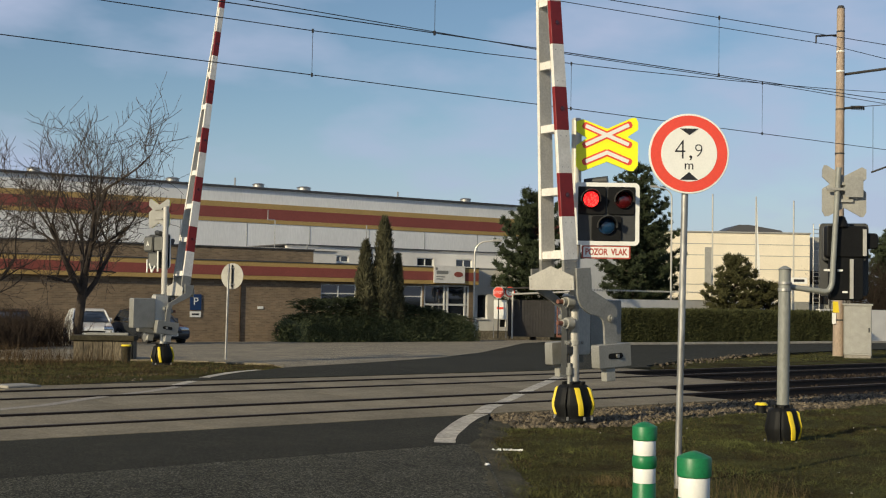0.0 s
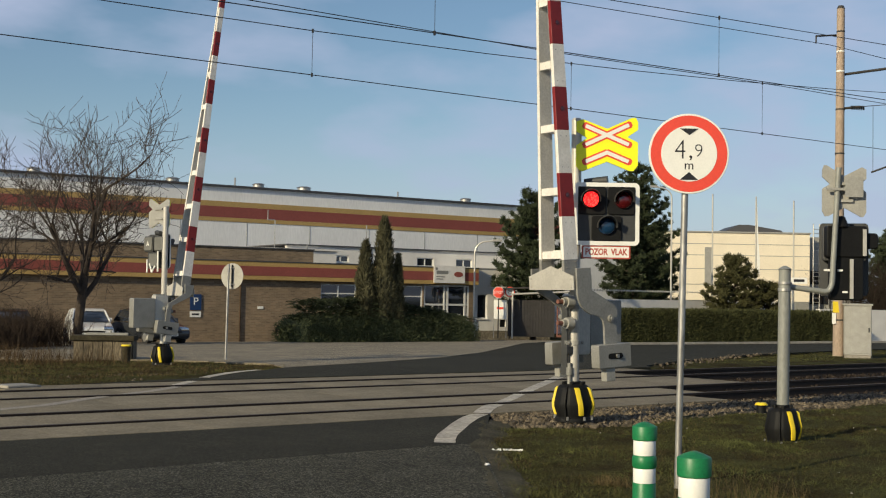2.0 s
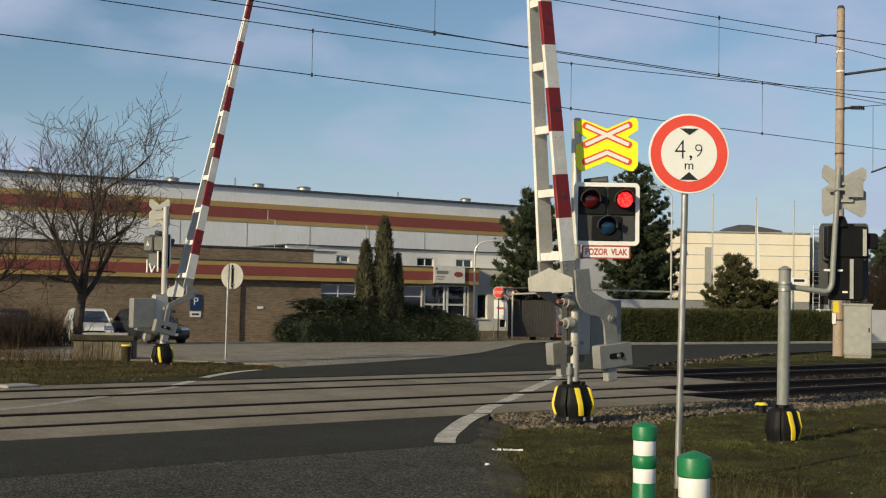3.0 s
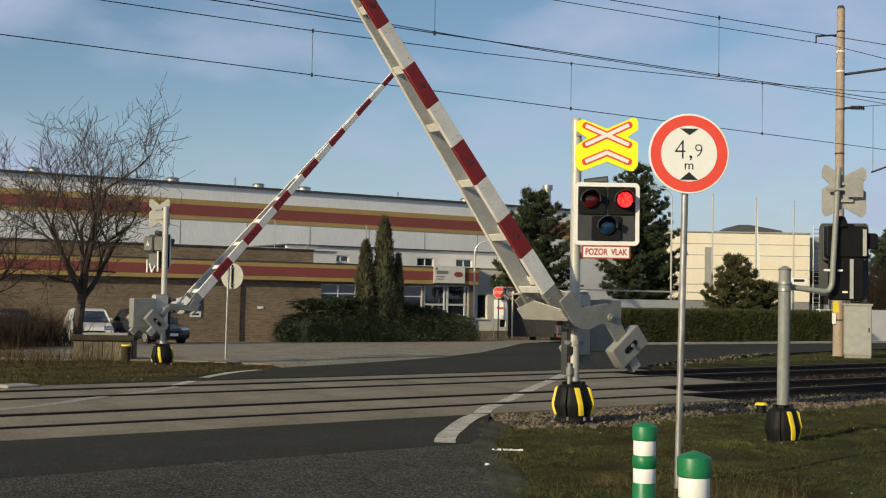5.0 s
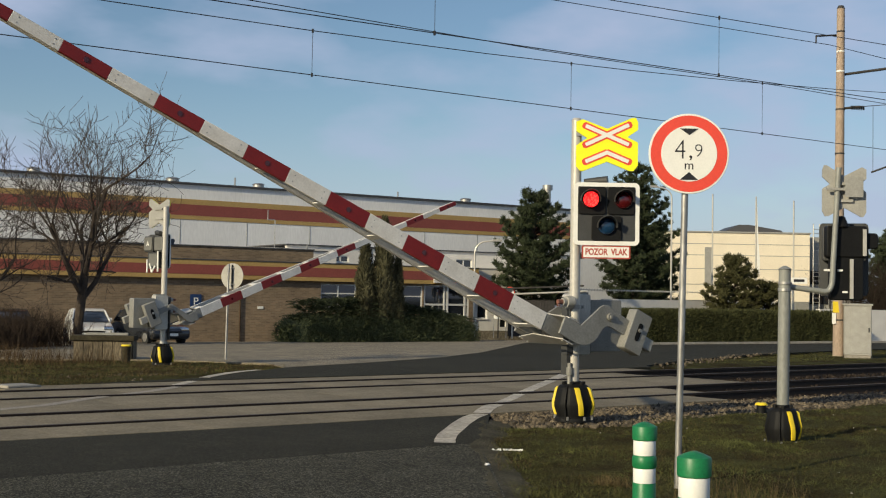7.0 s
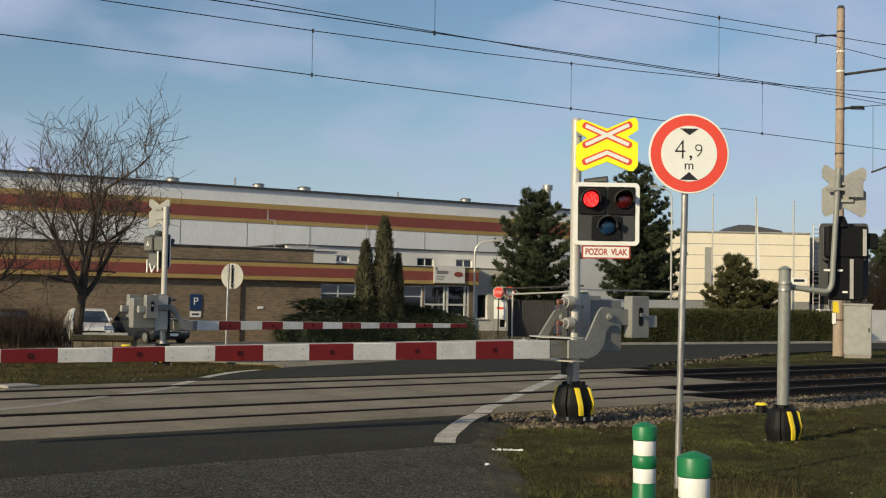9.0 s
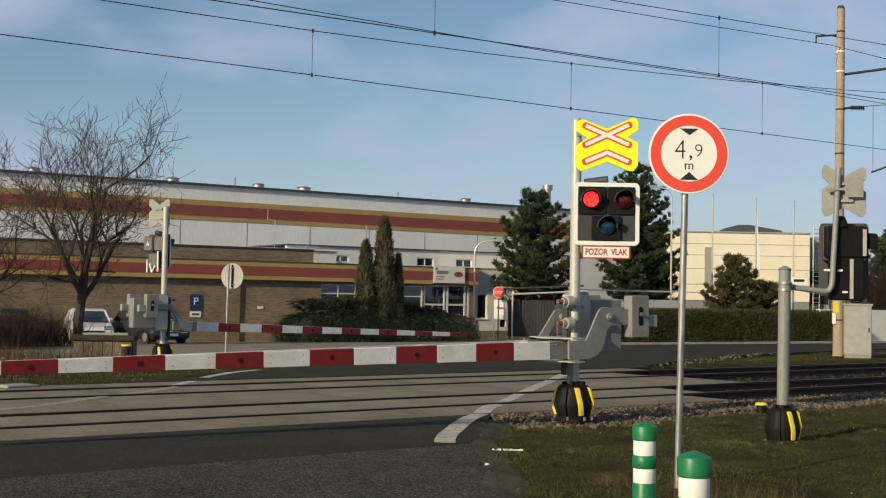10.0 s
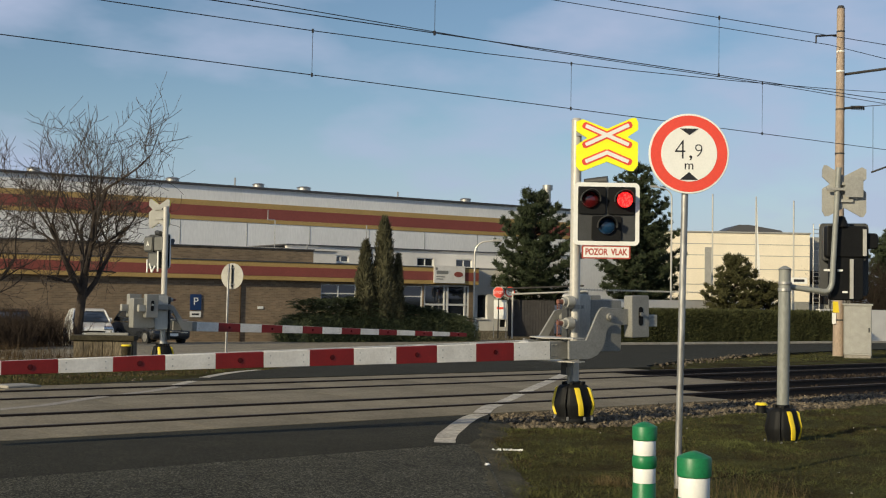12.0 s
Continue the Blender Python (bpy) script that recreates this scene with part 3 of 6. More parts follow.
def cross_sign(parent, m, colours=True):
    """The folded warning cross for several tracks on its fluorescent board; m sets its centre and turn."""
    bm = BM()
    h = [(-0.415, 0.30), (-0.33, 0.335), (0.0, 0.21), (0.33, 0.362), (0.385, 0.362), (0.415, 0.30), (0.415, 0.20), (0.27, 0.10), (0.415, 0.03), (0.415, -0.28), (0.36, -0.355), (0.30, -0.355), (0.0, -0.235), (-0.32, -0.365), (-0.36, -0.365), (-0.415, -0.30), (-0.415, -0.02), (-0.27, 0.08), (-0.415, 0.17)]
    slab(bm, h, -0.012, 0.002)
    sign = part("cross_sign", bm, M["fluo"] if colours else M["lightgrey"], parent, "fluorescent yellow board with a red-edged white warning cross", m)
    bm = BM()
    slab(bm, [(x * 1.004, z * 1.004) for x, z in h], 0.0025, 0.016)
    for zz in (0.10, -0.14):
        box(bm, -0.16, 0.16, 0.016, 0.05, zz - 0.02, zz + 0.02)
    part("back_face", bm, M["lightgrey"], sign, "pale grey sheet metal back")
    bars = [((-0.305, 0.252), (0.305, -0.008)), ((0.305, 0.272), (-0.305, -0.018)), ((-0.305, -0.245), (0.0, -0.112)), ((0.305, -0.238), (0.0, -0.112))]
    for name, w, mt, d in (("red_edge", 0.047, "signred", 0.0), ("white_bar", 0.025, "signwhite", 0.003)):
        for i, (a, b) in enumerate(bars):
            a, b = Vector((a[0], 0, a[1])), Vector((b[0], 0, b[1]))
            u = (b - a).normalized()
            if name == "white_bar":
                a = a + u * 0.02
                b = b - u * (0.02 if i < 2 else -0.012)
            v = Vector((-u.z, 0, u.x)) * w
            e = u * (w - 0.02)
            bm = BM()
            pts = [a - e + v * 0.5, a + v, b + v, b + e + v * 0.5, b + e - v * 0.5, b - v, a - v, a - e - v * 0.5]
            y0 = -0.0125 - d - 0.0004 * i
            slab(bm, [(q.x, q.z) for q in pts], y0 - 0.002, y0)
            part(name, bm, M[mt], sign)
    return sign


def signal_board(parent, m, plate=True):
    """Black board with a white edge, two red lamps and a blue one."""
    bm = BM()
    slab(bm, rounded(-0.435, 0.435, -0.415, 0.415, 0.06), -0.02, 0.0)
    board = part("signal_board", bm, M["darkgrey"], parent, "black signal board with a white reflective edge", m)
    bm = BM()
    o, i = rounded(-0.44, 0.44, -0.42, 0.42, 0.065), rounded(-0.385, 0.385, -0.365, 0.365, 0.02)
    va = [bm.verts.new((x, -0.028, z)) for x, z in o]
    vb = [bm.verts.new((x, -0.028, z)) for x, z in i]
    vc = [bm.verts.new((x, 0.004, z)) for x, z in o]
    n = len(o)
    for j in range(n):
        k = (j + 1) % n
        bm.faces.new((va[j], va[k], vb[k], vb[j]))
        bm.faces.new((va[j], vc[j], vc[k], va[k]))
    bmesh.ops.recalc_face_normals(bm, faces=bm.faces[:])
    part("white_edge", bm, M["signwhite"], board)
    bm = BM()
    for x0, x1, z0, z1 in ((-0.375, -0.012, -0.01, 0.36), (0.012, 0.375, -0.01, 0.36), (-0.20, 0.20, -0.36, -0.03)):
        slab(bm, rounded(x0, x1, z0, z1, 0.03, 3), -0.05, -0.02)
    bevel(bm, 0.008, 1)
    part("lamp_case", bm, M["black"], board)
    for x, nm in ((-0.225, "red_lens"), (0.225, "red_lens")):
        lamp_unit(board, x, 0.185, M["lens_red"], nm)
    lamp_unit(board, 0.0, -0.165, M["lens_blue"], "blue_lens")
    # back of the lamps
    bm = BM()
    for x0, x1, z0, z1 in ((-0.39, -0.02, -0.02, 0.37), (0.02, 0.39, -0.02, 0.37), (-0.2, 0.2, -0.4, -0.03)):
        slab(bm, rounded(x0, x1, z0, z1, 0.04, 3), 0.0, 0.16)
    bevel(bm, 0.02, 2)
    part("rear_case", bm, M["darkgrey"], board, "charcoal rear lamp case")
    if plate:
        bm = BM()
        slab(bm, rounded(-0.325, 0.325, -0.60, -0.425, 0.012, 2), -0.015, 0.0)
        tp = part("text_plate", bm, M["platered"], board, "white plate with a red edge and red capitals")
        bm = BM()
        slab(bm, rounded(-0.305, 0.305, -0.583, -0.442, 0.008, 2), -0.018, -0.0155)
        part("face", bm, M["signwhite"], tp)
        words("lettering", "POZOR  VLAK", 0.102, M["platered"], tp, pose(0, -0.0185, -0.5125) @ Matrix.Diagonal((0.86, 1, 1.15, 1)), 0.001, bold=0.0035)
    return board


def foot_cover(parent, m=None, strips=(142, -110, -53, 50)):
    """Black plastic cover round the foot in two bolted shells, with yellow strips."""
    bm = BM()
    k = 12
    rings = []
    for r, z in ((0.25, 0.0), (0.25, 0.05), (0.225, 0.06), (0.24, 0.12), (0.268, 0.20), (0.268, 0.25), (0.222, 0.45), (0.19, 0.48), (0.125, 0.50)):
        rings.append([bm.verts.new((r * math.cos(radians(-110 + 360 * i / k)), r * math.sin(radians(-110 + 360 * i / k)), z)) for i in range(k)])
    for a, b in zip(rings, rings[1:]):
        for i in range(k):
            bm.faces.new((a[i], a[(i + 1) % k], b[(i + 1) % k], b[i]))
    bm.faces.new(rings[-1])
    bmesh.ops.recalc_face_normals(bm, faces=bm.faces[:])
    bevel(bm, 0.006, 1, 20)
    ob = part("foot_cover", bm, M["black"], parent, "black plastic foot cover with yellow strips", m)
    for deg in strips:
        mm = pose(0, 0, 0, 0, 0, deg)
        bm = BM()
        slab(bm, [(0.255, 0.09), (0.287, 0.19), (0.288, 0.26), (0.248, 0.435), (0.225, 0.46), (0.19, 0.46), (0.20, 0.09)], -0.034, 0.034, mm)
        for v in bm.verts:
            # the strips lean a little
            v.co += mm.to_3x3() @ Vector((0, (0.27 - v.co.z) * 0.16, 0))
        bevel(bm, 0.012, 2)
        part("yellow_strip", bm, M["yellow"], ob)
    for deg in (-153, 27):
        bm = BM()
        slab(bm, [(0.18, 0.0), (0.262, 0.0), (0.262, 0.10), (0.292, 0.20), (0.295, 0.27), (0.245, 0.45), (0.18, 0.485)], -0.014, 0.014, pose(0, 0, 0, 0, 0, deg))
        bevel(bm, 0.004, 1)
        part("flange", bm, M["black"], ob)
    bm = BM()
    tube(bm, (0, 0, 0.49), (0, 0, 0.535), 0.115, 0.10, seg=20)
    for i in range(6):
        a = radians(-140 + 60 * i)
        tube(bm, (0.14 * math.cos(a), 0.14 * math.sin(a), 0.47), (0.14 * math.cos(a), 0.14 * math.sin(a), 0.53), 0.026, seg=8)
    part("collar", bm, M["black"], ob)
    for deg in (-146, -95, -60, 30, 120):
        a = radians(deg)
        bm = BM()
        tube(bm, (0.262 * math.cos(a), 0.262 * math.sin(a), 0.03), (0.262 * math.cos(a), 0.262 * math.sin(a), 0.075), 0.018, seg=6)
        part("bolt", bm, M["galv"], ob)
    bm = BM()
    tube(bm, (0, 0, -0.16), (0, 0, -0.035), 0.30, seg=24)
    part("plinth", bm, M["kerb"], ob, "concrete plinth")
    return ob


def barrier(name, m, label, board_off, band, count, face, mast_top, hinge, plate=True):
    b = thing(name, m, label, "barrier", "barriers of the crossing")
    bm = BM()
    tube(bm, (0, 0, 0.45), (0, 0, mast_top), 0.070, seg=24)
    tube(bm, (0, 0, mast_top), (0, 0, mast_top + 0.03), 0.074, 0.05, seg=24)
    part("mast", bm, M["mast"], b, "pale grey painted steel mast")
    foot_cover(b)
    for z in (1.02, 1.50):
        bm = BM()
        tube(bm, (0, 0, z), (0, 0, z + 0.06), 0.085, seg=20)
        for s in (-1, 1):
            box(bm, s * 0.08, s * 0.14, -0.03, 0.03, z + 0.005, z + 0.055)
            tube(bm, (s * 0.115, -0.05, z + 0.03), (s * 0.115, 0.05, z + 0.03), 0.014, seg=6)
        part("clamp", bm, M["lightgrey"], b)
    bm = BM()
    tube(bm, (-0.10, -0.03, 0.50), (-0.10, -0.03, 0.78), 0.028, seg=10)
    tube(bm, (-0.10, -0.03, 0.62), (-0.10, -0.03, 0.72), 0.045, seg=12)
    part("cable_gland", bm, M["grey"], b)
    # drive cabinet behind the mast
    bm = BM()
    slab(bm, rounded(0.02, 0.36, 0.88, 1.70, 0.03, 3), 0.085, 0.30)
    bevel(bm, 0.01, 1)
    drive = part("drive_cabinet", bm, M["mast"], b, "cream sheet steel drive cabinet")
    bm = BM()
    box(bm, 0.05, 0.33, 0.076, 0.086, 0.95, 1.63)
    part("door", bm, M["mast"], drive)
    bm = BM()
    box(bm, 0.10, 0.34, 0.12, 0.26, 1.70, 1.73)
    part("lid", bm, M["grey"], drive)
    bm = BM()
    tube(bm, (0.12, 0.29, 1.385), (0.12, 0.43, 1.385), 0.05, seg=14)
    part("axle", bm, M["grey"], b)
    bm = BM()
    box(bm, -0.16, -0.06, -0.05, 0.06, 0.90, 1.00)
    box(bm, -0.14, -0.11, -0.02, 0.10, 0.62, 1.66)
    part("cable_bracket", bm, M["darkgrey"], b)
    for z in (1.31, 1.595):
        bm = BM()
        tube(bm, (-0.20, -0.06, z), (-0.10, -0.06, z), 0.075, 0.085, seg=16)
        tube(bm, (-0.26, -0.06, z), (-0.20, -0.06, z), 0.05, seg=14)
        bf = part("buffer", bm, M["lightgrey"], b, "grey steel buffer")
        bm = BM()
        tube(bm, (-0.34, -0.06, z), (-0.26, -0.06, z), 0.032, seg=6)
        part("bolt", bm, M["rust"], bf, "rusty bolt")
    bm = BM()
    slab(bm, rounded(0.37, 0.93, 0.92, 1.63, 0.03, 3), 0.10, 0.34)
    bevel(bm, 0.01, 1)
    part("gear_case", bm, M["grey"], b, "light grey gear case with rounded edges")
    arm = build_arm(b, band, count, *hinge)
    turn = pose(0, 0, 0, 0, 0, -face)
    cross_sign(b, turn @ pose(board_off, -0.09, 3.72))
    bd = signal_board(b, turn @ pose(board_off, -0.10, 2.78), plate)
    if not plate:
        # what shows of the signal from behind: hatches, a letter and two bent pipes
        for x0, x1, z0, z1 in ((0.05, 0.37, 0.02, 0.34), (-0.37, -0.05, 0.02, 0.34), (-0.16, 0.16, -0.37, -0.06)):
            bm = BM()
            slab(bm, rounded(x0, x1, z0, z1, 0.03, 3), 0.16, 0.185)
            bevel(bm, 0.008, 1)
            part("hatch", bm, M["gearbox"], bd)
        words("letter", "A", 0.17, M["signwhite"], bd, pose(0.21, 0.187, 0.18, 0, 0, 180), 0.002)
        bm = BM()
        for p, q in (((0.12, 0.17, -0.30), (0.02, 0.19, -0.52)), ((0.02, 0.19, -0.52), (-0.10, 0.17, -0.36)), ((0.30, 0.12, -0.20), (0.30, 0.12, -0.52)), ((-0.2, 0.17, 0.0), (-0.2, 0.17, -0.50))):
            tube(bm, p, q, 0.022, seg=8)
        part("cable_pipe", bm, M["signwhite"], bd, "white bent cable pipe")
    bm = BM()
    for z in (3.0, 2.6, 3.85, 3.6):
        box(bm, -0.02, board_off + 0.1, -0.085, -0.06, z - 0.02, z + 0.02, turn)
    part("bracket", bm, M["galv"], b)
    bm = BM()
    tube(bm, turn @ Vector((board_off - 0.28, 0.06, 3.22)), turn @ Vector((board_off + 0.02, -0.04, 3.24)), 0.045, 0.06, seg=12)
    part("horn", bm, M["darkgrey"], b, "dark warning horn")
    return b, arm, bd


near, near_arm, near_board = barrier("crossing_barrier", pose(11.70, 12.10, -0.03, 0, 0, -4.53), "grey crossing barrier with red and white arm, warning cross and lamps", 0.40, 0.5716, 15, YAW - 4.53, 4.05, (-0.7915, -0.409, -0.06, 0.03, "front"))
far, far_arm, far_board = barrier("crossing_barrier", pose(13.26, 27.99, -0.15, 0, 0, 180), "crossing barrier across the tracks, seen from behind, with banded arm", 0.38, 0.622, 14, YAW + 41, 3.85, (-0.82, -0.435, 0.0, 0.0, "rear"), False)

# the one lit element shows behind the two red lenses in turn
bm = BM()
tube(bm, (0, -0.004, 0), (0, 0.004, 0), 0.104, seg=28)
glow = part("lit_lamp", bm, M["lit"], near_board, "bright red lit lamp")
rg = random.Random(4)
bm = BM()
for _ in range(60):
    r, a = 0.095 * math.sqrt(rg.random()), rg.uniform(0, 6.28)
    tube(bm, (r * math.cos(a), -0.008, r * math.sin(a)), (r * math.cos(a), -0.003, r * math.sin(a)), rg.uniform(0.006, 0.013), seg=6)
part("diode", bm, M["lit_hot"], glow)


# ---------------------------------------------------------------- roadside signs and bollards
def height_sign():
    t = thing("height_limit_sign", pose(8.47, 7.43, -0.08), "round red-rimmed height limit sign on a galvanised post", "road sign")
    bm = BM()
    tube(bm, (0, 0, 0), (-0.045, -0.10, 2.85), 0.030, seg=18)
    part("post", bm, M["galv"], t, "galvanised steel tube")
    m = pose(-0.05, -0.14, 2.97, 0, 0, -YAW)
    bm = BM()
    slab(bm, circle(0, 0, 0.355, 64), -0.008, 0.008)
    bevel(bm, 0.003, 1)
    d = part("sign_disc", bm, M["signwhite"], t, "", m)
    bm = BM()
    slab(bm, circle(0, 0, 0.338, 64), -0.0105, -0.0085)
    part("red_ring", bm, M["signred"], d)
    bm = BM()
    slab(bm, circle(0, 0, 0.247, 64), -0.0135, -0.0115)
    part("white_face", bm, M["signwhite"], d)
    for s in (1, -1):
        bm = BM()
        slab(bm, [(-0.082 * s, 0.222 * s), (0.082 * s, 0.222 * s), (0.0, 0.163 * s)] if s > 0 else [(-0.082, -0.232), (0.082, -0.232), (0.0, -0.163)], -0.0165, -0.0145)
        part("arrow_mark", bm, M["ink"], d)
    words("figure", "4", 0.255, M["ink"], d, pose(-0.078, -0.0145, 0.028) @ Matrix.Diagonal((0.85, 1, 1, 1)), 0.001, bold=-0.0045)
    words("comma", ",", 0.19, M["ink"], d, pose(0.014, -0.0145, 0.018), 0.001)
    words("figure", "9", 0.165, M["ink"], d, pose(0.084, -0.0145, 0.022), 0.001, bold=-0.003)
    words("unit", "m", 0.115, M["ink"], d, pose(0.0, -0.0145, -0.105), 0.001)
    bm = BM()
    box(bm, -0.06, 0.06, 0.008, 0.05, -0.12, -0.09)
    box(bm, -0.06, 0.06, 0.008, 0.05, 0.09, 0.12)
    part("clamp", bm, M["galv"], d)


def bollard(x, y, top):
    t = thing("bollard", pose(x, y, gz(x, y)), "green plastic bollard with white reflective bands", "bollard", "bollards by the road")
    h = top - gz(x, y)

    def ring(name, prof, mt):
        bm = BM()
        rings = [[bm.verts.new((r * math.cos(2 * math.pi * i / 28), r * math.sin(2 * math.pi * i / 28), z)) for i in range(28)] for r, z in prof]
        for a, b in zip(rings, rings[1:]):
            for i in range(28):
                bm.faces.new((a[i], a[(i + 1) % 28], b[(i + 1) % 28], b[i]))
        bm.faces.new(rings[-1])
        bm.faces.new(rings[0][::-1])
        bmesh.ops.recalc_face_normals(bm, faces=bm.faces[:])
        part(name, bm, M[mt], t)

    ring("body", [(0.086, -0.05), (0.082, 0.05), (0.080, h - 0.42), (0.075, h - 0.41), (0.075, h - 0.06), (0.07, h - 0.05)], "green")
    ring("cap", [(0.078, h - 0.125), (0.085, h - 0.118), (0.086, h - 0.034), (0.082, h - 0.026), (0.045, h - 0.008), (0.012, h + 0.003)], "green")
    for z in (h - 0.225, h - 0.415):
        ring("reflective_band", [(0.0765, z), (0.0775, z + 0.003), (0.0775, z + 0.097), (0.0765, z + 0.1)], "signwhite")
    ring("ridge", [(0.077, h - 0.315), (0.085, h - 0.30), (0.085, h - 0.24), (0.077, h - 0.228)], "green")


def side_signal():
    """The signal on an offset pipe, turned away."""
    x0, y0 = 12.42, 9.26
    t = thing("warning_signal", pose(x0, y0, gz(x0, y0)), "grey post with an offset pipe and a black warning signal", "signal")
    bm = BM()
    tube(bm, (0, 0, 0.3), (-0.04, -0.05, 2.06), 0.071, seg=22)
    tube(bm, (-0.04, -0.05, 2.06), (-0.04, -0.05, 2.10), 0.085, 0.02, seg=22)
    part("post", bm, M["post"], t, "weathered grey green steel post")
    foot_cover(t, pose(0, 0, -0.05) @ Matrix.Diagonal((0.78, 0.78, 0.92, 1)), (-110, -53))
    r = pose(0, 0, 0, 0, 0, -YAW)
    bm = BM()
    pts = [(0.0, 0, 1.86), (0.50, 0, 1.80), (0.545, 0, 1.81), (0.57, 0, 1.85), (0.585, 0, 1.90), (0.66, 0, 3.30)]
    for a, b in zip(pts, pts[1:]):
        tube(bm, r @ Vector(a), r @ Vector(b), 0.034, seg=14)
    part("offset_pipe", bm, M["post"], t)
    for z in (1.80, 1.88):
        bm = BM()
        tube(bm, (-0.04, -0.05, z), (-0.04, -0.05, z + 0.03), 0.08, seg=20)
        part("clamp", bm, M["galv"], t)
    cross_sign(t, r @ pose(0.74, 0.05, 3.02, 0, 0, 172) @ Matrix.Diagonal((0.62, 1, 0.86, 1)), False)
    bm = BM()
    box(bm, 0.72, 0.94, -0.055, -0.05, 2.94, 3.18, r)
    box(bm, 0.50, 0.80, -0.05, -0.02, 3.02, 3.05, r)
    part("bracket", bm, M["lightgrey"], t)
    bd = signal_board(t, r @ pose(0.82, 0.30, 2.20, 0, 0, 166) @ Matrix.Diagonal((0.66, 1, 1.06, 1)), plate=False)
    bm = BM()
    slab(bm, rounded(0.54, 1.03, 2.22, 2.60, 0.03, 3), 0.05, 0.20, r)
    slab(bm, rounded(0.60, 0.99, 1.70, 2.24, 0.04, 3), 0.07, 0.22, r)
    slab(bm, rounded(0.98, 1.18, 2.33, 2.52, 0.05, 4), 0.10, 0.22, r)
    tube(bm, r @ Vector((0.72, 0.12, 2.58)), r @ Vector((0.72, 0.12, 2.72)), 0.11, 0.05, seg=14)
    bevel(bm, 0.012, 1)
    part("rear_housing", bm, M["black"], t, "black plastic signal housing")
    for x, z0, z1 in ((0.99, 2.24, 2.56), (0.84, 1.72, 2.20)):
        bm = BM()
        box(bm, x - 0.02, x + 0.02, 0.03 if z0 > 2.2 else 0.05, 0.052 if z0 > 2.2 else 0.072, z0, z1, r)
        part("strap", bm, M["mast"], t)
    for x, z in ((0.535, 2.06), (0.70, 2.06), (0.76, 1.80)):
        bm = BM()
        box(bm, x - 0.03, x + 0.03, 0.02 if x < 0.6 else 0.05, 0.072, z - 0.012, z + 0.012, r)
        part("clip", bm, M["signwhite"], t)


def back_sign():
    t = thing("round_sign", pose(16.01, 29.92, -0.2), "round traffic sign seen from its grey back on a thin post", "road sign")
    bm = BM()
    tube(bm, (0, 0, 0), (0.0, -0.05, 2.62), 0.032, seg=12)
    part("post", bm, M["galv"], t)
    bm = BM()
    slab(bm, circle(0, 0, 0.35, 40), 0.045, 0.06)
    d = part("sign_disc", bm, M["lightgrey"], t, "pale grey sheet metal back", pose(0.10, -0.02, 2.30, 0, 0, -YAW - 24))
    bm = BM()
    box(bm, -0.012, 0.018, 0.02, 0.045, -0.30, 0.30)
    part("rail_strip", bm, M["iron"], d)
    for z in (-0.22, 0.22):
        bm = BM()
        box(bm, -0.07, 0.07, 0.0, 0.02, z - 0.014, z + 0.014)
        part("clamp", bm, M["galv"], d)


height_sign()
bollard(6.43, 5.94, 0.745)
bollard(4.82, 4.12, 0.835)
side_signal()
back_sign()

# small yellow-topped marker post by the track
mk = thing("marker_post", pose(15.31, 11.8, gz(15, 11.8)), "low dark marker post with a yellow cap", "marker")
bm = BM()
tube(bm, (0, 0, -0.02), (0, 0, 0.13), 0.075, 0.07, seg=14)
part("stub", bm, M["black"], mk)
bm = BM()
tube(bm, (0, 0, 0.13), (0, 0, 0.165), 0.10, 0.075, seg=16)
part("cap", bm, M["yellow"], mk)


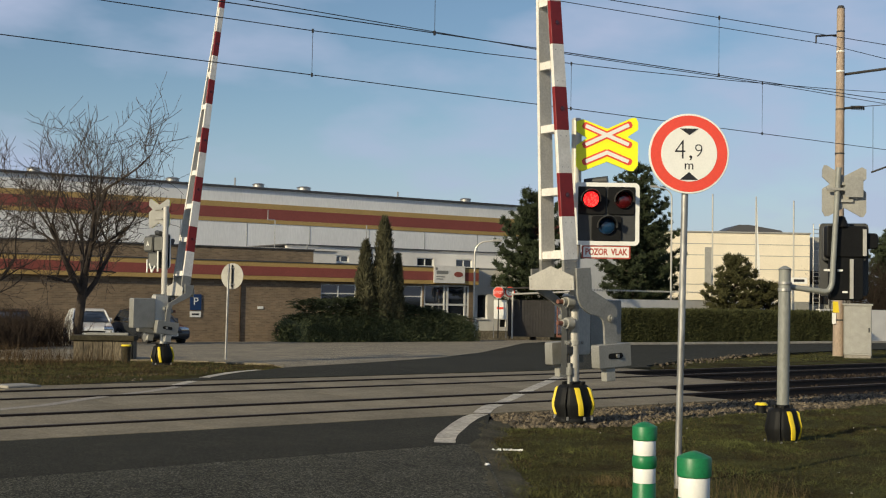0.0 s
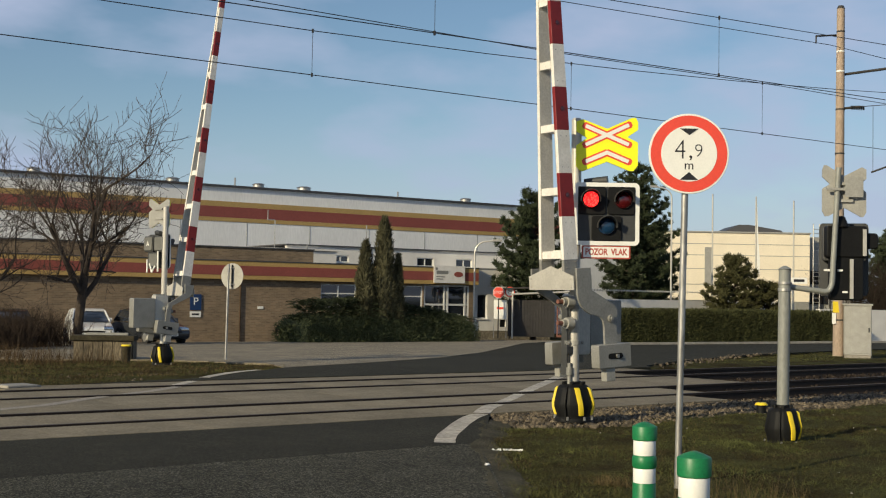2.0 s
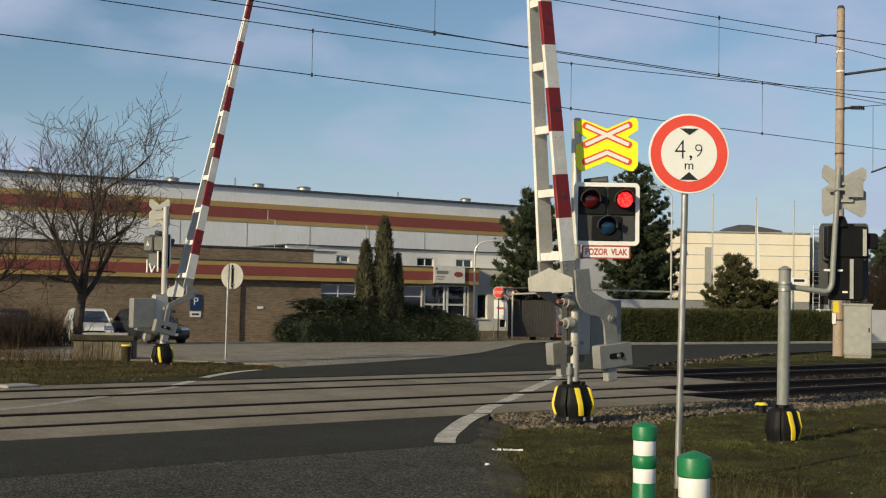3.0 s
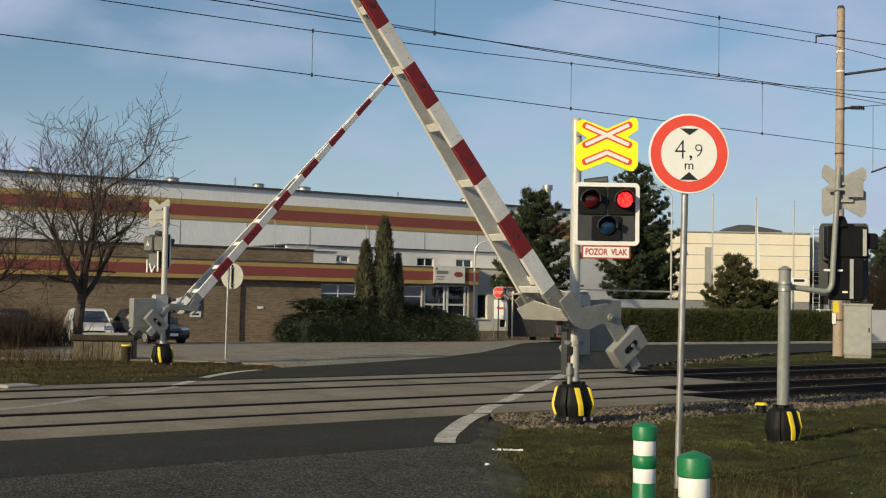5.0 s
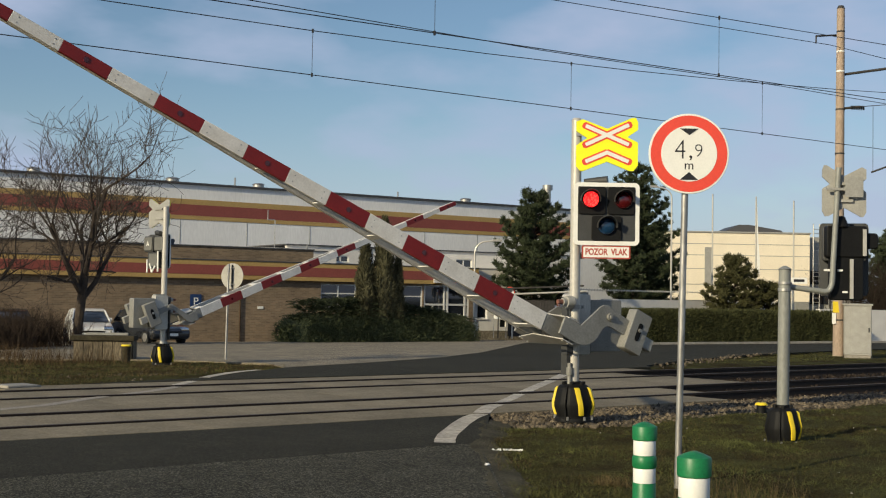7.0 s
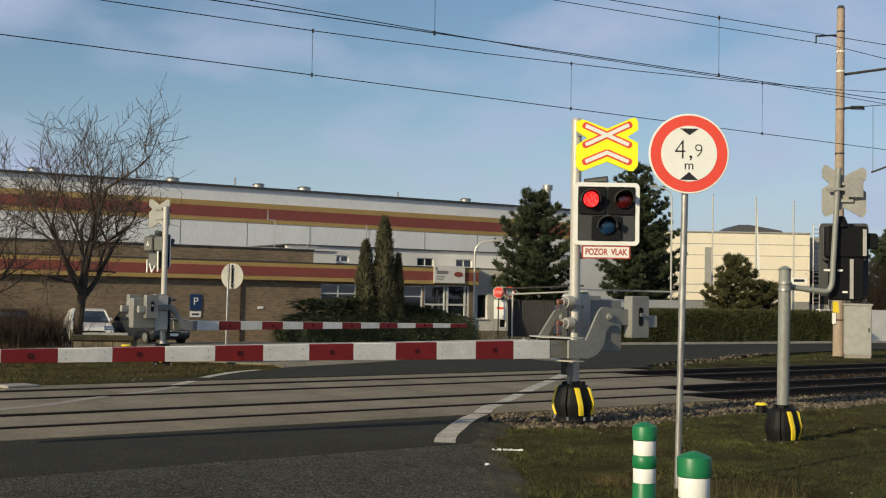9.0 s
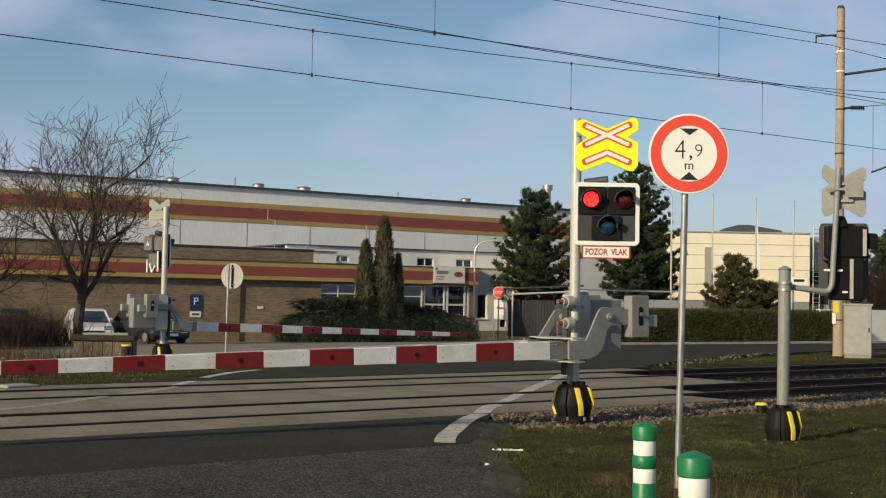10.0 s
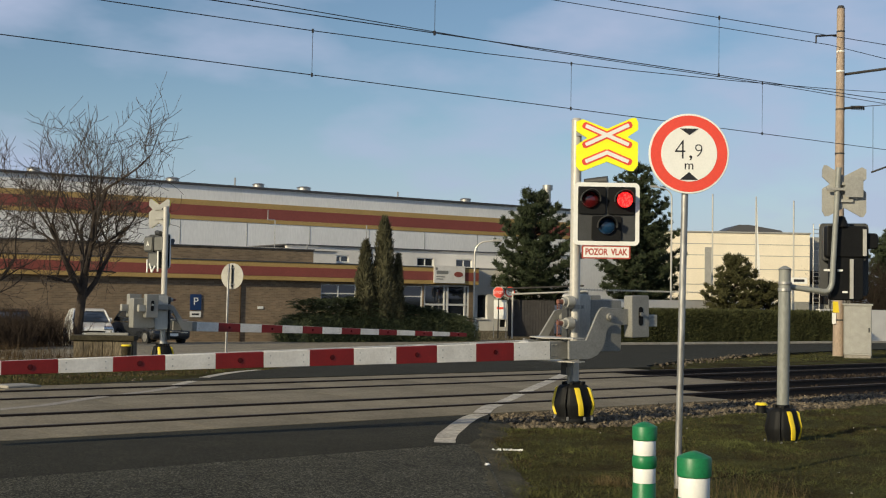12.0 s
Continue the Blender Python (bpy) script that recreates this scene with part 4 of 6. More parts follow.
# ---------------------------------------------------------------- overhead line
def catenary_pole():
    t = thing("catenary_pole", pose(35.37, 24.2, -0.06), "tall tapered pinkish concrete overhead line pole", "pole")
    bm = BM()
    tube(bm, (0, 0, 0), (-0.30, -0.26, 11.38), 0.175, 0.125, seg=24)
    part("shaft", bm, M["pole"], t)
    bm = BM()
    tube(bm, (-0.30, -0.26, 11.38), (-0.30, -0.26, 11.48), 0.13, 0.09, seg=24)
    part("cap", bm, M["iron"], t)
    for z in (9.95, 10.6, 9.3, 8.05, 6.6, 2.2, 1.15):
        bm = BM()
        k = z / 11.4
        tube(bm, (-0.3 * k, -0.26 * k, z), (-0.3 * k, -0.26 * k, z + 0.05), 0.178 - 0.045 * k, seg=20)
        part("band", bm, M["iron"] if z not in (9.95, 9.3) else M["signwhite"], t)
    r = pose(0, 0, 0, 0, 0, -YAW)
    for a, b, rr, nm in (((-0.1, -0.2, 9.22), (3.2, -1.0, 9.62), 0.045, "cantilever"), ((-0.1, -0.2, 8.1), (0.55, -0.4, 8.16), 0.04, "stay"), ((0.55, -0.4, 8.16), (3.2, -1.0, 8.32), 0.012, "tie_wire"), ((0.9, -0.5, 6.0), (3.2, -1.0, 6.9), 0.03, "strut"), ((-0.15, -0.2, 10.55), (-0.95, -0.6, 10.42), 0.03, "feeder_arm"), ((-0.95, -0.6, 10.42), (-0.95, -0.6, 10.18), 0.025, "insulator"), ((0.95, -0.5, 8.2), (0.95, -0.5, 6.0), 0.008, "hanger")):
        bm = BM()
        tube(bm, r @ Vector(a), r @ Vector(b), rr, seg=8)
        part(nm, bm, M["iron"], t)
    bm = BM()
    for i in range(6):
        tube(bm, r @ Vector((0.3 + i * 0.075, -0.32, 8.13)), r @ Vector((0.345 + i * 0.075, -0.33, 8.14)), 0.085, 0.06, seg=10)
    part("rib_insulator", bm, M["black"], t)
    bm = BM()
    box(bm, -0.24, -0.02, -0.215, -0.185, 1.42, 1.78, r)
    sgn = part("warning_plate", bm, M["yellow"], t, "small yellow warning plate")
    bm = BM()
    box(bm, -0.26, -0.14, -0.21, -0.19, 1.05, 1.40, r)
    part("number_plate", bm, M["signwhite"], t, "small white plate")


def wire(name, pts, label, r=0.009):
    bm = BM()
    prev = None
    dense = []
    for a, b in zip(pts, pts[1:]):
        n = max(2, int((Vector(b) - Vector(a)).length / 3))
        dense += [Vector(a).lerp(Vector(b), i / n) for i in range(n)]
    dense.append(Vector(pts[-1]))
    rings = []
    for q in dense:
        rings.append([bm.verts.new(q + Vector((0, r * math.cos(a), r * math.sin(a)))) for a in (0.5, 1.75, 3.0, 4.26, 5.5)])
    for a, b in zip(rings, rings[1:]):
        for i in range(5):
            bm.faces.new((a[i], a[(i + 1) % 5], b[(i + 1) % 5], b[i]))
    return tagged(part(name, bm, M["wire"]), label, "overhead wire", "overhead wires")


def contact_far(x):
    return 5.535 + 0.0133 * (x - 6.3)


def messenger_far(x):
    return 6.30 + 0.012 * (x - 6) + 0.0014 * (x - 6) ** 2


def contact_near(x):
    return 5.62 + 0.028 * (x - 7.8)


def messenger_near(x):
    return 6.88 + 0.047 * (x - 15.5)


xs = [-20, -8, 0, 4, 8, 12, 16, 20, 24, 28, 32, 36]
wire("contact_wire", [(x, 19.22, contact_far(x)) for x in xs] + [(60, 19.22, 5.9), (110, 19.22, 5.9)], "taut dark contact wire over the far track")
wire("messenger_wire", [(x, 19.22, messenger_far(max(x, 5))) for x in xs] + [(60, 19.22, 6.4), (110, 19.22, 7.4)], "sagging dark messenger wire over the far track")
wire("contact_wire", [(x, 15.33, contact_near(x)) for x in xs[:9]] + [(60, 15.33, 6.2), (110, 15.33, 6.2)], "taut dark contact wire over the near track", 0.0085)
wire("messenger_wire", [(x, 15.33, messenger_near(max(x, 11))) for x in xs[:9]] + [(40, 15.33, 7.7), (110, 15.33, 7.4)], "sagging dark messenger wire over the near track", 0.008)
wire("anchor_wire", [(-10, 17.3, 6.15), (9.5, 17.3, 6.25), (15.8, 17.3, 6.31), (23, 17.3, 6.5), (60, 17.3, 7.0)], "dark tension wire between the tracks", 0.008)
wire("feeder_wire", [(-20, 23.9, 9.7), (10, 23.9, 9.2), (22.15, 23.9, 9.51), (28.8, 23.9, 9.78), (34.4, 23.9, 10.03), (37.6, 23.9, 10.0), (80, 23.9, 9.6)], "thin feeder wire along the pole", 0.011)


def dropper(x, y, z0, z1):
    bm = BM()
    tube(bm, (x, y, z0), (x, y, z1), 0.005, seg=5)
    d = tagged(part("dropper", bm, M["wire"]), "thin dropper wire with clips between messenger and contact wire", "overhead wire", "droppers")
    for z in (z0, z1):
        bm = BM()
        tube(bm, (x, y, z - 0.035), (x, y, z + 0.035), 0.02, seg=6)
        part("clip", bm, M["wire"], d)


for x in (0.5, 5.8, 11.9, 18.4, 24.9, 31.5):
    dropper(x, 19.22, contact_far(x), messenger_far(max(x, 5)))
for x in (5.2, 11.72, 18.54):
    dropper(x, 15.33, contact_near(x), messenger_near(max(x, 11)))
catenary_pole()

# relay cabinet by the pole
cab = thing("relay_cabinet", pose(35.3, 23.8, -0.06, 0, 0, -YAW - 14), "tall off-white steel equipment cabinet beside the pole", "cabinet")
bm = BM()
box(bm, -0.12, 0.72, -0.3, 0.3, 0.06, 1.66)
bevel(bm, 0.012, 1)
body = part("body", bm, M["lightgrey"], cab)
bm = BM()
box(bm, 0.06, 0.70, -0.315, -0.302, 0.12, 1.60)
bevel(bm, 0.006, 1)
part("door", bm, M["lightgrey"], cab)
bm = BM()
box(bm, -0.16, 0.76, -0.34, 0.34, 1.66, 1.72)
part("roof", bm, M["lightgrey"], cab)
bm = BM()
box(bm, -0.10, 0.70, -0.28, 0.28, -0.08, 0.06)
part("base", bm, M["kerb"], cab)
bm = BM()
box(bm, 0.62, 0.65, -0.335, -0.315, 0.8, 0.95)
part("handle", bm, M["black"], cab)


# ---------------------------------------------------------------- factory
def brick_wall_mat():
    m = bpy.data.materials.new("brown brick courses")
    m.use_nodes = True
    n, l = m.node_tree.nodes, m.node_tree.links
    b = n["Principled BSDF"]
    b.inputs["Roughness"].default_value = 0.9
    tc = n.new("ShaderNodeTexCoord")
    sep = n.new("ShaderNodeSeparateXYZ")
    com = n.new("ShaderNodeCombineXYZ")
    l.new(tc.outputs["Object"], sep.inputs[0])
    l.new(sep.outputs["X"], com.inputs["X"])
    l.new(sep.outputs["Z"], com.inputs["Y"])
    br = n.new("ShaderNodeTexBrick")
    br.inputs["Scale"].default_value = 1.0
    br.inputs["Brick Width"].default_value = 0.26
    br.inputs["Row Height"].default_value = 0.078
    br.inputs["Mortar Size"].default_value = 0.008
    br.inputs["Bias"].default_value = -0.1
    br.inputs["Color1"].default_value = (0.245, 0.172, 0.110, 1)
    br.inputs["Color2"].default_value = (0.145, 0.102, 0.066, 1)
    br.inputs["Mortar"].default_value = (0.235, 0.188, 0.130, 1)
    l.new(com.outputs[0], br.inputs["Vector"])
    ns = n.new("ShaderNodeTexNoise")
    ns.inputs["Scale"].default_value = 0.5
    ns.inputs["Detail"].default_value = 6
    mr = n.new("ShaderNodeMapRange")
    mr.inputs["From Min"].default_value, mr.inputs["From Max"].default_value = 0.3, 0.7
    mr.inputs["To Min"].default_value, mr.inputs["To Max"].default_value = 0.75, 1.2
    l.new(tc.outputs["Object"], ns.inputs["Vector"])
    l.new(ns.outputs["Fac"], mr.inputs[0])
    mx = n.new("ShaderNodeMix")
    mx.data_type, mx.blend_type = "RGBA", "MULTIPLY"
    mx.inputs["Factor"].default_value = 1
    l.new(br.outputs["Color"], mx.inputs["A"])
    l.new(mr.outputs[0], mx.inputs["B"])
    l.new(mx.outputs["Result"], b.inputs["Base Color"])
    bp = n.new("ShaderNodeBump")
    bp.inputs["Strength"].default_value = 0.5
    bp.inputs["Distance"].default_value = 0.01
    bp.invert = True
    l.new(br.outputs["Fac"], bp.inputs["Height"])
    l.new(bp.outputs[0], b.inputs["Normal"])
    return m


M["brickwall"] = brick_wall_mat()


def window(parent, u0, u1, z0, z1, cols, transom=0.0, name="window"):
    """A framed window set into its opening; front is -y."""
    bm = BM()
    for a, b, c, d in ((u0, u1, z0, z0 + 0.06), (u0, u1, z1 - 0.06, z1), (u0, u0 + 0.06, z0 + 0.06, z1 - 0.06), (u1 - 0.06, u1, z0 + 0.06, z1 - 0.06)):
        box(bm, a, b, 0.05, 0.15, c, d)
    for i in range(1, cols):
        u = u0 + (u1 - u0) * i / cols
        box(bm, u - 0.035, u + 0.035, 0.06, 0.14, z0 + 0.06, z1 - 0.06)
    if transom:
        box(bm, u0 + 0.06, u1 - 0.06, 0.065, 0.135, transom - 0.03, transom + 0.03)
    w = part(name, bm, M["frame_white"], parent, "white framed window with dark glass")
    zs = [z0 + 0.05, transom, z1 - 0.05] if transom else [z0 + 0.05, z1 - 0.05]
    for i in range(cols):
        for za, zb in zip(zs, zs[1:]):
            bm = BM()
            box(bm, u0 + 0.03 + (u1 - u0 - 0.06) * i / cols, u0 + 0.03 + (u1 - u0 - 0.06) * (i + 1) / cols, 0.09, 0.105, za, zb)
            part("pane", bm, M["glass"], w)
    bm = BM()
    box(bm, u0 - 0.05, u1 + 0.05, -0.06, 0.05, z0 - 0.05, z0)
    part("sill", bm, M["render"], w)
    return w


def wall_with_holes(name, u0, u1, z0, z1, y0, y1, holes, material, parent, label=""):
    """A wall cut into piers and lintels round its openings."""
    bm = BM()
    x = u0
    for a, b, c, d in sorted(holes):
        if a > x:
            box(bm, x, a, y0, y1, z0, z1)
        if c > z0:
            box(bm, a, b, y0, y1, z0, c)
        if d < z1:
            box(bm, a, b, y0, y1, d, z1)
        x = b
    box(bm, x, u1, y0, y1, z0, z1)
    bmesh.ops.remove_doubles(bm, verts=bm.verts[:], dist=0.0005)
    return part(name, bm, material, parent, label, smooth=False)


def office():
    t = thing("office_building", pose(27.3, 54.2, 0, 0, 0, -6.84), "low brown brick office with tan and red brown fascia stripes", "building")
    holes = [(6.62, 10.6, 1.13, 2.26), (11.0, 12.58, 1.0, 2.26), (12.66, 15.5, -0.7, 2.36)]
    wall_with_holes("wall", -34, 15.85, -0.75, 2.40, 0, 0.35, holes, M["brickwall"], t, "brown grey facing brick wall")
    bm = BM()
    box(bm, -34, 6.17, 0.0, 0.3, 3.24, 3.92)
    part("parapet", bm, M["brickwall"], t, "brown brick parapet")
    bm = BM()
    box(bm, -34, 6.2, -0.06, 0.36, 3.92, 3.98)
    part("coping", bm, M["roofedge"], t)
    for z0, z1, mt, d, nm in ((2.38, 2.58, "tan", 0.24, "tan_stripe"), (2.584, 3.04, "brown", 0.25, "brown_stripe"), (3.044, 3.26, "tan", 0.24, "tan_stripe")):
        bm = BM()
        box(bm, -34, 15.95, -d, 0.34, z0, z1)
        part(nm, bm, M[mt], t, "painted sheet metal fascia stripe")
    bm = BM()
    box(bm, -34, 15.97, -0.27, 0.36, 3.264, 3.31)
    part("roof_edge", bm, M["roofedge"], t)
    bm = BM()
    box(bm, -34, 15.85, 0.36, 12, 3.1, 3.27)
    part("roof", bm, M["roofedge"], t, "flat dark roof")
    bm = BM()
    box(bm, -34, 15.85, 0.8, 1.0, -0.7, 3.0)
    part("room_wall", bm, M["darkgrey"], t)
    window(t, 6.62, 10.6, 1.13, 2.26, 4, 1.78)
    window(t, 11.0, 12.58, 1.0, 2.26, 1, 1.7)
    # glazed entrance
    bm = BM()
    box(bm, 12.66, 15.5, 0.03, 0.13, 2.26, 2.34)
    d = part("entrance", bm, M["frame_white"], t, "white framed glazed entrance")
    for u in (12.70, 13.95, 14.15, 15.25, 15.46):
        bm = BM()
        box(bm, u - 0.05, u + 0.05, 0.02, 0.14, -0.62, 2.258)
        part("mullion", bm, M["frame_white"], d)
    for z in (1.30, -0.58):
        bm = BM()
        box(bm, 12.66, 15.5, 0.03, 0.13, z - 0.06, z + 0.04)
        part("transom", bm, M["frame_white"], d)
    bm = BM()
    box(bm, 13.2, 13.26, 0.025, 0.135, -0.6, 1.23)
    part("door_stile", bm, M["frame_white"], d)
    for a, b, c, e in ((12.7, 13.95, 1.3, 2.3), (14.15, 15.25, 1.3, 2.3), (12.7, 13.2, -0.55, 1.25), (13.26, 13.95, -0.55, 1.25), (14.15, 15.25, -0.55, 1.25)):
        bm = BM()
        box(bm, a, b, 0.07, 0.085, c, e)
        part("pane", bm, M["glass"], d)
    for a, c in ((14.3, 0.35), (14.75, 0.5), (13.4, 0.5)):
        bm = BM()
        box(bm, a, a + 0.22, 0.05, 0.058, c, c + 0.3)
        part("notice", bm, M["signwhite"], d)
    # board over the entrance: plain shapes
    bm = BM()
    box(bm, 13.08, 15.01, -0.33, -0.27, 2.45, 3.37)
    bd = part("name_board", bm, M["white"], t, "white name board with grey bars and a dark red oval")
    for a, b, c, e in ((13.22, 13.95, 2.92, 3.1), (13.22, 13.75, 2.75, 2.80), (13.22, 13.65, 2.63, 2.68), (13.16, 13.3, 3.14, 3.26)):
        bm = BM()
        box(bm, a, b, -0.338, -0.332, c, e)
        part("bar", bm, M["grey"], bd)
    bm = BM()
    slab(bm, [(14.6 + 0.28 * math.cos(i * math.pi / 12), 2.92 + 0.14 * math.sin(i * math.pi / 12)) for i in range(24)], -0.34, -0.332)
    part("oval_mark", bm, M["brown"], bd)
    # parking sign on the wall
    bm = BM()
    slab(bm, rounded(-0.26, 0.30, 0.86, 1.62, 0.03, 2), -0.04, -0.01)
    ps = part("parking_sign", bm, M["signblue"], t, "blue parking sign with a white letter")
    words("letter", "P", 0.52, M["signwhite"], ps, pose(0.02, -0.042, 1.26), 0.002)
    bm = BM()
    slab(bm, rounded(-0.26, 0.30, 0.52, 0.80, 0.02, 2), -0.035, -0.01)
    pl = part("sub_plate", bm, M["signwhite"], t, "white plate with a dark bar")
    bm = BM()
    box(bm, -0.16, 0.2, -0.039, -0.036, 0.62, 0.70)
    part("bar", bm, M["ink"], pl)
    bm = BM()
    box(bm, 3.2, 3.5, -0.03, -0.005, 0.95, 1.08)
    part("wall_plate", bm, M["signwhite"], t)
    bm = BM()
    tube(bm, (2.28, -0.05, -0.65), (2.28, -0.05, 2.38), 0.035, seg=8)
    part("downpipe", bm, M["rust_dirt"], t)
    for u in (-14, -8.2, 5.9):
        bm = BM()
        tube(bm, (u, 0.2, 3.9), (u, 0.2, 4.25), 0.03, seg=6)
        part("vent_pipe", bm, M["galv"], t)


def annex():
    t = thing("white_annex", pose(27.3, 54.2, 0, 0, 0, -6.84), "plain off-white rendered annex behind the office", "building")
    holes = [(9.2, 10.2, 3.50, 3.88), (14.5, 15.6, 3.42, 3.92), (17.1, 18.2, 3.42, 3.92)]
    wall_with_holes("wall", 6.5, 25.0, 2.9, 4.33, 4.0, 4.3, holes, M["render"], t, "off-white rendered wall")
    for a, b, c, d in holes:
        w = window(t, a, b, c, d, 2)
        w.matrix_basis = pose(0, 4.0, 0)
    bm = BM()
    box(bm, 6.4, 25.1, 3.9, 12, 4.33, 4.40)
    part("roof", bm, M["roofedge"], t)
    bm = BM()
    box(bm, 5.6, 8.2, 1.5, 3.6, 3.27, 3.95)
    part("roof_hut", bm, M["render"], t, "white rooftop hut")
    bm = BM()
    box(bm, 2.6, 8.4, 1.4, 3.8, 3.98, 4.06)
    part("hut_roof", bm, M["render"], t)
    # gate side block
    wall_with_holes("wall", 15.9, 21.0, -0.7, 3.30, 0.1, 0.4, [(16.1, 16.75, 0.55, 1.9), (17.6, 18.0, 0.1, 0.5)], M["render"], t, "off-white rendered side wall")
    w = window(t, 16.1, 16.75, 0.55, 1.9, 1)
    w.matrix_basis = pose(0, 0.1, 0)
    bm = BM()
    box(bm, 20.7, 21.0, 0.404, 3.99, -0.7, 3.30)
    part("side_wall", bm, M["render"], t)
    bm = BM()
    box(bm, 17.6, 18.0, 0.2, 0.25, 0.1, 0.5)
    part("vent_grille", bm, M["black"], t)
    bm = BM()
    box(bm, 15.88, 21.0, 0.06, 0.1, -0.7, -0.1)
    part("plinth", bm, M["gravel"], t)
    bm = BM()
    box(bm, 15.9, 21.05, 0.05, 3.99, 3.30, 3.34)
    part("roof", bm, M["render"], t)
    for u, z in ((11.2, 5.6), (12.9, 4.9)):
        bm = BM()
        tube(bm, (u, 3.9, 3.3), (u, 3.9, z), 0.035, seg=6)
        part("mast_pipe", bm, M["galv"], t)
    bm = BM()
    tube(bm, (4.9, 2.0, 3.3), (4.9, 2.0, 5.5), 0.025, seg=6)
    tube(bm, (4.5, 2.0, 5.5), (4.9, 2.0, 5.5), 0.025, seg=6)
    tube(bm, (4.5, 2.0, 5.5), (4.5, 2.0, 6.0), 0.025, seg=6)
    part("antenna", bm, M["galv"], t)


def hall():
    t = thing("factory_hall", pose(33, 66, 0, 0, 0, -4.6), "long white sheet-clad factory hall with tan and red brown stripes", "building")
    bm = BM()
    box(bm, -70, 33, 0, 40, -0.7, 8.0)
    part("cladding", bm, M["cladding"], t, "white vertical sheet cladding", smooth=False)
    for z0, z1, mt, d, nm in ((5.96, 6.20, "tan", 0.03, "tan_stripe"), (6.204, 6.84, "brown", 0.034, "brown_stripe"), (6.844, 7.15, "tan", 0.03, "tan_stripe")):
        bm = BM()
        box(bm, -70.02, 33.02, -d, 0.01, z0, z1)
        part(nm, bm, M[mt], t)
    bm = BM()
    box(bm, -70.2, 33.2, -0.16, 40.2, 8.0, 8.12)
    part("roof_edge", bm, M["roofedge"], t, "dark roof edge")
    for u in [-68 + 4.2 * i for i in range(25)]:
        bm = BM()
        box(bm, u - 0.02, u + 0.02, -0.012, 0.0, -0.6, 5.95)
        part("seam", bm, M["lightgrey"], t)
    for u, w in ((-1.0, 0.55), (4.5, 0.5), (7.6, 0.6), (19.8, 0.5), (-16, 0.5), (-9, 0.5)):
        bm = BM()
        tube(bm, (u, 0.9, 8.1), (u, 0.9, 8.36), w * 0.7, seg=14)
        tube(bm, (u, 0.9, 8.36), (u, 0.9, 8.44), w * 0.8, w * 0.5, seg=14)
        part("roof_vent", bm, M["galv"], t)
    for u, h in ((3.0, 0.6), (14.5, 0.45), (-4.5, 0.4)):
        bm = BM()
        tube(bm, (u, 1, 8.1), (u, 1, 8.1 + h), 0.05, seg=6)
        part("pipe", bm, M["galv"], t)
    bm = BM()
    tube(bm, (27.3, 1.5, 8.0), (27.3, 1.5, 9.5), 0.24, seg=14)
    tube(bm, (27.3, 1.5, 9.5), (27.3, 1.5, 9.85), 0.36, seg=14)
    part("chimney", bm, M["galv"], t, "galvanised roof chimney")


def cream_building():
    t = thing("cream_building", pose(83.6, 74.4, -0.7, 0, 0, -YAW), "flat-roofed cream clad building beyond the hedge", "building")
    bm = BM()
    box(bm, -8, 12.35, 0, 30, 2.6, 8.6)
    part("upper_wall", bm, M["cream"], t, "cream panel cladding", smooth=False)
    bm = BM()
    box(bm, -8, 12.35, 0.15, 30, 0, 2.6)
    part("lower_wall", bm, M["render"], t, "pale grey lower wall", smooth=False)
    for z in (4.0, 5.4, 6.6, 7.6):
        bm = BM()
        box(bm, -8, 12.36, -0.012, 0.0, z - 0.03, z + 0.03)
        part("panel_joint", bm, M["lightgrey"], t)
    bm = BM()
    box(bm, 3.05, 3.7, -0.03, -0.013, 4.0, 7.3)
    part("wall_panel", bm, M["lightgrey"], t, "grey upright wall panel")
    bm = BM()
    box(bm, -8.1, 12.45, -0.12, 30, 8.6, 8.72)
    part("roof_edge", bm, M["lightgrey"], t)
    bm = BM()
    for i in range(2):
        tube(bm, (12.55 + 0.55 * i, -0.4, 1.5), (12.55 + 0.55 * i, -0.4, 9.5), 0.05, seg=6)
    for i in range(20):
        tube(bm, (12.55, -0.4, 1.8 + i * 0.38), (13.1, -0.4, 1.8 + i * 0.38), 0.03, seg=5)
    part("ladder", bm, M["galv"], t, "galvanised roof ladder")
    # the wing's shaded look is painted: grey in place of the cream
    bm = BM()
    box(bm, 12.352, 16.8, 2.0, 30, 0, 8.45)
    part("side_wing", bm, M["lightgrey"], t, "side wing with its shade put into a grey colour", smooth=False)
    for z in (4.2, 2.4):
        bm = BM()
        box(bm, 13.0, 14.6, 1.95, 2.0, z, z + 1.2)
        part("window", bm, M["glass"], t)
    bm = BM()
    slab(bm, [(5.2, 8.7), (7.0, 9.6), (8.0, 9.6), (11, 9.1), (11, 8.7)], 4, 10)
    part("roof_light", bm, M["roofedge"], t)
    for u0 in (-2, 0.3, 6):
        w = window(t, u0, u0 + 1.6, 1.0, 2.2, 2)
        w.matrix_basis = pose(0, 0.0, 0)
    bm = BM()
    box(bm, 10.2, 12.3, 0.0, 0.14, 0.2, 2.6)
    part("door_panel", bm, M["grey"], t)


office()
annex()
hall()
cream_building()


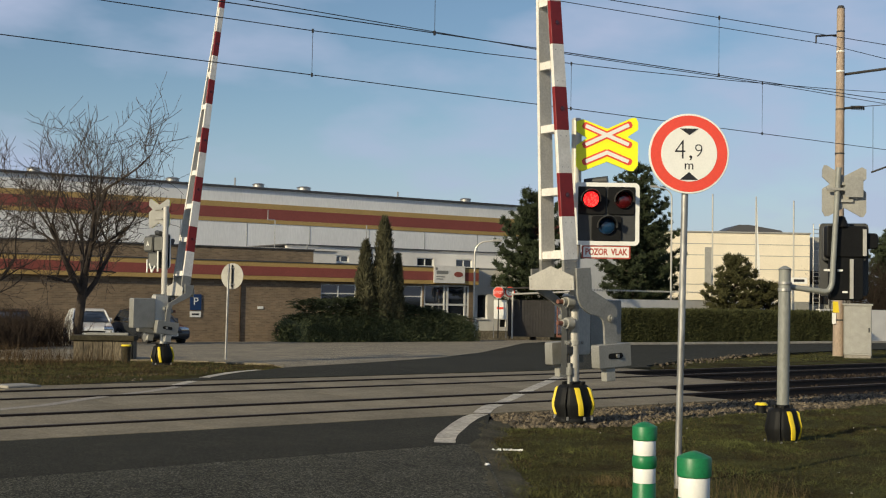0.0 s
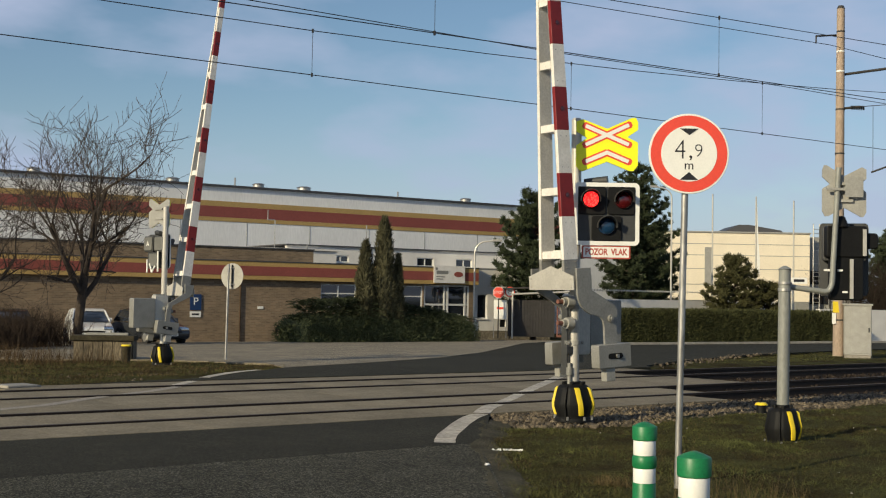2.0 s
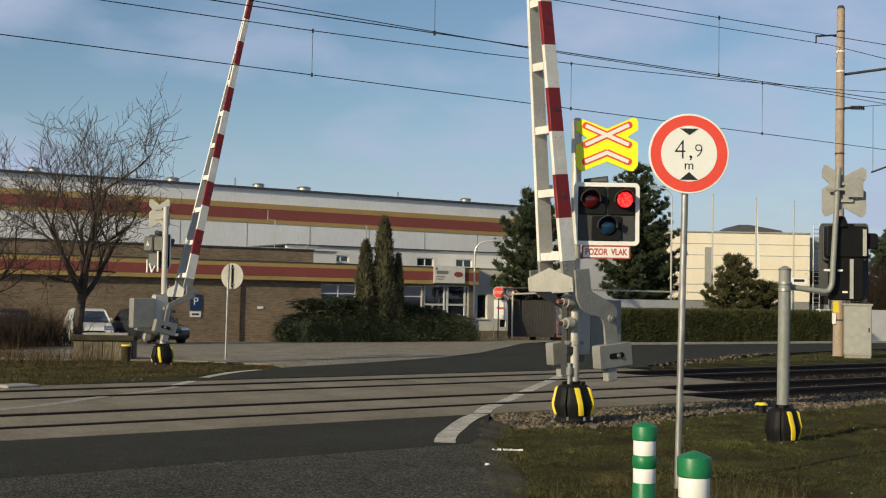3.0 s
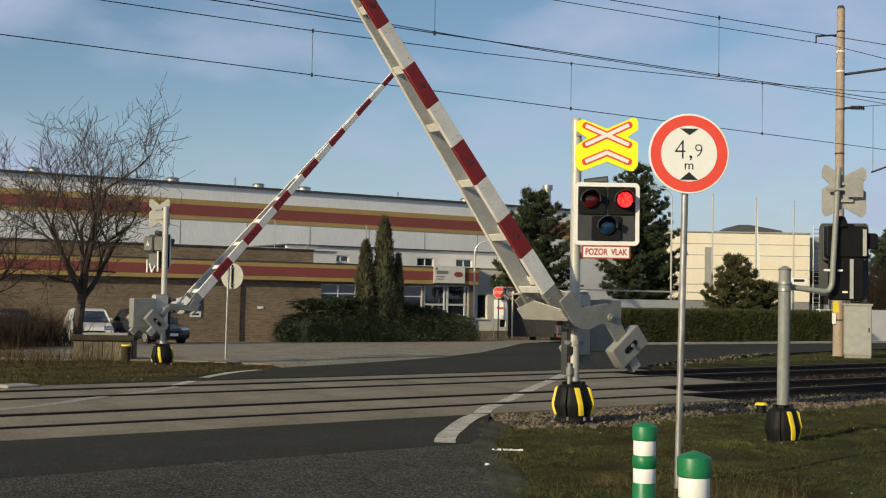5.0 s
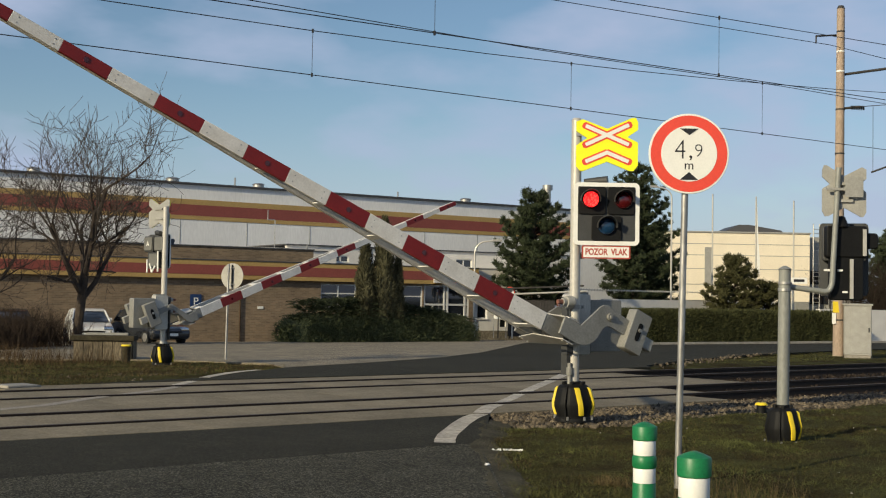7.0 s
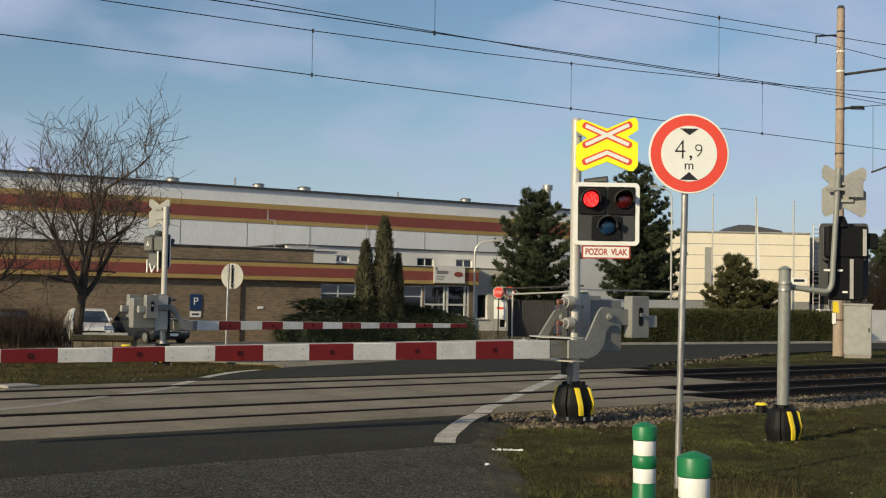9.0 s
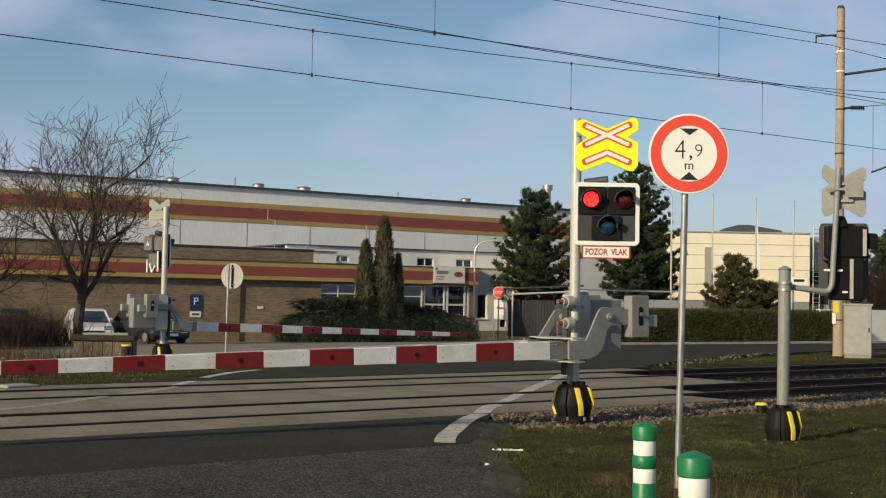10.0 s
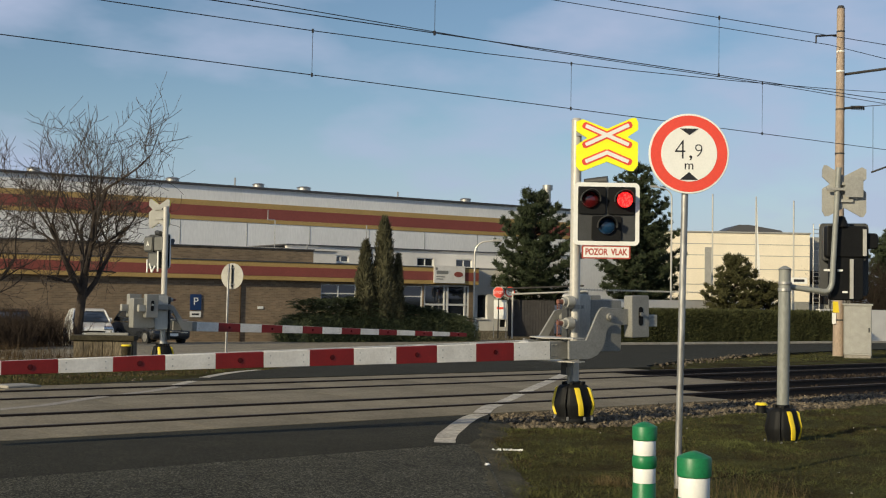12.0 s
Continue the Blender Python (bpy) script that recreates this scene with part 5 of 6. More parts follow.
# ---------------------------------------------------------------- gate, fences, lamps and poles
def gate_area():
    r = pose(42.4, 49.0, -0.4, 0, 0, -YAW)
    t = thing("gate_fence", r, "dark iron gate fence with a rusty panel", "fence")
    bm = BM()
    box(bm, 0.15, 2.6, 0.3, 0.36, 0.1, 2.0)
    part("sheet_panel", bm, M["iron"], t, "dark corrugated sheet panel")
    for i in range(16):
        bm = BM()
        box(bm, 0.2 + i * 0.15, 0.25 + i * 0.15, 0.27, 0.3, 0.1, 2.05)
        part("slat", bm, M["iron"], t)
    bm = BM()
    for x0, x1, z0, z1 in ((2.7, 4.3, 0.1, 0.2), (2.7, 4.3, 1.9, 2.0), (2.7, 2.78, 0.2, 1.9), (4.22, 4.3, 0.2, 1.9)):
        box(bm, x0, x1, 0.28, 0.33, z0, z1)
    g = part("gate_frame", bm, M["rust"], t, "rusty red gate frame")
    for i in range(9):
        bm = BM()
        tube(bm, (2.85 + i * 0.16, 0.3, 0.2), (2.85 + i * 0.16, 0.3, 1.9), 0.018, seg=6)
        part("bar", bm, M["rust"], g)
    c = thing("gate_canopy", r, "long thin metal canopy rail on posts above the gate", "canopy")
    bm = BM()
    box(bm, 0, 4.2, -0.2, 0.9, 2.55, 2.63, pose(0, 0, 0, 0, -3, 0))
    part("roof_sheet", bm, M["iron"], c)
    bm = BM()
    tube(bm, (0.3, -0.2, 2.30), (4.2, -0.2, 2.52), 0.05, seg=8)
    part("beam", bm, M["mast"], c)
    for x in (0.36, 3.4):
        bm = BM()
        tube(bm, (x, -0.2, 0), (x, -0.2, 2.36), 0.045, seg=8)
        part("post", bm, M["mast"], c)
    s = thing("stop_sign", pose(42.1, 49.2, -0.4, 0, 0, -YAW), "red octagonal stop sign on a thin post", "road sign")
    bm = BM()
    tube(bm, (0, 0.03, 0), (0, 0.03, 2.65), 0.03, seg=8)
    part("post", bm, M["iron"], s)
    bm = BM()
    slab(bm, [(0.32 * math.cos(radians(22.5 + 45 * i)), 2.38 + 0.32 * math.sin(radians(22.5 + 45 * i))) for i in range(8)], -0.015, 0.0)
    f = part("sign_face", bm, M["signwhite"], s)
    bm = BM()
    slab(bm, [(0.295 * math.cos(radians(22.5 + 45 * i)), 2.38 + 0.295 * math.sin(radians(22.5 + 45 * i))) for i in range(8)], -0.02, -0.0155)
    part("red_face", bm, M["signred"], f)
    words("lettering", "STOP", 0.21, M["signwhite"], f, pose(0, -0.021, 2.38), 0.002)
    s = thing("speed_sign", pose(42.62, 48.9, -0.4, 0, 0, -YAW), "small round white speed sign with a red rim", "road sign")
    bm = BM()
    tube(bm, (0, 0.03, 0), (0, 0.03, 2.6), 0.03, seg=8)
    part("post", bm, M["iron"], s)
    for rr, y, mt, nm in ((0.27, -0.012, "signred", "rim"), (0.205, -0.017, "signwhite", "face")):
        bm = BM()
        slab(bm, circle(0, 2.42, rr, 28), y - 0.004, y)
        part(nm, bm, M[mt], s)
    words("figures", "25", 0.24, M["ink"], s, pose(0, -0.022, 2.42), 0.001)
    n = thing("notice_board", pose(42.2, 49.6, -0.4, 0, 0, -YAW), "white notice board on a thin frame", "board")
    bm = BM()
    box(bm, -0.05, 0.62, 0, 0.04, 1.0, 2.0)
    part("panel", bm, M["signwhite"], n)
    bm = BM()
    box(bm, 0.1, 0.45, -0.006, -0.002, 1.5, 1.62)
    part("bar", bm, M["signred"], n)
    for x in (-0.05, 0.6):
        bm = BM()
        box(bm, x - 0.02, x + 0.02, 0.04, 0.08, 0, 2.0)
        part("leg", bm, M["galv"], n)
    # wall and barbed wire beyond the gate
    bm = BM()
    box(bm, 0, 14, 0, 0.25, -0.5, 1.75)
    w = tagged(part("boundary_wall", bm, M["render"], None, m=pose(49.0, 48.4, 0, 0, 0, -3)), "pale concrete boundary wall behind the hedge", "wall", kind="structure")
    bm = BM()
    for z in (2.22,):
        tube(bm, (-3, 0.1, z), (9, 0.1, z + 0.02), 0.025, seg=5)
    for i in range(60):
        x = -3 + i * 0.2
        tube(bm, (x, 0.1, 2.17), (x + 0.05, 0.1, 2.29), 0.03, seg=4)
    tagged(part("fence_wire", bm, M["mast"], None, m=pose(49.0, 48.4, 0, 0, 0, -3)), "rolled barbed wire on the boundary wall", "wire", kind="stuff")
    bm = BM()
    box(bm, 0, 30, 0, 0.3, -0.4, 1.4)
    tagged(part("boundary_wall", bm, M["render"], None, m=pose(54.0, 38.0, 0, 0, 0, -10)), "pale concrete wall behind the road", "wall", kind="structure")


def bent_lamp(x, y, z0, h, out, label):
    t = thing("street_lamp", pose(x, y, z0, 0, 0, -YAW), label, "street lamp", "street lamps")
    bm = BM()
    tube(bm, (0, 0, 0), (0, 0, h - 0.6), 0.06, 0.045, seg=10)
    pts = [(out * (1 - math.cos(a)) * 0.62, 0, h - 0.6 + 0.6 * math.sin(a)) for a in [i * math.pi / 12 for i in range(7)]] + [(out, 0, h + 0.05)]
    for a, b in zip(pts, pts[1:]):
        tube(bm, a, b, 0.04, seg=8)
    part("column", bm, M["mast"], t)
    bm = BM()
    slab(bm, [(out - 0.1, h), (out - 0.05, h + 0.12), (out + 0.35, h + 0.1), (out + 0.4, h)], -0.1, 0.1)
    part("lamp_head", bm, M["lightgrey"], t)


gate_area()
bent_lamp(40.02, 48.67, -0.45, 5.0, 1.0, "white bent street lamp in front of the office")
bent_lamp(55.7, 49.5, -0.5, 8.9, -1.2, "tall grey street lamp beside the pine")
for x, y, z in ((72.0, 60.0, 9.62), (74.5, 58.0, 9.46), (76.7, 56.3, 9.22)):
    t = thing("flagpole", pose(x, y, -0.7), "tall thin white flagpole", "flagpole", "flagpoles by the factory")
    bm = BM()
    tube(bm, (0, 0, 0), (0, 0, z + 0.7), 0.075, 0.05, seg=10)
    part("pole", bm, M["mast"], t)
    bm = BM()
    tube(bm, (0, 0, z + 0.7), (0, 0, z + 0.8), 0.07, 0.02, seg=8)
    part("cap", bm, M["galv"], t)
    if x == 74.5:
        bm = BM()
        slab(bm, [(0.05, z + 0.3), (0.16, z - 2.5), (0.30, z - 4.0), (0.26, z - 4.9), (0.08, z - 4.8)], -0.06, 0.02, pose(0, 0, 0, 0, 0, -YAW))
        part("flag", bm, M["signwhite"], t, "limp white and red flag")
t = thing("direction_sign", pose(54.4, 39.6, -0.3, 0, 0, -YAW), "small white direction sign with a dark bar", "road sign")
bm = BM()
tube(bm, (-0.35, 0, 0), (-0.35, 0, 3.3), 0.03, seg=8)
part("post", bm, M["galv"], t)
bm = BM()
box(bm, -0.42, 0.42, -0.06, -0.032, 3.0, 3.32)
part("panel", bm, M["signwhite"], t)
bm = BM()
box(bm, -0.28, 0.28, -0.066, -0.061, 3.09, 3.23)
part("bar", bm, M["ink"], t)


# ---------------------------------------------------------------- cars and the timber box
def car(m, paint, label, plate=True):
    """A parked hatchback, nose towards +x."""
    t = thing("parked_car", m, label, "car", "parked cars")
    bm = BM()
    low = [(-2.0, 0.32), (-2.03, 0.55), (-1.98, 0.85), (-1.6, 0.93), (0.55, 0.95), (1.25, 0.86), (1.9, 0.70), (2.02, 0.55), (2.0, 0.30), (1.75, 0.22), (-1.8, 0.22)]
    slab(bm, low, -0.84, 0.84)
    bevel(bm, 0.09, 3, 30)
    body = part("body", bm, M[paint], t)
    bm = BM()
    prof = [(-1.85, 0.92), (-1.55, 1.36), (-1.0, 1.45), (0.0, 1.44), (0.25, 1.36), (0.98, 0.92)]
    va = [bm.verts.new((x, -0.80 + (z - 0.92) * 0.34, z)) for x, z in prof]
    vb = [bm.verts.new((x, 0.80 - (z - 0.92) * 0.34, z)) for x, z in prof]
    fs = [bm.faces.new(va), bm.faces.new(vb[::-1])] + [bm.faces.new((va[i], vb[i], vb[(i + 1) % 6], va[(i + 1) % 6])) for i in range(6)]
    bmesh.ops.recalc_face_normals(bm, faces=fs)
    bevel(bm, 0.04, 2, 20)
    part("cabin_glass", bm, M["glass"], t, "dark car windows")
    bm = BM()
    slab(bm, [(-1.58, 1.37), (-1.0, 1.475), (0.0, 1.465), (0.27, 1.37), (0.2, 1.36), (0.0, 1.42), (-1.0, 1.43), (-1.5, 1.35)], -0.64, 0.64)
    bevel(bm, 0.015, 1)
    part("roof", bm, M[paint], t)
    for y in (-0.72, 0.72):
        s = 1 if y > 0 else -1
        for a, b in (((0.98, y + 0.06 * s, 0.93), (0.24, y - 0.08 * s, 1.39)), ((-0.45, y + 0.07 * s, 0.93), (-0.42, y - 0.07 * s, 1.43)), ((-1.84, y + 0.06 * s, 0.93), (-1.52, y - 0.08 * s, 1.38))):
            bm = BM()
            tube(bm, a, b, 0.04, seg=6)
            part("pillar", bm, M[paint], t)
        bm = BM()
        slab(bm, rounded(0.62, 0.82, 0.96, 1.10, 0.04, 3), y + 0.1 * s - 0.06, y + 0.1 * s + 0.06)
        part("mirror", bm, M[paint], t)
    for x in (-1.25, 1.28):
        for y in (-0.78, 0.78):
            s = 1 if y > 0 else -1
            bm = BM()
            tube(bm, (x, y - 0.1, 0.31), (x, y + 0.1, 0.31), 0.31, seg=24)
            bevel(bm, 0.03, 2)
            w = part("wheel", bm, M["tyre"], t)
            bm = BM()
            tube(bm, (x, y + 0.09 * s, 0.31), (x, y + 0.115 * s, 0.31), 0.20, 0.17, seg=16)
            part("rim", bm, M["galv"], w)
    for y in (-0.60, 0.60):
        bm = BM()
        slab(bm, [(1.86, 0.62), (1.99, 0.60), (1.985, 0.70), (1.78, 0.77)], y - 0.18, y + 0.18)
        bevel(bm, 0.02, 2)
        part("headlight", bm, M["chrome"], t, "clear headlight")
    bm = BM()
    box(bm, 2.0, 2.025, -0.45, 0.45, 0.50, 0.58)
    part("grille", bm, M["black"], t)
    if plate:
        bm = BM()
        box(bm, 2.02, 2.035, -0.26, 0.26, 0.38, 0.49)
        part("plate", bm, M["signwhite"], t)


car(pose(20.9, 51.4, -0.55, 0, 0, -106), "carwhite", "white car parked beside the brick office")
car(pose(22.9, 49.6, -0.52, 0, 0, -88), "cardark", "dark grey car parked on the forecourt")
car(pose(17.9, 52.4, -0.6, 0, 0, -106), "cardark", "dark car parked behind the bare tree")

tb = thing("timber_box", pose(13.40, 31.80, -0.26, 0, 0, -YAW + 6), "weathered timber cable box with a dark lid", "box")
for i in range(6):
    bm = BM()
    box(bm, -0.74 + i * 0.25, -0.50 + i * 0.25, -0.36, -0.31, 0, 0.58)
    bevel(bm, 0.01, 1)
    part("plank", bm, M["wood"], tb)
for s in (-0.76, 0.74):
    bm = BM()
    box(bm, s, s + 0.05, -0.30, 0.36, 0, 0.58)
    part("side_board", bm, M["wood"], tb)
bm = BM()
box(bm, -0.72, 0.72, 0.31, 0.36, 0, 0.58)
part("rear_board", bm, M["wood"], tb)
bm = BM()
box(bm, -0.84, 0.82, -0.42, 0.42, 0.585, 0.72)
bevel(bm, 0.012, 1)
part("lid", bm, M["lid"], tb, "dark weathered timber lid")
sp = thing("steel_profile", pose(13.40, 31.80, 0.46, 0, 0, -YAW + 4), "grey steel profile lying on the timber box", "steel bar")
bm = BM()
slab(bm, [(-0.55, 0.0), (0.62, 0.0), (0.62, 0.07), (-0.45, 0.07)], -0.06, 0.06)
bevel(bm, 0.01, 1)
part("bar", bm, M["grey"], sp)
bm = BM()
tube(bm, (0.15, 0, 0.07), (0.15, 0, 0.12), 0.03, seg=6)
part("knob", bm, M["grey"], sp)
yp = thing("marker_post", pose(13.35, 30.3, gz(13, 30.3)), "low dark marker post with a yellow cap", "marker")
bm = BM()
tube(bm, (0, 0, 0), (0, 0, 0.42), 0.11, 0.12, seg=14)
part("stub", bm, M["lid"], yp)
bm = BM()
tube(bm, (0, 0, 0.42), (0, 0, 0.46), 0.15, 0.12, seg=16)
part("cap", bm, M["yellow"], yp)


# ---------------------------------------------------------------- plants
class Soup:
    """A bag of triangles and quads, made into one mesh at the end."""

    def __init__(self):
        self.v, self.f = [], []

    def limb(self, a, b, r0, r1, k=5):
        d = (b - a).normalized()
        u = d.orthogonal().normalized()
        w = d.cross(u)
        n = len(self.v)
        for c, r in ((a, r0), (b, r1)):
            for i in range(k):
                q = 2 * math.pi * i / k
                self.v.append(tuple(c + u * (r * math.cos(q)) + w * (r * math.sin(q))))
        for i in range(k):
            j = (i + 1) % k
            self.f.append((n + i, n + j, n + k + j, n + k + i))

    def leaf(self, c, d, side, length, width):
        n = len(self.v)
        self.v += [tuple(c - side * width * 0.5), tuple(c + side * width * 0.5), tuple(c + d * length)]
        self.f.append((n, n + 1, n + 2))

    def object(self, name, material, parent=None, label=""):
        me = bpy.data.meshes.new(name)
        me.from_pydata(self.v, [], self.f)
        me.materials.append(material)
        ob = new(name, me)
        if parent:
            ob.parent = parent
        if label:
            tagged(ob, label)
        return ob


def rand_dir(rnd, up=0.0):
    z = rnd.uniform(-1, 1)
    a = rnd.uniform(0, 2 * math.pi)
    s = math.sqrt(1 - z * z)
    return Vector((s * math.cos(a), s * math.sin(a), z + up)).normalized()


def bare_tree(x, y, z, height, seed, label, spread=0.62, lean=(0.03, 0.0), depth=5):
    t = thing("bare_tree", pose(x, y, z), label, "tree", "bare trees")
    rnd = random.Random(seed)
    wood, twigs = Soup(), Soup()

    def grow(p, d, length, r, level):
        steps = 4 if level < 2 else 3
        q = p
        for i in range(steps):
            d2 = (d + rand_dir(rnd) * (0.10 + 0.035 * level) + Vector((0, 0, 0.10))).normalized()
            nxt = q + d2 * (length / steps)
            ra, rb = r * (1 - 0.45 * i / steps), r * (1 - 0.45 * (i + 1) / steps)
            (wood if level < 3 else twigs).limb(q, nxt, max(ra * 1.1, 0.0095), max(rb * 1.1, 0.008), 7 if level < 2 else 4 if level < 4 else 3)
            q, d = nxt, d2
            if level < depth and (i > 0 or level > 0):
                for _ in range(1 if level < 2 or rnd.random() < 0.5 else 2):
                    if level == 0 and i < 1:
                        continue
                    out = rand_dir(rnd, 0.25)
                    out = (out - d * out.dot(d)).normalized()
                    nd = (d * rnd.uniform(0.5, 0.9) + out * rnd.uniform(0.7, 1.0) * spread * 1.15).normalized()
                    grow(q, nd, length * rnd.uniform(0.55, 0.78), r * rnd.uniform(0.35, 0.55) * (1 - 0.3 * i / steps), level + 1)

    trunk_h = height * 0.32
    base = Vector((0, 0, -0.1))
    fork = Vector((lean[0] * trunk_h, lean[1] * trunk_h, trunk_h))
    r = height * 0.0195
    wood.limb(base, base + Vector((0, 0, 0.35)), r * 1.6, r * 1.1, 9)
    wood.limb(base + Vector((0, 0, 0.35)), fork, r * 1.1, r * 0.92, 9)
    for k in range(5):
        a = k * 2 * math.pi / 5 + rnd.uniform(-0.4, 0.4)
        d = Vector((math.cos(a) * spread, math.sin(a) * spread, rnd.uniform(0.75, 1.2))).normalized()
        grow(fork - Vector((0, 0, rnd.uniform(0, 0.35) * trunk_h)), d, height * rnd.uniform(0.30, 0.38), r * rnd.uniform(0.5, 0.68), 1)
    grow(fork, Vector((lean[0], lean[1], 1)).normalized(), height * 0.38, r * 0.7, 1)
    wood.object("trunk", M["bark"], t, "grey brown trunk and limbs")
    twigs.object("crown", M["bark"], t, "dense leafless twigs")
    return len(wood.f) + len(twigs.f)


def pine(x, y, z, height, radius, seed, label, low=0.08, mt="pine"):
    """Whorls of bent boughs that carry upright needle clumps, with gaps between the layers."""
    t = thing("pine_tree", pose(x, y, z), label, "tree", "pines by the gate")
    rnd = random.Random(seed)
    wood, need = Soup(), Soup()
    wood.limb(Vector((0, 0, -0.2)), Vector((0, 0, height * 0.55)), height * 0.022, height * 0.013, 8)
    wood.limb(Vector((0, 0, height * 0.55)), Vector((0, 0, height * 0.98)), height * 0.013, 0.02, 8)

    def clump(c, d, size):
        up = (d * 0.55 + Vector((0, 0, 0.8))).normalized()
        for _ in range(46):
            nd = (up + rand_dir(rnd) * 0.95).normalized()
            need.leaf(c + rand_dir(rnd) * size * 0.35, nd, nd.cross(rand_dir(rnd)).normalized(), size * rnd.uniform(0.6, 1.15), 0.042)

    h, lift = height * low, 0
    while h < height * 0.96:
        k = h / height
        full = radius * 1.12 * (1 - k) ** 0.62 * min(1, 0.72 + 1.6 * (k - low)) + 0.15
        n = rnd.randint(6, 8) if k < 0.8 else 5
        for j in range(n):
            a = 2 * math.pi * (j + rnd.uniform(-0.3, 0.3)) / n + lift
            reach = full * rnd.uniform(0.72, 1.15) * (1 + 0.3 * noise.noise((math.cos(a) * 1.3 + seed, math.sin(a) * 1.3, k * 3.5)))
            d = Vector((math.cos(a), math.sin(a), rnd.uniform(-0.05, 0.16) + 0.45 * k))
            side = Vector((-math.sin(a), math.cos(a), 0))
            p = Vector((0, 0, h + rnd.uniform(-0.12, 0.12)))
            steps = max(2, int(reach / 0.26))
            for i in range(steps):
                s0, s1 = i / steps, (i + 1) / steps
                bend = Vector((0, 0, 0.22 * reach * s1 * s1))
                q = p + d * (reach / steps) + bend * 0.25
                wood.limb(p, q, 0.045 * (1 - s0) + 0.012, 0.045 * (1 - s1) + 0.012, 4)
                p = q
                if s1 > 0.28 or reach < 0.8:
                    clump(p + rand_dir(rnd) * 0.06, d, rnd.uniform(0.20, 0.32))
                    for g in (-1, 1):
                        if rnd.random() < 0.8:
                            o = side * g * rnd.uniform(0.15, 0.42) * (1.15 - 0.5 * s1) * min(1.2, reach * 0.6)
                            clump(p + o + Vector((0, 0, rnd.uniform(-0.08, 0.12))), d + side * g * 0.5, rnd.uniform(0.17, 0.29))
        lift += 0.7
        h += rnd.uniform(0.30, 0.46)
    clump(Vector((0, 0, height * 0.95)), Vector((0, 0, 1)), 0.3)
    wood.object("trunk", M["bark"], t)
    need.object("crown", M[mt], t, "dark green needle clumps with gaps")


def mound(name, centre, length, depth, profile, n, mt, leaf_len, leaf_w, seed, label, category, turn=0, flat=False):
    """A shrub: leaf sprays over a lumpy core. profile(k) gives the height along its length."""
    t = thing(name, pose(*centre, 0, 0, turn), label, category)
    rnd = random.Random(seed)
    core, lv = Soup(), Soup()
    nu, na = 40, 12

    def skin(k, a):
        h = profile(k)
        b = 1 if flat else 1 + 0.16 * noise.noise((k * 9, a * 2.0, seed))
        e = 0.42 if flat else 0.8
        c, s = math.cos(a), math.sin(a)
        cy = math.copysign(abs(c) ** e, c) * depth / 2 * b
        return Vector(((k - 0.5) * length, cy, abs(s) ** e * h * b))

    for i in range(nu + 1):
        for j in range(na + 1):
            core.v.append(tuple(skin(i / nu, math.pi * j / na) * 0.94))
    for i in range(nu):
        for j in range(na):
            p = i * (na + 1) + j
            core.f.append((p, p + 1, p + na + 2, p + na + 1))
    for e in (0, nu):
        core.f.append(tuple(e * (na + 1) + j for j in range(na + 1)))
    core.object("core", M[mt], t)
    for _ in range(n):
        k, a = rnd.random(), math.acos(rnd.uniform(-1, 1))
        if flat and rnd.random() < 0.6:
            # the upright sides, evenly from foot to top
            a = math.asin(rnd.random() ** 2.38)
            a = a if rnd.random() < 0.5 else math.pi - a
        p = skin(k, a)
        q = skin(min(1, k + 0.01), a + 0.02) - p
        out = Vector((rnd.uniform(-0.3, 0.3) + (k - 0.5) * 0.6, math.cos(a), math.sin(a) * 1.2 + 0.15))
        d = (out.normalized() + rand_dir(rnd) * 0.75).normalized()
        lv.leaf(p * rnd.uniform(0.90, 1.0), d, d.cross(rand_dir(rnd)).normalized(), leaf_len * rnd.uniform(0.5, 1.2), leaf_w)
    for k in (0, 1):
        for _ in range(n // 22):
            a = math.acos(rnd.uniform(-1, 1))
            p = skin(k, a)
            p = Vector((p.x, p.y * rnd.random(), p.z * rnd.random()))
            d = (Vector((1 if k else -1, 0, 0.2)) + rand_dir(rnd) * 0.8).normalized()
            lv.leaf(p, d, d.cross(rand_dir(rnd)).normalized(), leaf_len * rnd.uniform(0.5, 1.2), leaf_w)
    lv.object("leaves", M[mt], t)
    return t


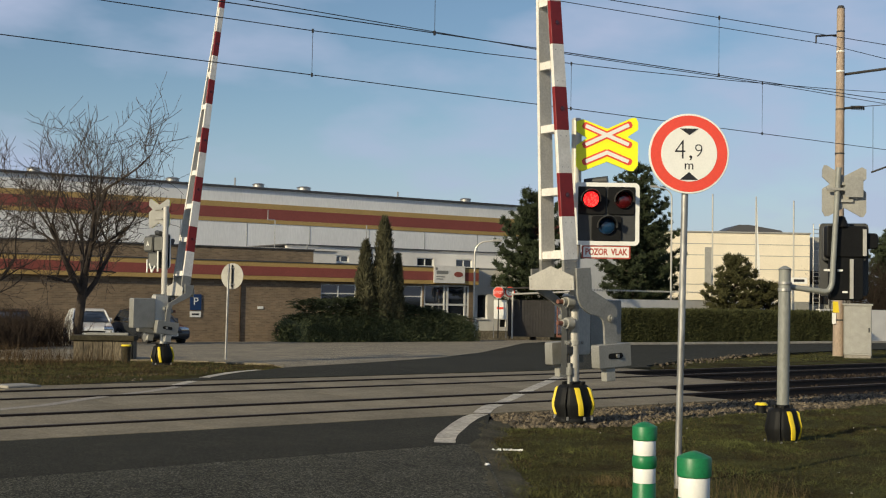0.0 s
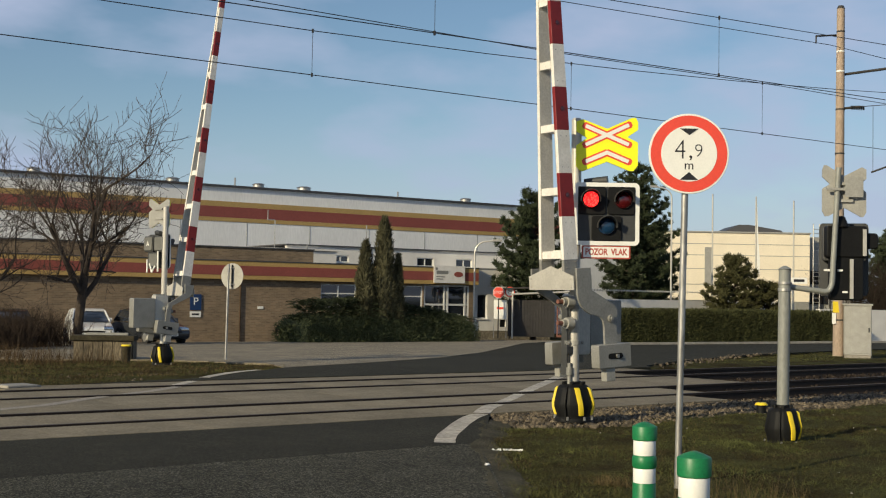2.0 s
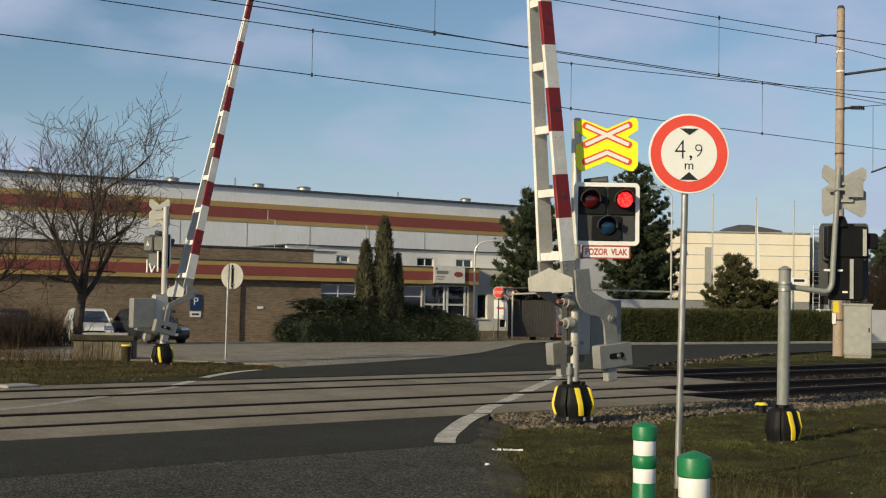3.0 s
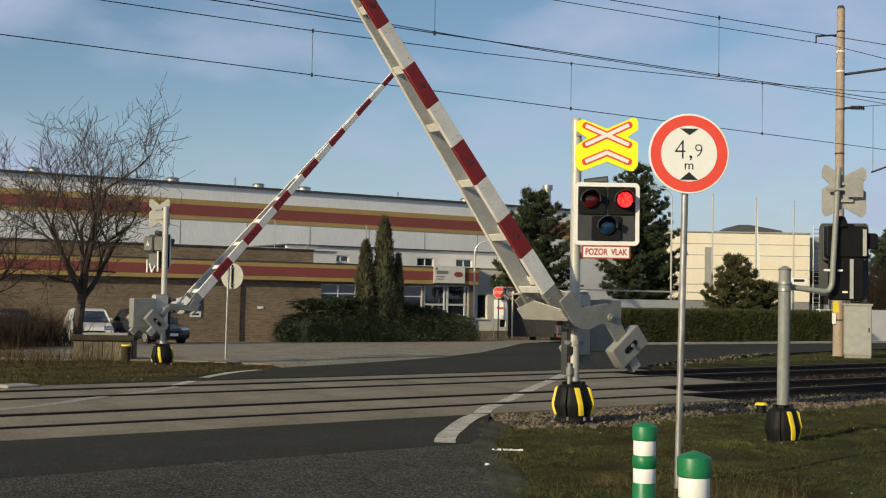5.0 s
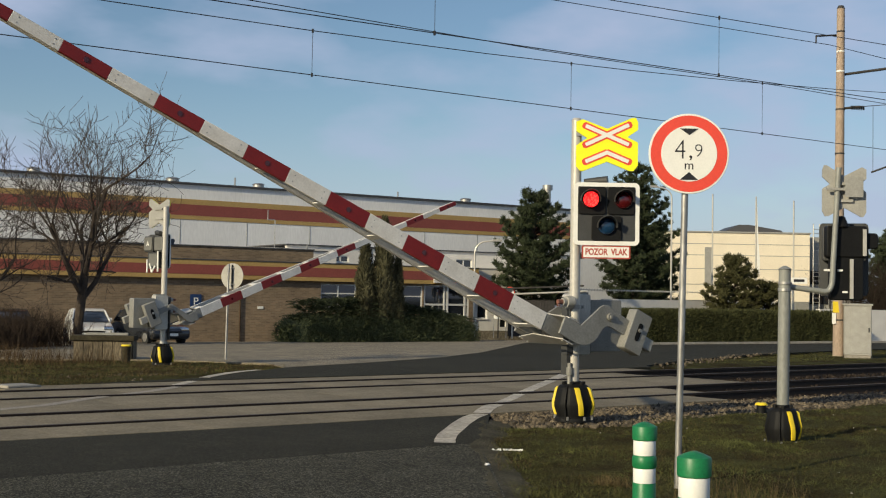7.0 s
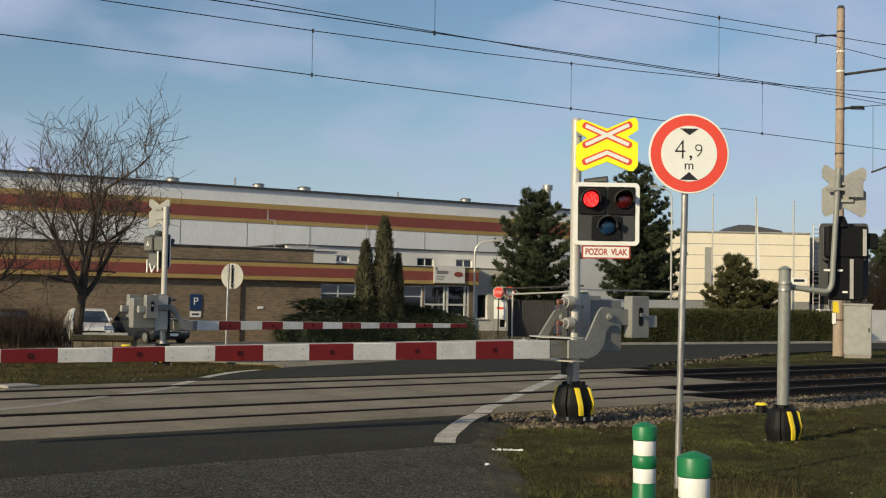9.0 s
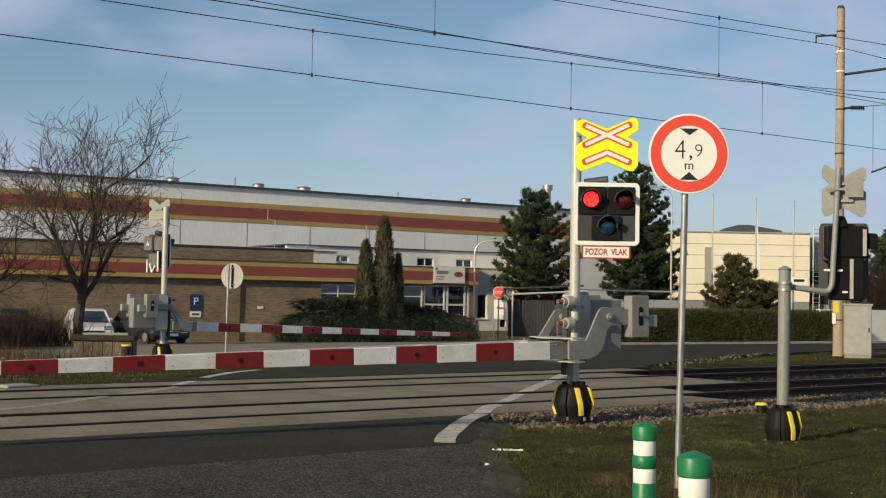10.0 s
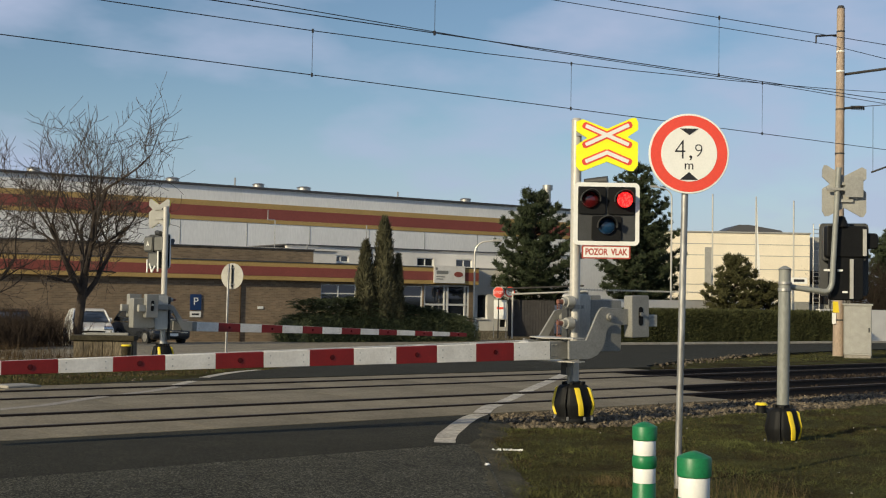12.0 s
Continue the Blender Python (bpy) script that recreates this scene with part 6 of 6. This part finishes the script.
def cypress(x, y, z, height, radius, seed):
    t = thing("cypress", pose(x, y, z), "slender brown green columnar conifer in the juniper bed", "tree", "columnar conifers")
    rnd = random.Random(seed)
    lv, wood = Soup(), Soup()
    wood.limb(Vector((0, 0, -0.1)), Vector((0, 0, height * 0.93)), 0.09, 0.015, 6)

    def rad(k, a):
        return radius * (min(1, 0.45 + 2.2 * k) * (1 - k) ** 0.55) * (0.85 + 0.35 * noise.noise((math.cos(a) * 1.2, math.sin(a) * 1.2, k * 5 + seed)))

    core = Soup()
    for i in range(15):
        for j in range(10):
            a = 2 * math.pi * j / 10
            k = i / 14 * 0.97
            r = rad(k, a) * 0.82
            core.v.append((r * math.cos(a), r * math.sin(a), k * height))
    for i in range(14):
        for j in range(10):
            core.f.append((i * 10 + j, i * 10 + (j + 1) % 10, i * 10 + 10 + (j + 1) % 10, i * 10 + 10 + j))
    for _ in range(int(height * 1100)):
        k, a = rnd.random() ** 1.1, rnd.uniform(0, 2 * math.pi)
        r = rad(k, a) * rnd.uniform(0.82, 1.05)
        d = (Vector((math.cos(a) * 0.5, math.sin(a) * 0.5, 1.1)) + rand_dir(rnd) * 0.5).normalized()
        lv.leaf(Vector((r * math.cos(a), r * math.sin(a), k * height)), d, d.cross(rand_dir(rnd)).normalized(), rnd.uniform(0.10, 0.26), 0.05)
    wood.object("trunk", M["bark"], t)
    core.object("core", M["cypress"], t)
    lv.object("crown", M["cypress"], t)


bare_tree(18.6, 46.9, -0.52, 9.0, 11, "leafless roadside tree with a wide twiggy crown", 0.84, (0.08, -0.02))
bare_tree(14.6, 46.0, -0.5, 6.2, 5, "smaller leafless tree beside the parked cars", 0.75, (-0.02, 0.0), 4)
pine(44.9, 49.6, -0.5, 7.95, 2.5, 21, "dark green pine beside the factory gate", 0.22)
pine(57.9, 54.4, -0.6, 10.9, 2.9, 22, "tall dark green pine behind the gate wall", 0.2)
pine(63.5, 58.5, -0.6, 7.6, 2.3, 23, "dark green pine behind the gate wall")
juniper = mound("juniper_bed", (33.95, 48.4, -0.52), 9.4, 3.4, lambda k: 1.22 * min(1, 0.72 + 5 * k, 0.66 + 4 * (1 - k)) + 0.10 * noise.noise((k * 6, 0, 3)), 26000, "juniper", 0.17, 0.045, 31, "wide spreading dark green juniper bed, clipped along its front", "shrub", -6, True)


def juniper_sprays(parent, count, seed):
    """Flat fans of foliage in layers over the clipped front."""
    rnd = random.Random(seed)
    s = Soup()
    for _ in range(count):
        k = rnd.uniform(0.05, 0.97)
        top = 1.25 + 0.95 * max(0, math.sin(math.pi * min(1, (0.04 + k) ** 0.62))) ** 0.8 + 0.12 * noise.noise((k * 8, 1, 0))
        level = rnd.random() ** 0.8
        z = 0.95 + level * (top - 1.05)
        y = rnd.uniform(-1.5, 1.2) * (1 - 0.75 * level)
        p = Vector(((k - 0.5) * 9.3, y, z))
        a = rnd.gauss(-90, 65)
        d = Vector((math.cos(radians(a)), math.sin(radians(a)), rnd.uniform(0.0, 0.35))).normalized()
        side = d.cross(Vector((0, 0, 1))).normalized()
        length = rnd.uniform(0.5, 1.1)
        for i in range(54):
            f = (i + rnd.random()) / 54
            c = p + d * (length * f) - Vector((0, 0, 0.22 * length * f * f))
            g = 1 if i % 2 else -1
            e = (d + side * g * rnd.uniform(0.2, 0.9) + Vector((0, 0, rnd.uniform(-0.25, 0.2)))).normalized()
            s.leaf(c, e, (side * 0.6 + rand_dir(rnd) * 0.5).normalized(), rnd.uniform(0.10, 0.22) * (1.1 - 0.5 * f), 0.04)
    s.object("spray", M["juniper"], parent)


juniper_sprays(juniper, 1300, 35)
mound("clipped_hedge", (47.6, 38.6, -0.2), 15.2, 1.7, lambda k: 1.5 + 0.04 * noise.noise((k * 14, 0, 1)), 60000, "hedge", 0.12, 0.04, 32, "long clipped dark green hedge behind the kerb", "hedge", -8, True)
pine(56.7, 45.6, -0.3, 4.5, 1.75, 33, "small olive green pine behind the hedge", 0.05, "olive")
pine(58.4, 44.6, -0.3, 3.1, 1.45, 34, "low olive green pine behind the hedge", 0.05, "olive")
cypress(33.64, 47.6, -0.5, 5.85, 0.95, 3)
cypress(32.8, 47.9, -0.5, 4.7, 0.75, 4)
cypress(34.25, 47.3, -0.5, 4.1, 0.42, 5)
def thicket(x, y, z, w, h, n, seed, label):
    """A leafless bush of many thin stems."""
    t = thing("bare_bush", pose(x, y, z), label, "bush", "bare bushes")
    rnd = random.Random(seed)
    s = Soup()
    for _ in range(n):
        p = Vector((rnd.gauss(0, w * 0.25), rnd.gauss(0, w * 0.2), 0))
        d = Vector((rnd.uniform(-0.5, 0.5), rnd.uniform(-0.5, 0.5), 1)).normalized()
        r = 0.012
        for i in range(4):
            q = p + d * h * rnd.uniform(0.16, 0.30)
            s.limb(p, q, r, r * 0.75, 3)
            for _ in range(2):
                e = (d + rand_dir(rnd) * 0.9).normalized()
                s.limb(q, q + e * h * rnd.uniform(0.08, 0.22), r * 0.6, 0.004, 3)
            p, r = q, r * 0.78
            d = (d + rand_dir(rnd) * 0.35).normalized()
    s.object("twigwork", M["twig"], t)


thicket(15.2, 44.5, -0.5, 3.4, 1.5, 420, 71, "dense leafless brown bush beside the parked cars")
thicket(13.6, 42.0, -0.45, 3.0, 1.2, 300, 72, "dense leafless brown bush on the verge")
thicket(16.8, 45.6, -0.5, 2.6, 1.2, 200, 73, "low leafless brown bush below the tree")

pine(88.4, 55.4, -0.7, 8.3, 3.2, 41, "dark green far conifer beyond the tracks", 0.1)
pine(92.5, 56.0, -0.7, 7.2, 3.0, 42, "dark green far conifer beyond the tracks", 0.1)
thicket(71.6, 45.6, -0.6, 6.0, 4.9, 700, 43, "brown leafless thicket behind the boundary wall")


# ---------------------------------------------------------------- grass, weeds and stones
EDGE = [(13.44, 11.35), (12.9, 10.9), (10.745, 9.0), (10.15, 8.5), (7.5, 6.55), (4.4, 4.2), (1.0, 1.6)]


def road_edge(y):
    for (ya, xa), (yb, xb) in zip(EDGE, EDGE[1:]):
        if y >= yb:
            return xa + (xb - xa) * (ya - y) / (ya - yb)
    return 1.0


def shoulder(x):
    """Where the loose stones run out into the grass."""
    return 11.85 - 0.35 * math.exp(-((x - 12.6) / 1.6) ** 2) + 0.22 * noise.noise((x * 1.4, 3, 0)) + 0.12 * noise.noise((x * 4.1, 8, 0))


def blades(name, n, box4, keep, h0, h1, w, mt, seed, label, lean=1.6):
    rnd = random.Random(seed)
    s = Soup()
    made = 0
    while made < n:
        x, y = rnd.uniform(box4[0], box4[1]), rnd.uniform(box4[2], box4[3])
        made += 1
        if not keep(x, y, rnd):
            continue
        z = gtop(x, y) - 0.006
        a = rnd.uniform(0, 6.28)
        d = Vector((rnd.uniform(-1, 1) * lean, rnd.uniform(-1, 1) * lean, 1)).normalized()
        s.leaf(Vector((x, y, z)), d, Vector((math.cos(a), math.sin(a), 0)), rnd.uniform(h0, h1), w)
    ob = s.object(name, M[mt])
    return tagged(ob, label, "grass", kind="stuff")


def tuft(x, y, f, c):
    return noise.noise((x * f, y * f, c))


blades("lawn_grass", 330000, (4, 22, 3.5, 12.15), lambda x, y, r: y < shoulder(x) + 0.25 * r.random() - 0.1 and x > road_edge(y) + 0.04 + 0.15 * r.random() and x < y * 2.6 + 1 and tuft(x, y, 0.9, 2) > r.uniform(-0.75, 0.35), 0.018, 0.072, 0.0075, "blade", 51, "short patchy green winter grass", 2.0)
blades("dry_grass", 45000, (4, 22, 3.5, 12.15), lambda x, y, r: y < shoulder(x) + 0.1 and x > road_edge(y) + 0.02 and x < y * 2.6 + 1 and tuft(x, y, 1.1, 7) > r.uniform(-0.1, 0.7), 0.02, 0.06, 0.008, "straw", 52, "dry straw coloured grass tufts")
blades("dead_grass", 90000, (4, 22, 3.5, 12.0), lambda x, y, r: y < shoulder(x) and x > road_edge(y) + 0.02 and x < y * 2.6 + 1 and tuft(x, y, 0.75, 12) + 0.45 * math.exp(-((x - road_edge(y)) / 1.3) ** 2) > r.uniform(0.0, 0.75), 0.02, 0.055, 0.007, "dead", 59, "dead brown grass in patches along the road")
blades("verge_grass", 40000, (3, 15.5, 21.35, 31), lambda x, y, r: y > 21.4 + max(0, (x - 9.2) * 0.62) and x - 15.2 < (27 - y) * 0.2 and tuft(x, y, 0.6, 4) > r.uniform(-0.8, 0.3), 0.03, 0.09, 0.011, "blade", 53, "low green verge grass")
blades("verge_dry_grass", 22000, (3, 15.5, 21.5, 34), lambda x, y, r: y > 21.6 + max(0, (x - 9.2) * 0.62) and x - 15.2 < (27 - y) * 0.2 and tuft(x, y, 0.7, 9) > r.uniform(-0.3, 0.6), 0.04, 0.13, 0.010, "straw", 54, "dry brown verge grass")
blades("verge_dead_grass", 45000, (3, 15.5, 21.4, 33), lambda x, y, r: y > 21.5 + max(0, (x - 9.2) * 0.62) and x - 15.2 < (27 - y) * 0.2 and tuft(x, y, 0.55, 15) > r.uniform(-0.55, 0.35), 0.03, 0.10, 0.011, "dead", 67, "dead brown grass and leaf litter on the verge")
blades("dry_weeds", 4500, (6.5, 13.0, 29, 38), lambda x, y, r: x < 13.6 - (y - 30) * 0.12 and tuft(x, y, 0.5, 1) > -0.25, 0.2, 0.6, 0.012, "dead", 55, "tall dry brown weeds", 0.5)
blades("post_weeds", 1400, (6.9, 8.1, 5.0, 6.9), lambda x, y, r: (x - 7.6) ** 2 + (y - 6.1) ** 2 < 0.35 * r.random(), 0.12, 0.42, 0.006, "straw", 56, "dry stalks beside the sign post", 0.5)
blades("straw_tuft", 900, (7.85, 8.35, 7.63, 8.13), lambda x, y, r: (x - 8.10) ** 2 + (y - 7.88) ** 2 < 0.05 * r.random(), 0.06, 0.17, 0.006, "straw", 60, "pale dry grass tuft in the lawn", 0.9)
blades("far_strip_grass", 22000, (25, 50, 21.9, 28.4), lambda x, y, r: y < 22.2 + (x - 25) * 0.42 and y > 21.9 and tuft(x, y, 0.5, 6) > r.uniform(-0.6, 0.3), 0.02, 0.07, 0.02, "blade", 57, "rough dry grass strip between road and tracks")
stones("track_edge_stones", 16000, (10.6, 26, 11.0, 13.44), lambda x, y: (bed_z(x, y) if y > shoulder(x) else -0.3) if x > 10.75 + (y - 12.3) * 0.45 else -0.3, 0.058, 61, M["ballast"], "loose brown grey ballast stones along the deck")
stones("track_bed_stones", 9000, (16.2, 46, 13.5, 21.6), bed_z, 0.045, 62, M["ballast_dark"], "loose ballast stones between the rails")
def far_edge(x):
    return 21.3 + 0.62 * (x - 23.2) if x < 25.2 else 22.55 + 0.46 * (x - 25.2)


stones("road_shoulder_stones", 1500, (23, 36, 21.2, 28), lambda x, y: gz(x, y) + 0.03 if abs(y - far_edge(x) + 0.35) < 0.3 + 0.6 * abs(tuft(x, y, 1.1, 5)) else -1.2, 0.04, 66, M["ballast"], "loose stones along the edge of the road")
stones("verge_stones", 90, (9.0, 13.2, 21.3, 24.4), lambda x, y: gz(x, y) if y > 21.5 + max(0, (x - 9.2) * 0.62) else -1, 0.035, 63, M["ballast"], "scattered stones on the verge")
stones("lawn_stones", 26, (9.5, 20, 5, 11.9), gtop, 0.025, 64, M["kerb"], "small pale stones in the grass")

stones("road_edge_grit", 6000, (4, 11.2, 4.4, 12.9), lambda x, y: gtop(x, y) + 0.012 if -0.10 < x - road_edge(y) < 0.40 else -0.4, 0.009, 65, M["dirt"], "fine grit along the road edge")
rnd_edge = random.Random(8)
ys_edge = [4.4 + i * (12.75 - 4.4) / 89 for i in range(90)]
inner_edge = [(road_edge(y) - 0.02 - 0.20 * abs(noise.noise((y * 0.9, 5, 0))) - 0.13 * abs(noise.noise((y * 3.3, 9, 0))) - rnd_edge.uniform(0, 0.05), y) for y in ys_edge]
outer_edge = [(road_edge(y) + 0.30 + 0.16 * noise.noise((y * 1.3, 2, 0)) + rnd_edge.uniform(-0.07, 0.07), y - 0.1) for y in reversed(ys_edge)]
dirt = sheet("road_edge_dirt", inner_edge + outer_edge, 0.0385, M["dirt"], "gritty brown dirt along the road edge", "ground", 0.03)
for v in dirt.data.vertices:
    # it runs out into the grass
    if v.co.x > road_edge(v.co.y) + 0.06:
        v.co.z -= 0.036
blades("edge_grass", 60000, (4, 11.4, 4.4, 12.1), lambda x, y, r: -0.05 < x - road_edge(y) < 0.6 and r.random() < (x - road_edge(y)) * 1.6 + 0.9 * tuft(x, y, 1.3, 14) - 0.1, 0.02, 0.055, 0.010, "blade", 58, "short grass creeping over the road edge")

# ---------------------------------------------------------------- road paint
def stripe(name, pts, z, width, material, label):
    bm = BM()
    left, right = [], []
    for i, (x, y) in enumerate(pts):
        a, b = Vector(pts[max(0, i - 1)]), Vector(pts[min(len(pts) - 1, i + 1)])
        d = (b - a).normalized()
        n = Vector((-d.y, d.x)) * width / 2
        zz = z if z is not None else gz(x, y) + (0.054 if y > 15 else 0.040)
        left.append(bm.verts.new((x + n.x, y + n.y, zz)))
        right.append(bm.verts.new((x - n.x, y - n.y, zz)))
    for i in range(len(pts) - 1):
        bm.faces.new((left[i], right[i], right[i + 1], left[i + 1]))
    bmesh.ops.recalc_face_normals(bm, faces=bm.faces[:])
    if bm.faces[:][0].normal.z < 0:
        bmesh.ops.reverse_faces(bm, faces=bm.faces[:])
    return tagged(part(name, bm, material, smooth=False), label, "road marking", kind="structure")


def crack(pts, width, seed):
    rnd = random.Random(seed)
    out = []
    for a, b in zip(pts, pts[1:]):
        for i in range(7):
            q = Vector(a).lerp(Vector(b), i / 7)
            out.append((q.x + rnd.uniform(-0.06, 0.06), q.y + rnd.uniform(-0.08, 0.08)))
    stripe("crack", out, None, width, M["crack"], "dark irregular crack in the asphalt")


stripe("seam", [(-5, 10.742), (0, 10.738), (5, 10.745), (8.9, 10.74)], None, 0.014, M["crack"], "dark joint between two asphalt layers")
crack([(3.0, 9.9), (4.4, 9.7), (5.2, 9.95), (6.0, 9.7)], 0.010, 1)
crack([(6.6, 10.4), (7.1, 11.0), (7.7, 11.2)], 0.009, 2)
crack([(4.6, 8.9), (5.2, 9.3), (5.5, 9.7)], 0.008, 3)
crack([(2.2, 8.9), (3.2, 9.1), (4.0, 9.5)], 0.012, 4)
stripe("edge_line", [(8.60, 10.93), (8.78, 11.16), (9.15, 11.58), (9.58, 12.0), (10.15, 12.56), (10.71, 13.07), (11.2, 13.44)], -0.022, 0.24, M["paint"], "worn white edge line")
stripe("edge_line", [(11.25, 13.48), (11.62, 13.85), (12.02, 14.22), (12.42, 14.51)], -0.0165, 0.24, M["paint"], "worn white edge line on the deck")
stripe("edge_line", [(12.68, 14.72), (13.58, 15.45), (14.15, 15.95)], -0.0165, 0.2, M["paint"], "faded edge line on the deck")
stripe("edge_line", [(14.45, 16.18), (15.22, 16.82), (16.3, 17.7), (17.15, 18.38)], -0.0165, 0.22, M["paint"], "worn white edge line on the deck")
stripe("edge_line", [(17.4, 18.6), (18.2, 19.25), (18.9, 19.84)], -0.0165, 0.22, M["paint"], "worn white edge line on the deck")
stripe("edge_line", [(19.15, 20.06), (19.8, 20.6), (20.35, 21.05)], -0.0165, 0.22, M["paint_old"], "faded edge line on the deck")
stripe("edge_line", [(5.2, 16.75), (6.45, 17.34), (7.46, 18.18), (7.8, 18.4)], -0.0165, 0.2, M["paint_old"], "faded edge line on the deck")
stripe("edge_line", [(8.1, 18.6), (8.92, 19.15), (9.7, 19.85)], -0.0165, 0.2, M["paint_old"], "faded edge line on the deck")
stripe("edge_line", [(9.75, 20.07), (10.2, 20.6), (10.6, 21.05)], -0.0165, 0.2, M["paint"], "worn white edge line")
stripe("edge_line", [(10.6, 21.1), (11.2, 21.75), (11.75, 22.3), (12.3, 22.82), (12.9, 23.3), (13.5, 23.7)], None, 0.2, M["paint"], "worn white edge line")

# ---------------------------------------------------------------- deck slabs and kerbs
deck = tagged(new("crossing_deck"), "pale concrete slab deck between the rails", "deck", kind="structure")


def slab_row(y0, y1, x0, x1, length):
    bm = BM()
    box(bm, 0.002, length - 0.002, y0, y1, -0.22, -0.020)
    bevel(bm, 0.004, 1)
    me = mesh_of("slab", bm, M["concrete"])
    x = x0
    rnd = random.Random(int(y0 * 10))
    while x < x1:
        ob = new("slab", me)
        ob.parent = deck
        ob.matrix_basis = pose(x, 0, rnd.uniform(-0.002, 0.0))
        x += length


slab_row(13.46, 14.52, -10, 16.6, 1.9)
slab_row(14.70, 15.96, -10, 16.4, 1.2)
slab_row(16.16, 18.39, -9.7, 19.0, 1.9)
slab_row(18.59, 19.85, 2.4, 19.6, 1.2)
slab_row(20.05, 21.06, 6.9, 21.2, 1.9)
for y0, y1 in ((14.52, 14.70), (15.96, 16.16), (18.39, 18.59), (19.85, 20.05)):
    bm = BM()
    box(bm, -10, 17.0, y0, y1, -0.3, -0.042)
    part("flangeway_fill", bm, M["rust_dirt"], deck, "rust brown dirt beside the rail")
bm = BM()
box(bm, -20, 16.0, 13.5, 21.0, -0.42, -0.215)
part("bedding", bm, M["darkgrey"], deck, "dark bedding under the slabs")

kerbs = tagged(new("kerb_line"), "pale concrete kerb stones along the hedge", "kerb", kind="structure")
bm = BM()
box(bm, 0.008, 0.99, -0.08, 0.08, -0.15, 0.13)
bevel(bm, 0.015, 1)
kerb_mesh = mesh_of("kerb_stone", bm, M["kerb"])
for i in range(34):
    x = 38.6 + i * 0.99
    y = 38.05 - 0.14 * (x - 38.6)
    ob = new("kerb_stone", kerb_mesh)
    ob.parent = kerbs
    ob.matrix_basis = pose(x, y, gz(x, y) + 0.02, 0, 0, -8)
bm = BM()
slab(bm, [(0, 0), (0.55, 0), (0.62, -0.02), (0.62, -0.12), (0, -0.12)], -0.25, 0.25)
bevel(bm, 0.015, 1)
tagged(part("kerb_block", bm, M["kerb"], None, m=pose(7.0, 20.9, 0.02, 0, 0, 10)), "pale concrete end block beside the deck", "block")

# crumpled paper in the grass beside the road
def litter(x, y, length, width, turn, seed):
    rnd = random.Random(seed)
    bm = BM()
    rows = []
    for i in range(6):
        rows.append([bm.verts.new((length * (i / 5 - 0.5), width * (j / 3 - 0.5) * rnd.uniform(0.6, 1.2), 0.028 + rnd.uniform(-0.012, 0.014))) for j in range(4)])
    for a, b in zip(rows, rows[1:]):
        for j in range(3):
            bm.faces.new((a[j], b[j], b[j + 1], a[j + 1]))
    ex = bmesh.ops.extrude_face_region(bm, geom=bm.faces[:])
    for v in [g for g in ex["geom"] if isinstance(g, bmesh.types.BMVert)]:
        v.co.z -= 0.02
    bmesh.ops.recalc_face_normals(bm, faces=bm.faces[:])
    tagged(part("paper_litter", bm, M["signwhite"], None, m=pose(x, y, gtop(x, y) - 0.006, 0, 0, turn)), "crumpled pale scrap of paper lying in the grass", "litter", "scraps of paper")


litter(8.93, 10.16, 0.21, 0.035, -30, 1)
litter(8.73, 10.20, 0.09, 0.05, -20, 2)
litter(7.80, 9.25, 0.07, 0.03, 25, 3)


# ---------------------------------------------------------------- what moves
def motions():
    def swing(arm, x, z, rows):
        walk(arm, [(t, pose(x, 0, z, 0, a, 0)) for t, a in rows])

    swing(near_arm, 0.153, 1.386, [(0.0, 86.23), (2.65, 86.23), (2.8, 85.75), (3.0, 84.11), (3.2, 81.39), (4.0, 67.71), (4.8, 54.7), (5.5, 44.72), (6.0, 37.94), (6.5, 31.19), (7.2, 21.69), (8.0, 11.38), (8.8, 1.81), (9.0, -0.19), (9.2, -1.12), (9.6, -1.08), (12.0, -1.08)])
    swing(far_arm, 0.05, 1.41, [(0.0, 82.7), (2.4, 82.7), (2.65, 81.4), (3.2, 74.0), (4.0, 61.2), (4.8, 49.4), (5.5, 40.3), (6.0, 33.8), (6.5, 27.5), (7.2, 19.1), (8.0, 9.9), (8.8, 1.5), (9.2, -1.05), (9.6, -1.6), (12.0, -1.6)])
    # the red light changes sides: right from 0.43 s on, every 1.134 s, for 0.39 s
    left, right = pose(-0.225, -0.155, 0.185), pose(0.225, -0.155, 0.185)
    hide = pose(0, 0.12, 0)
    rows, t = [(0.0, left)], 0.43
    while t < 12.0:
        for a, b, at in ((left, right, t), (right, left, t + 0.39)):
            if at + 0.05 < 12.0:
                # it changes over inside the case
                k = round(at * 30)
                rows += [((k - 2) / 30, a), ((k - 1) / 30, hide @ a), (k / 30, hide @ b), ((k + 1) / 30, b)]
        t += 1.134
    rows.append((12.0, rows[-1][1]))
    walk(glow, rows)


motions()
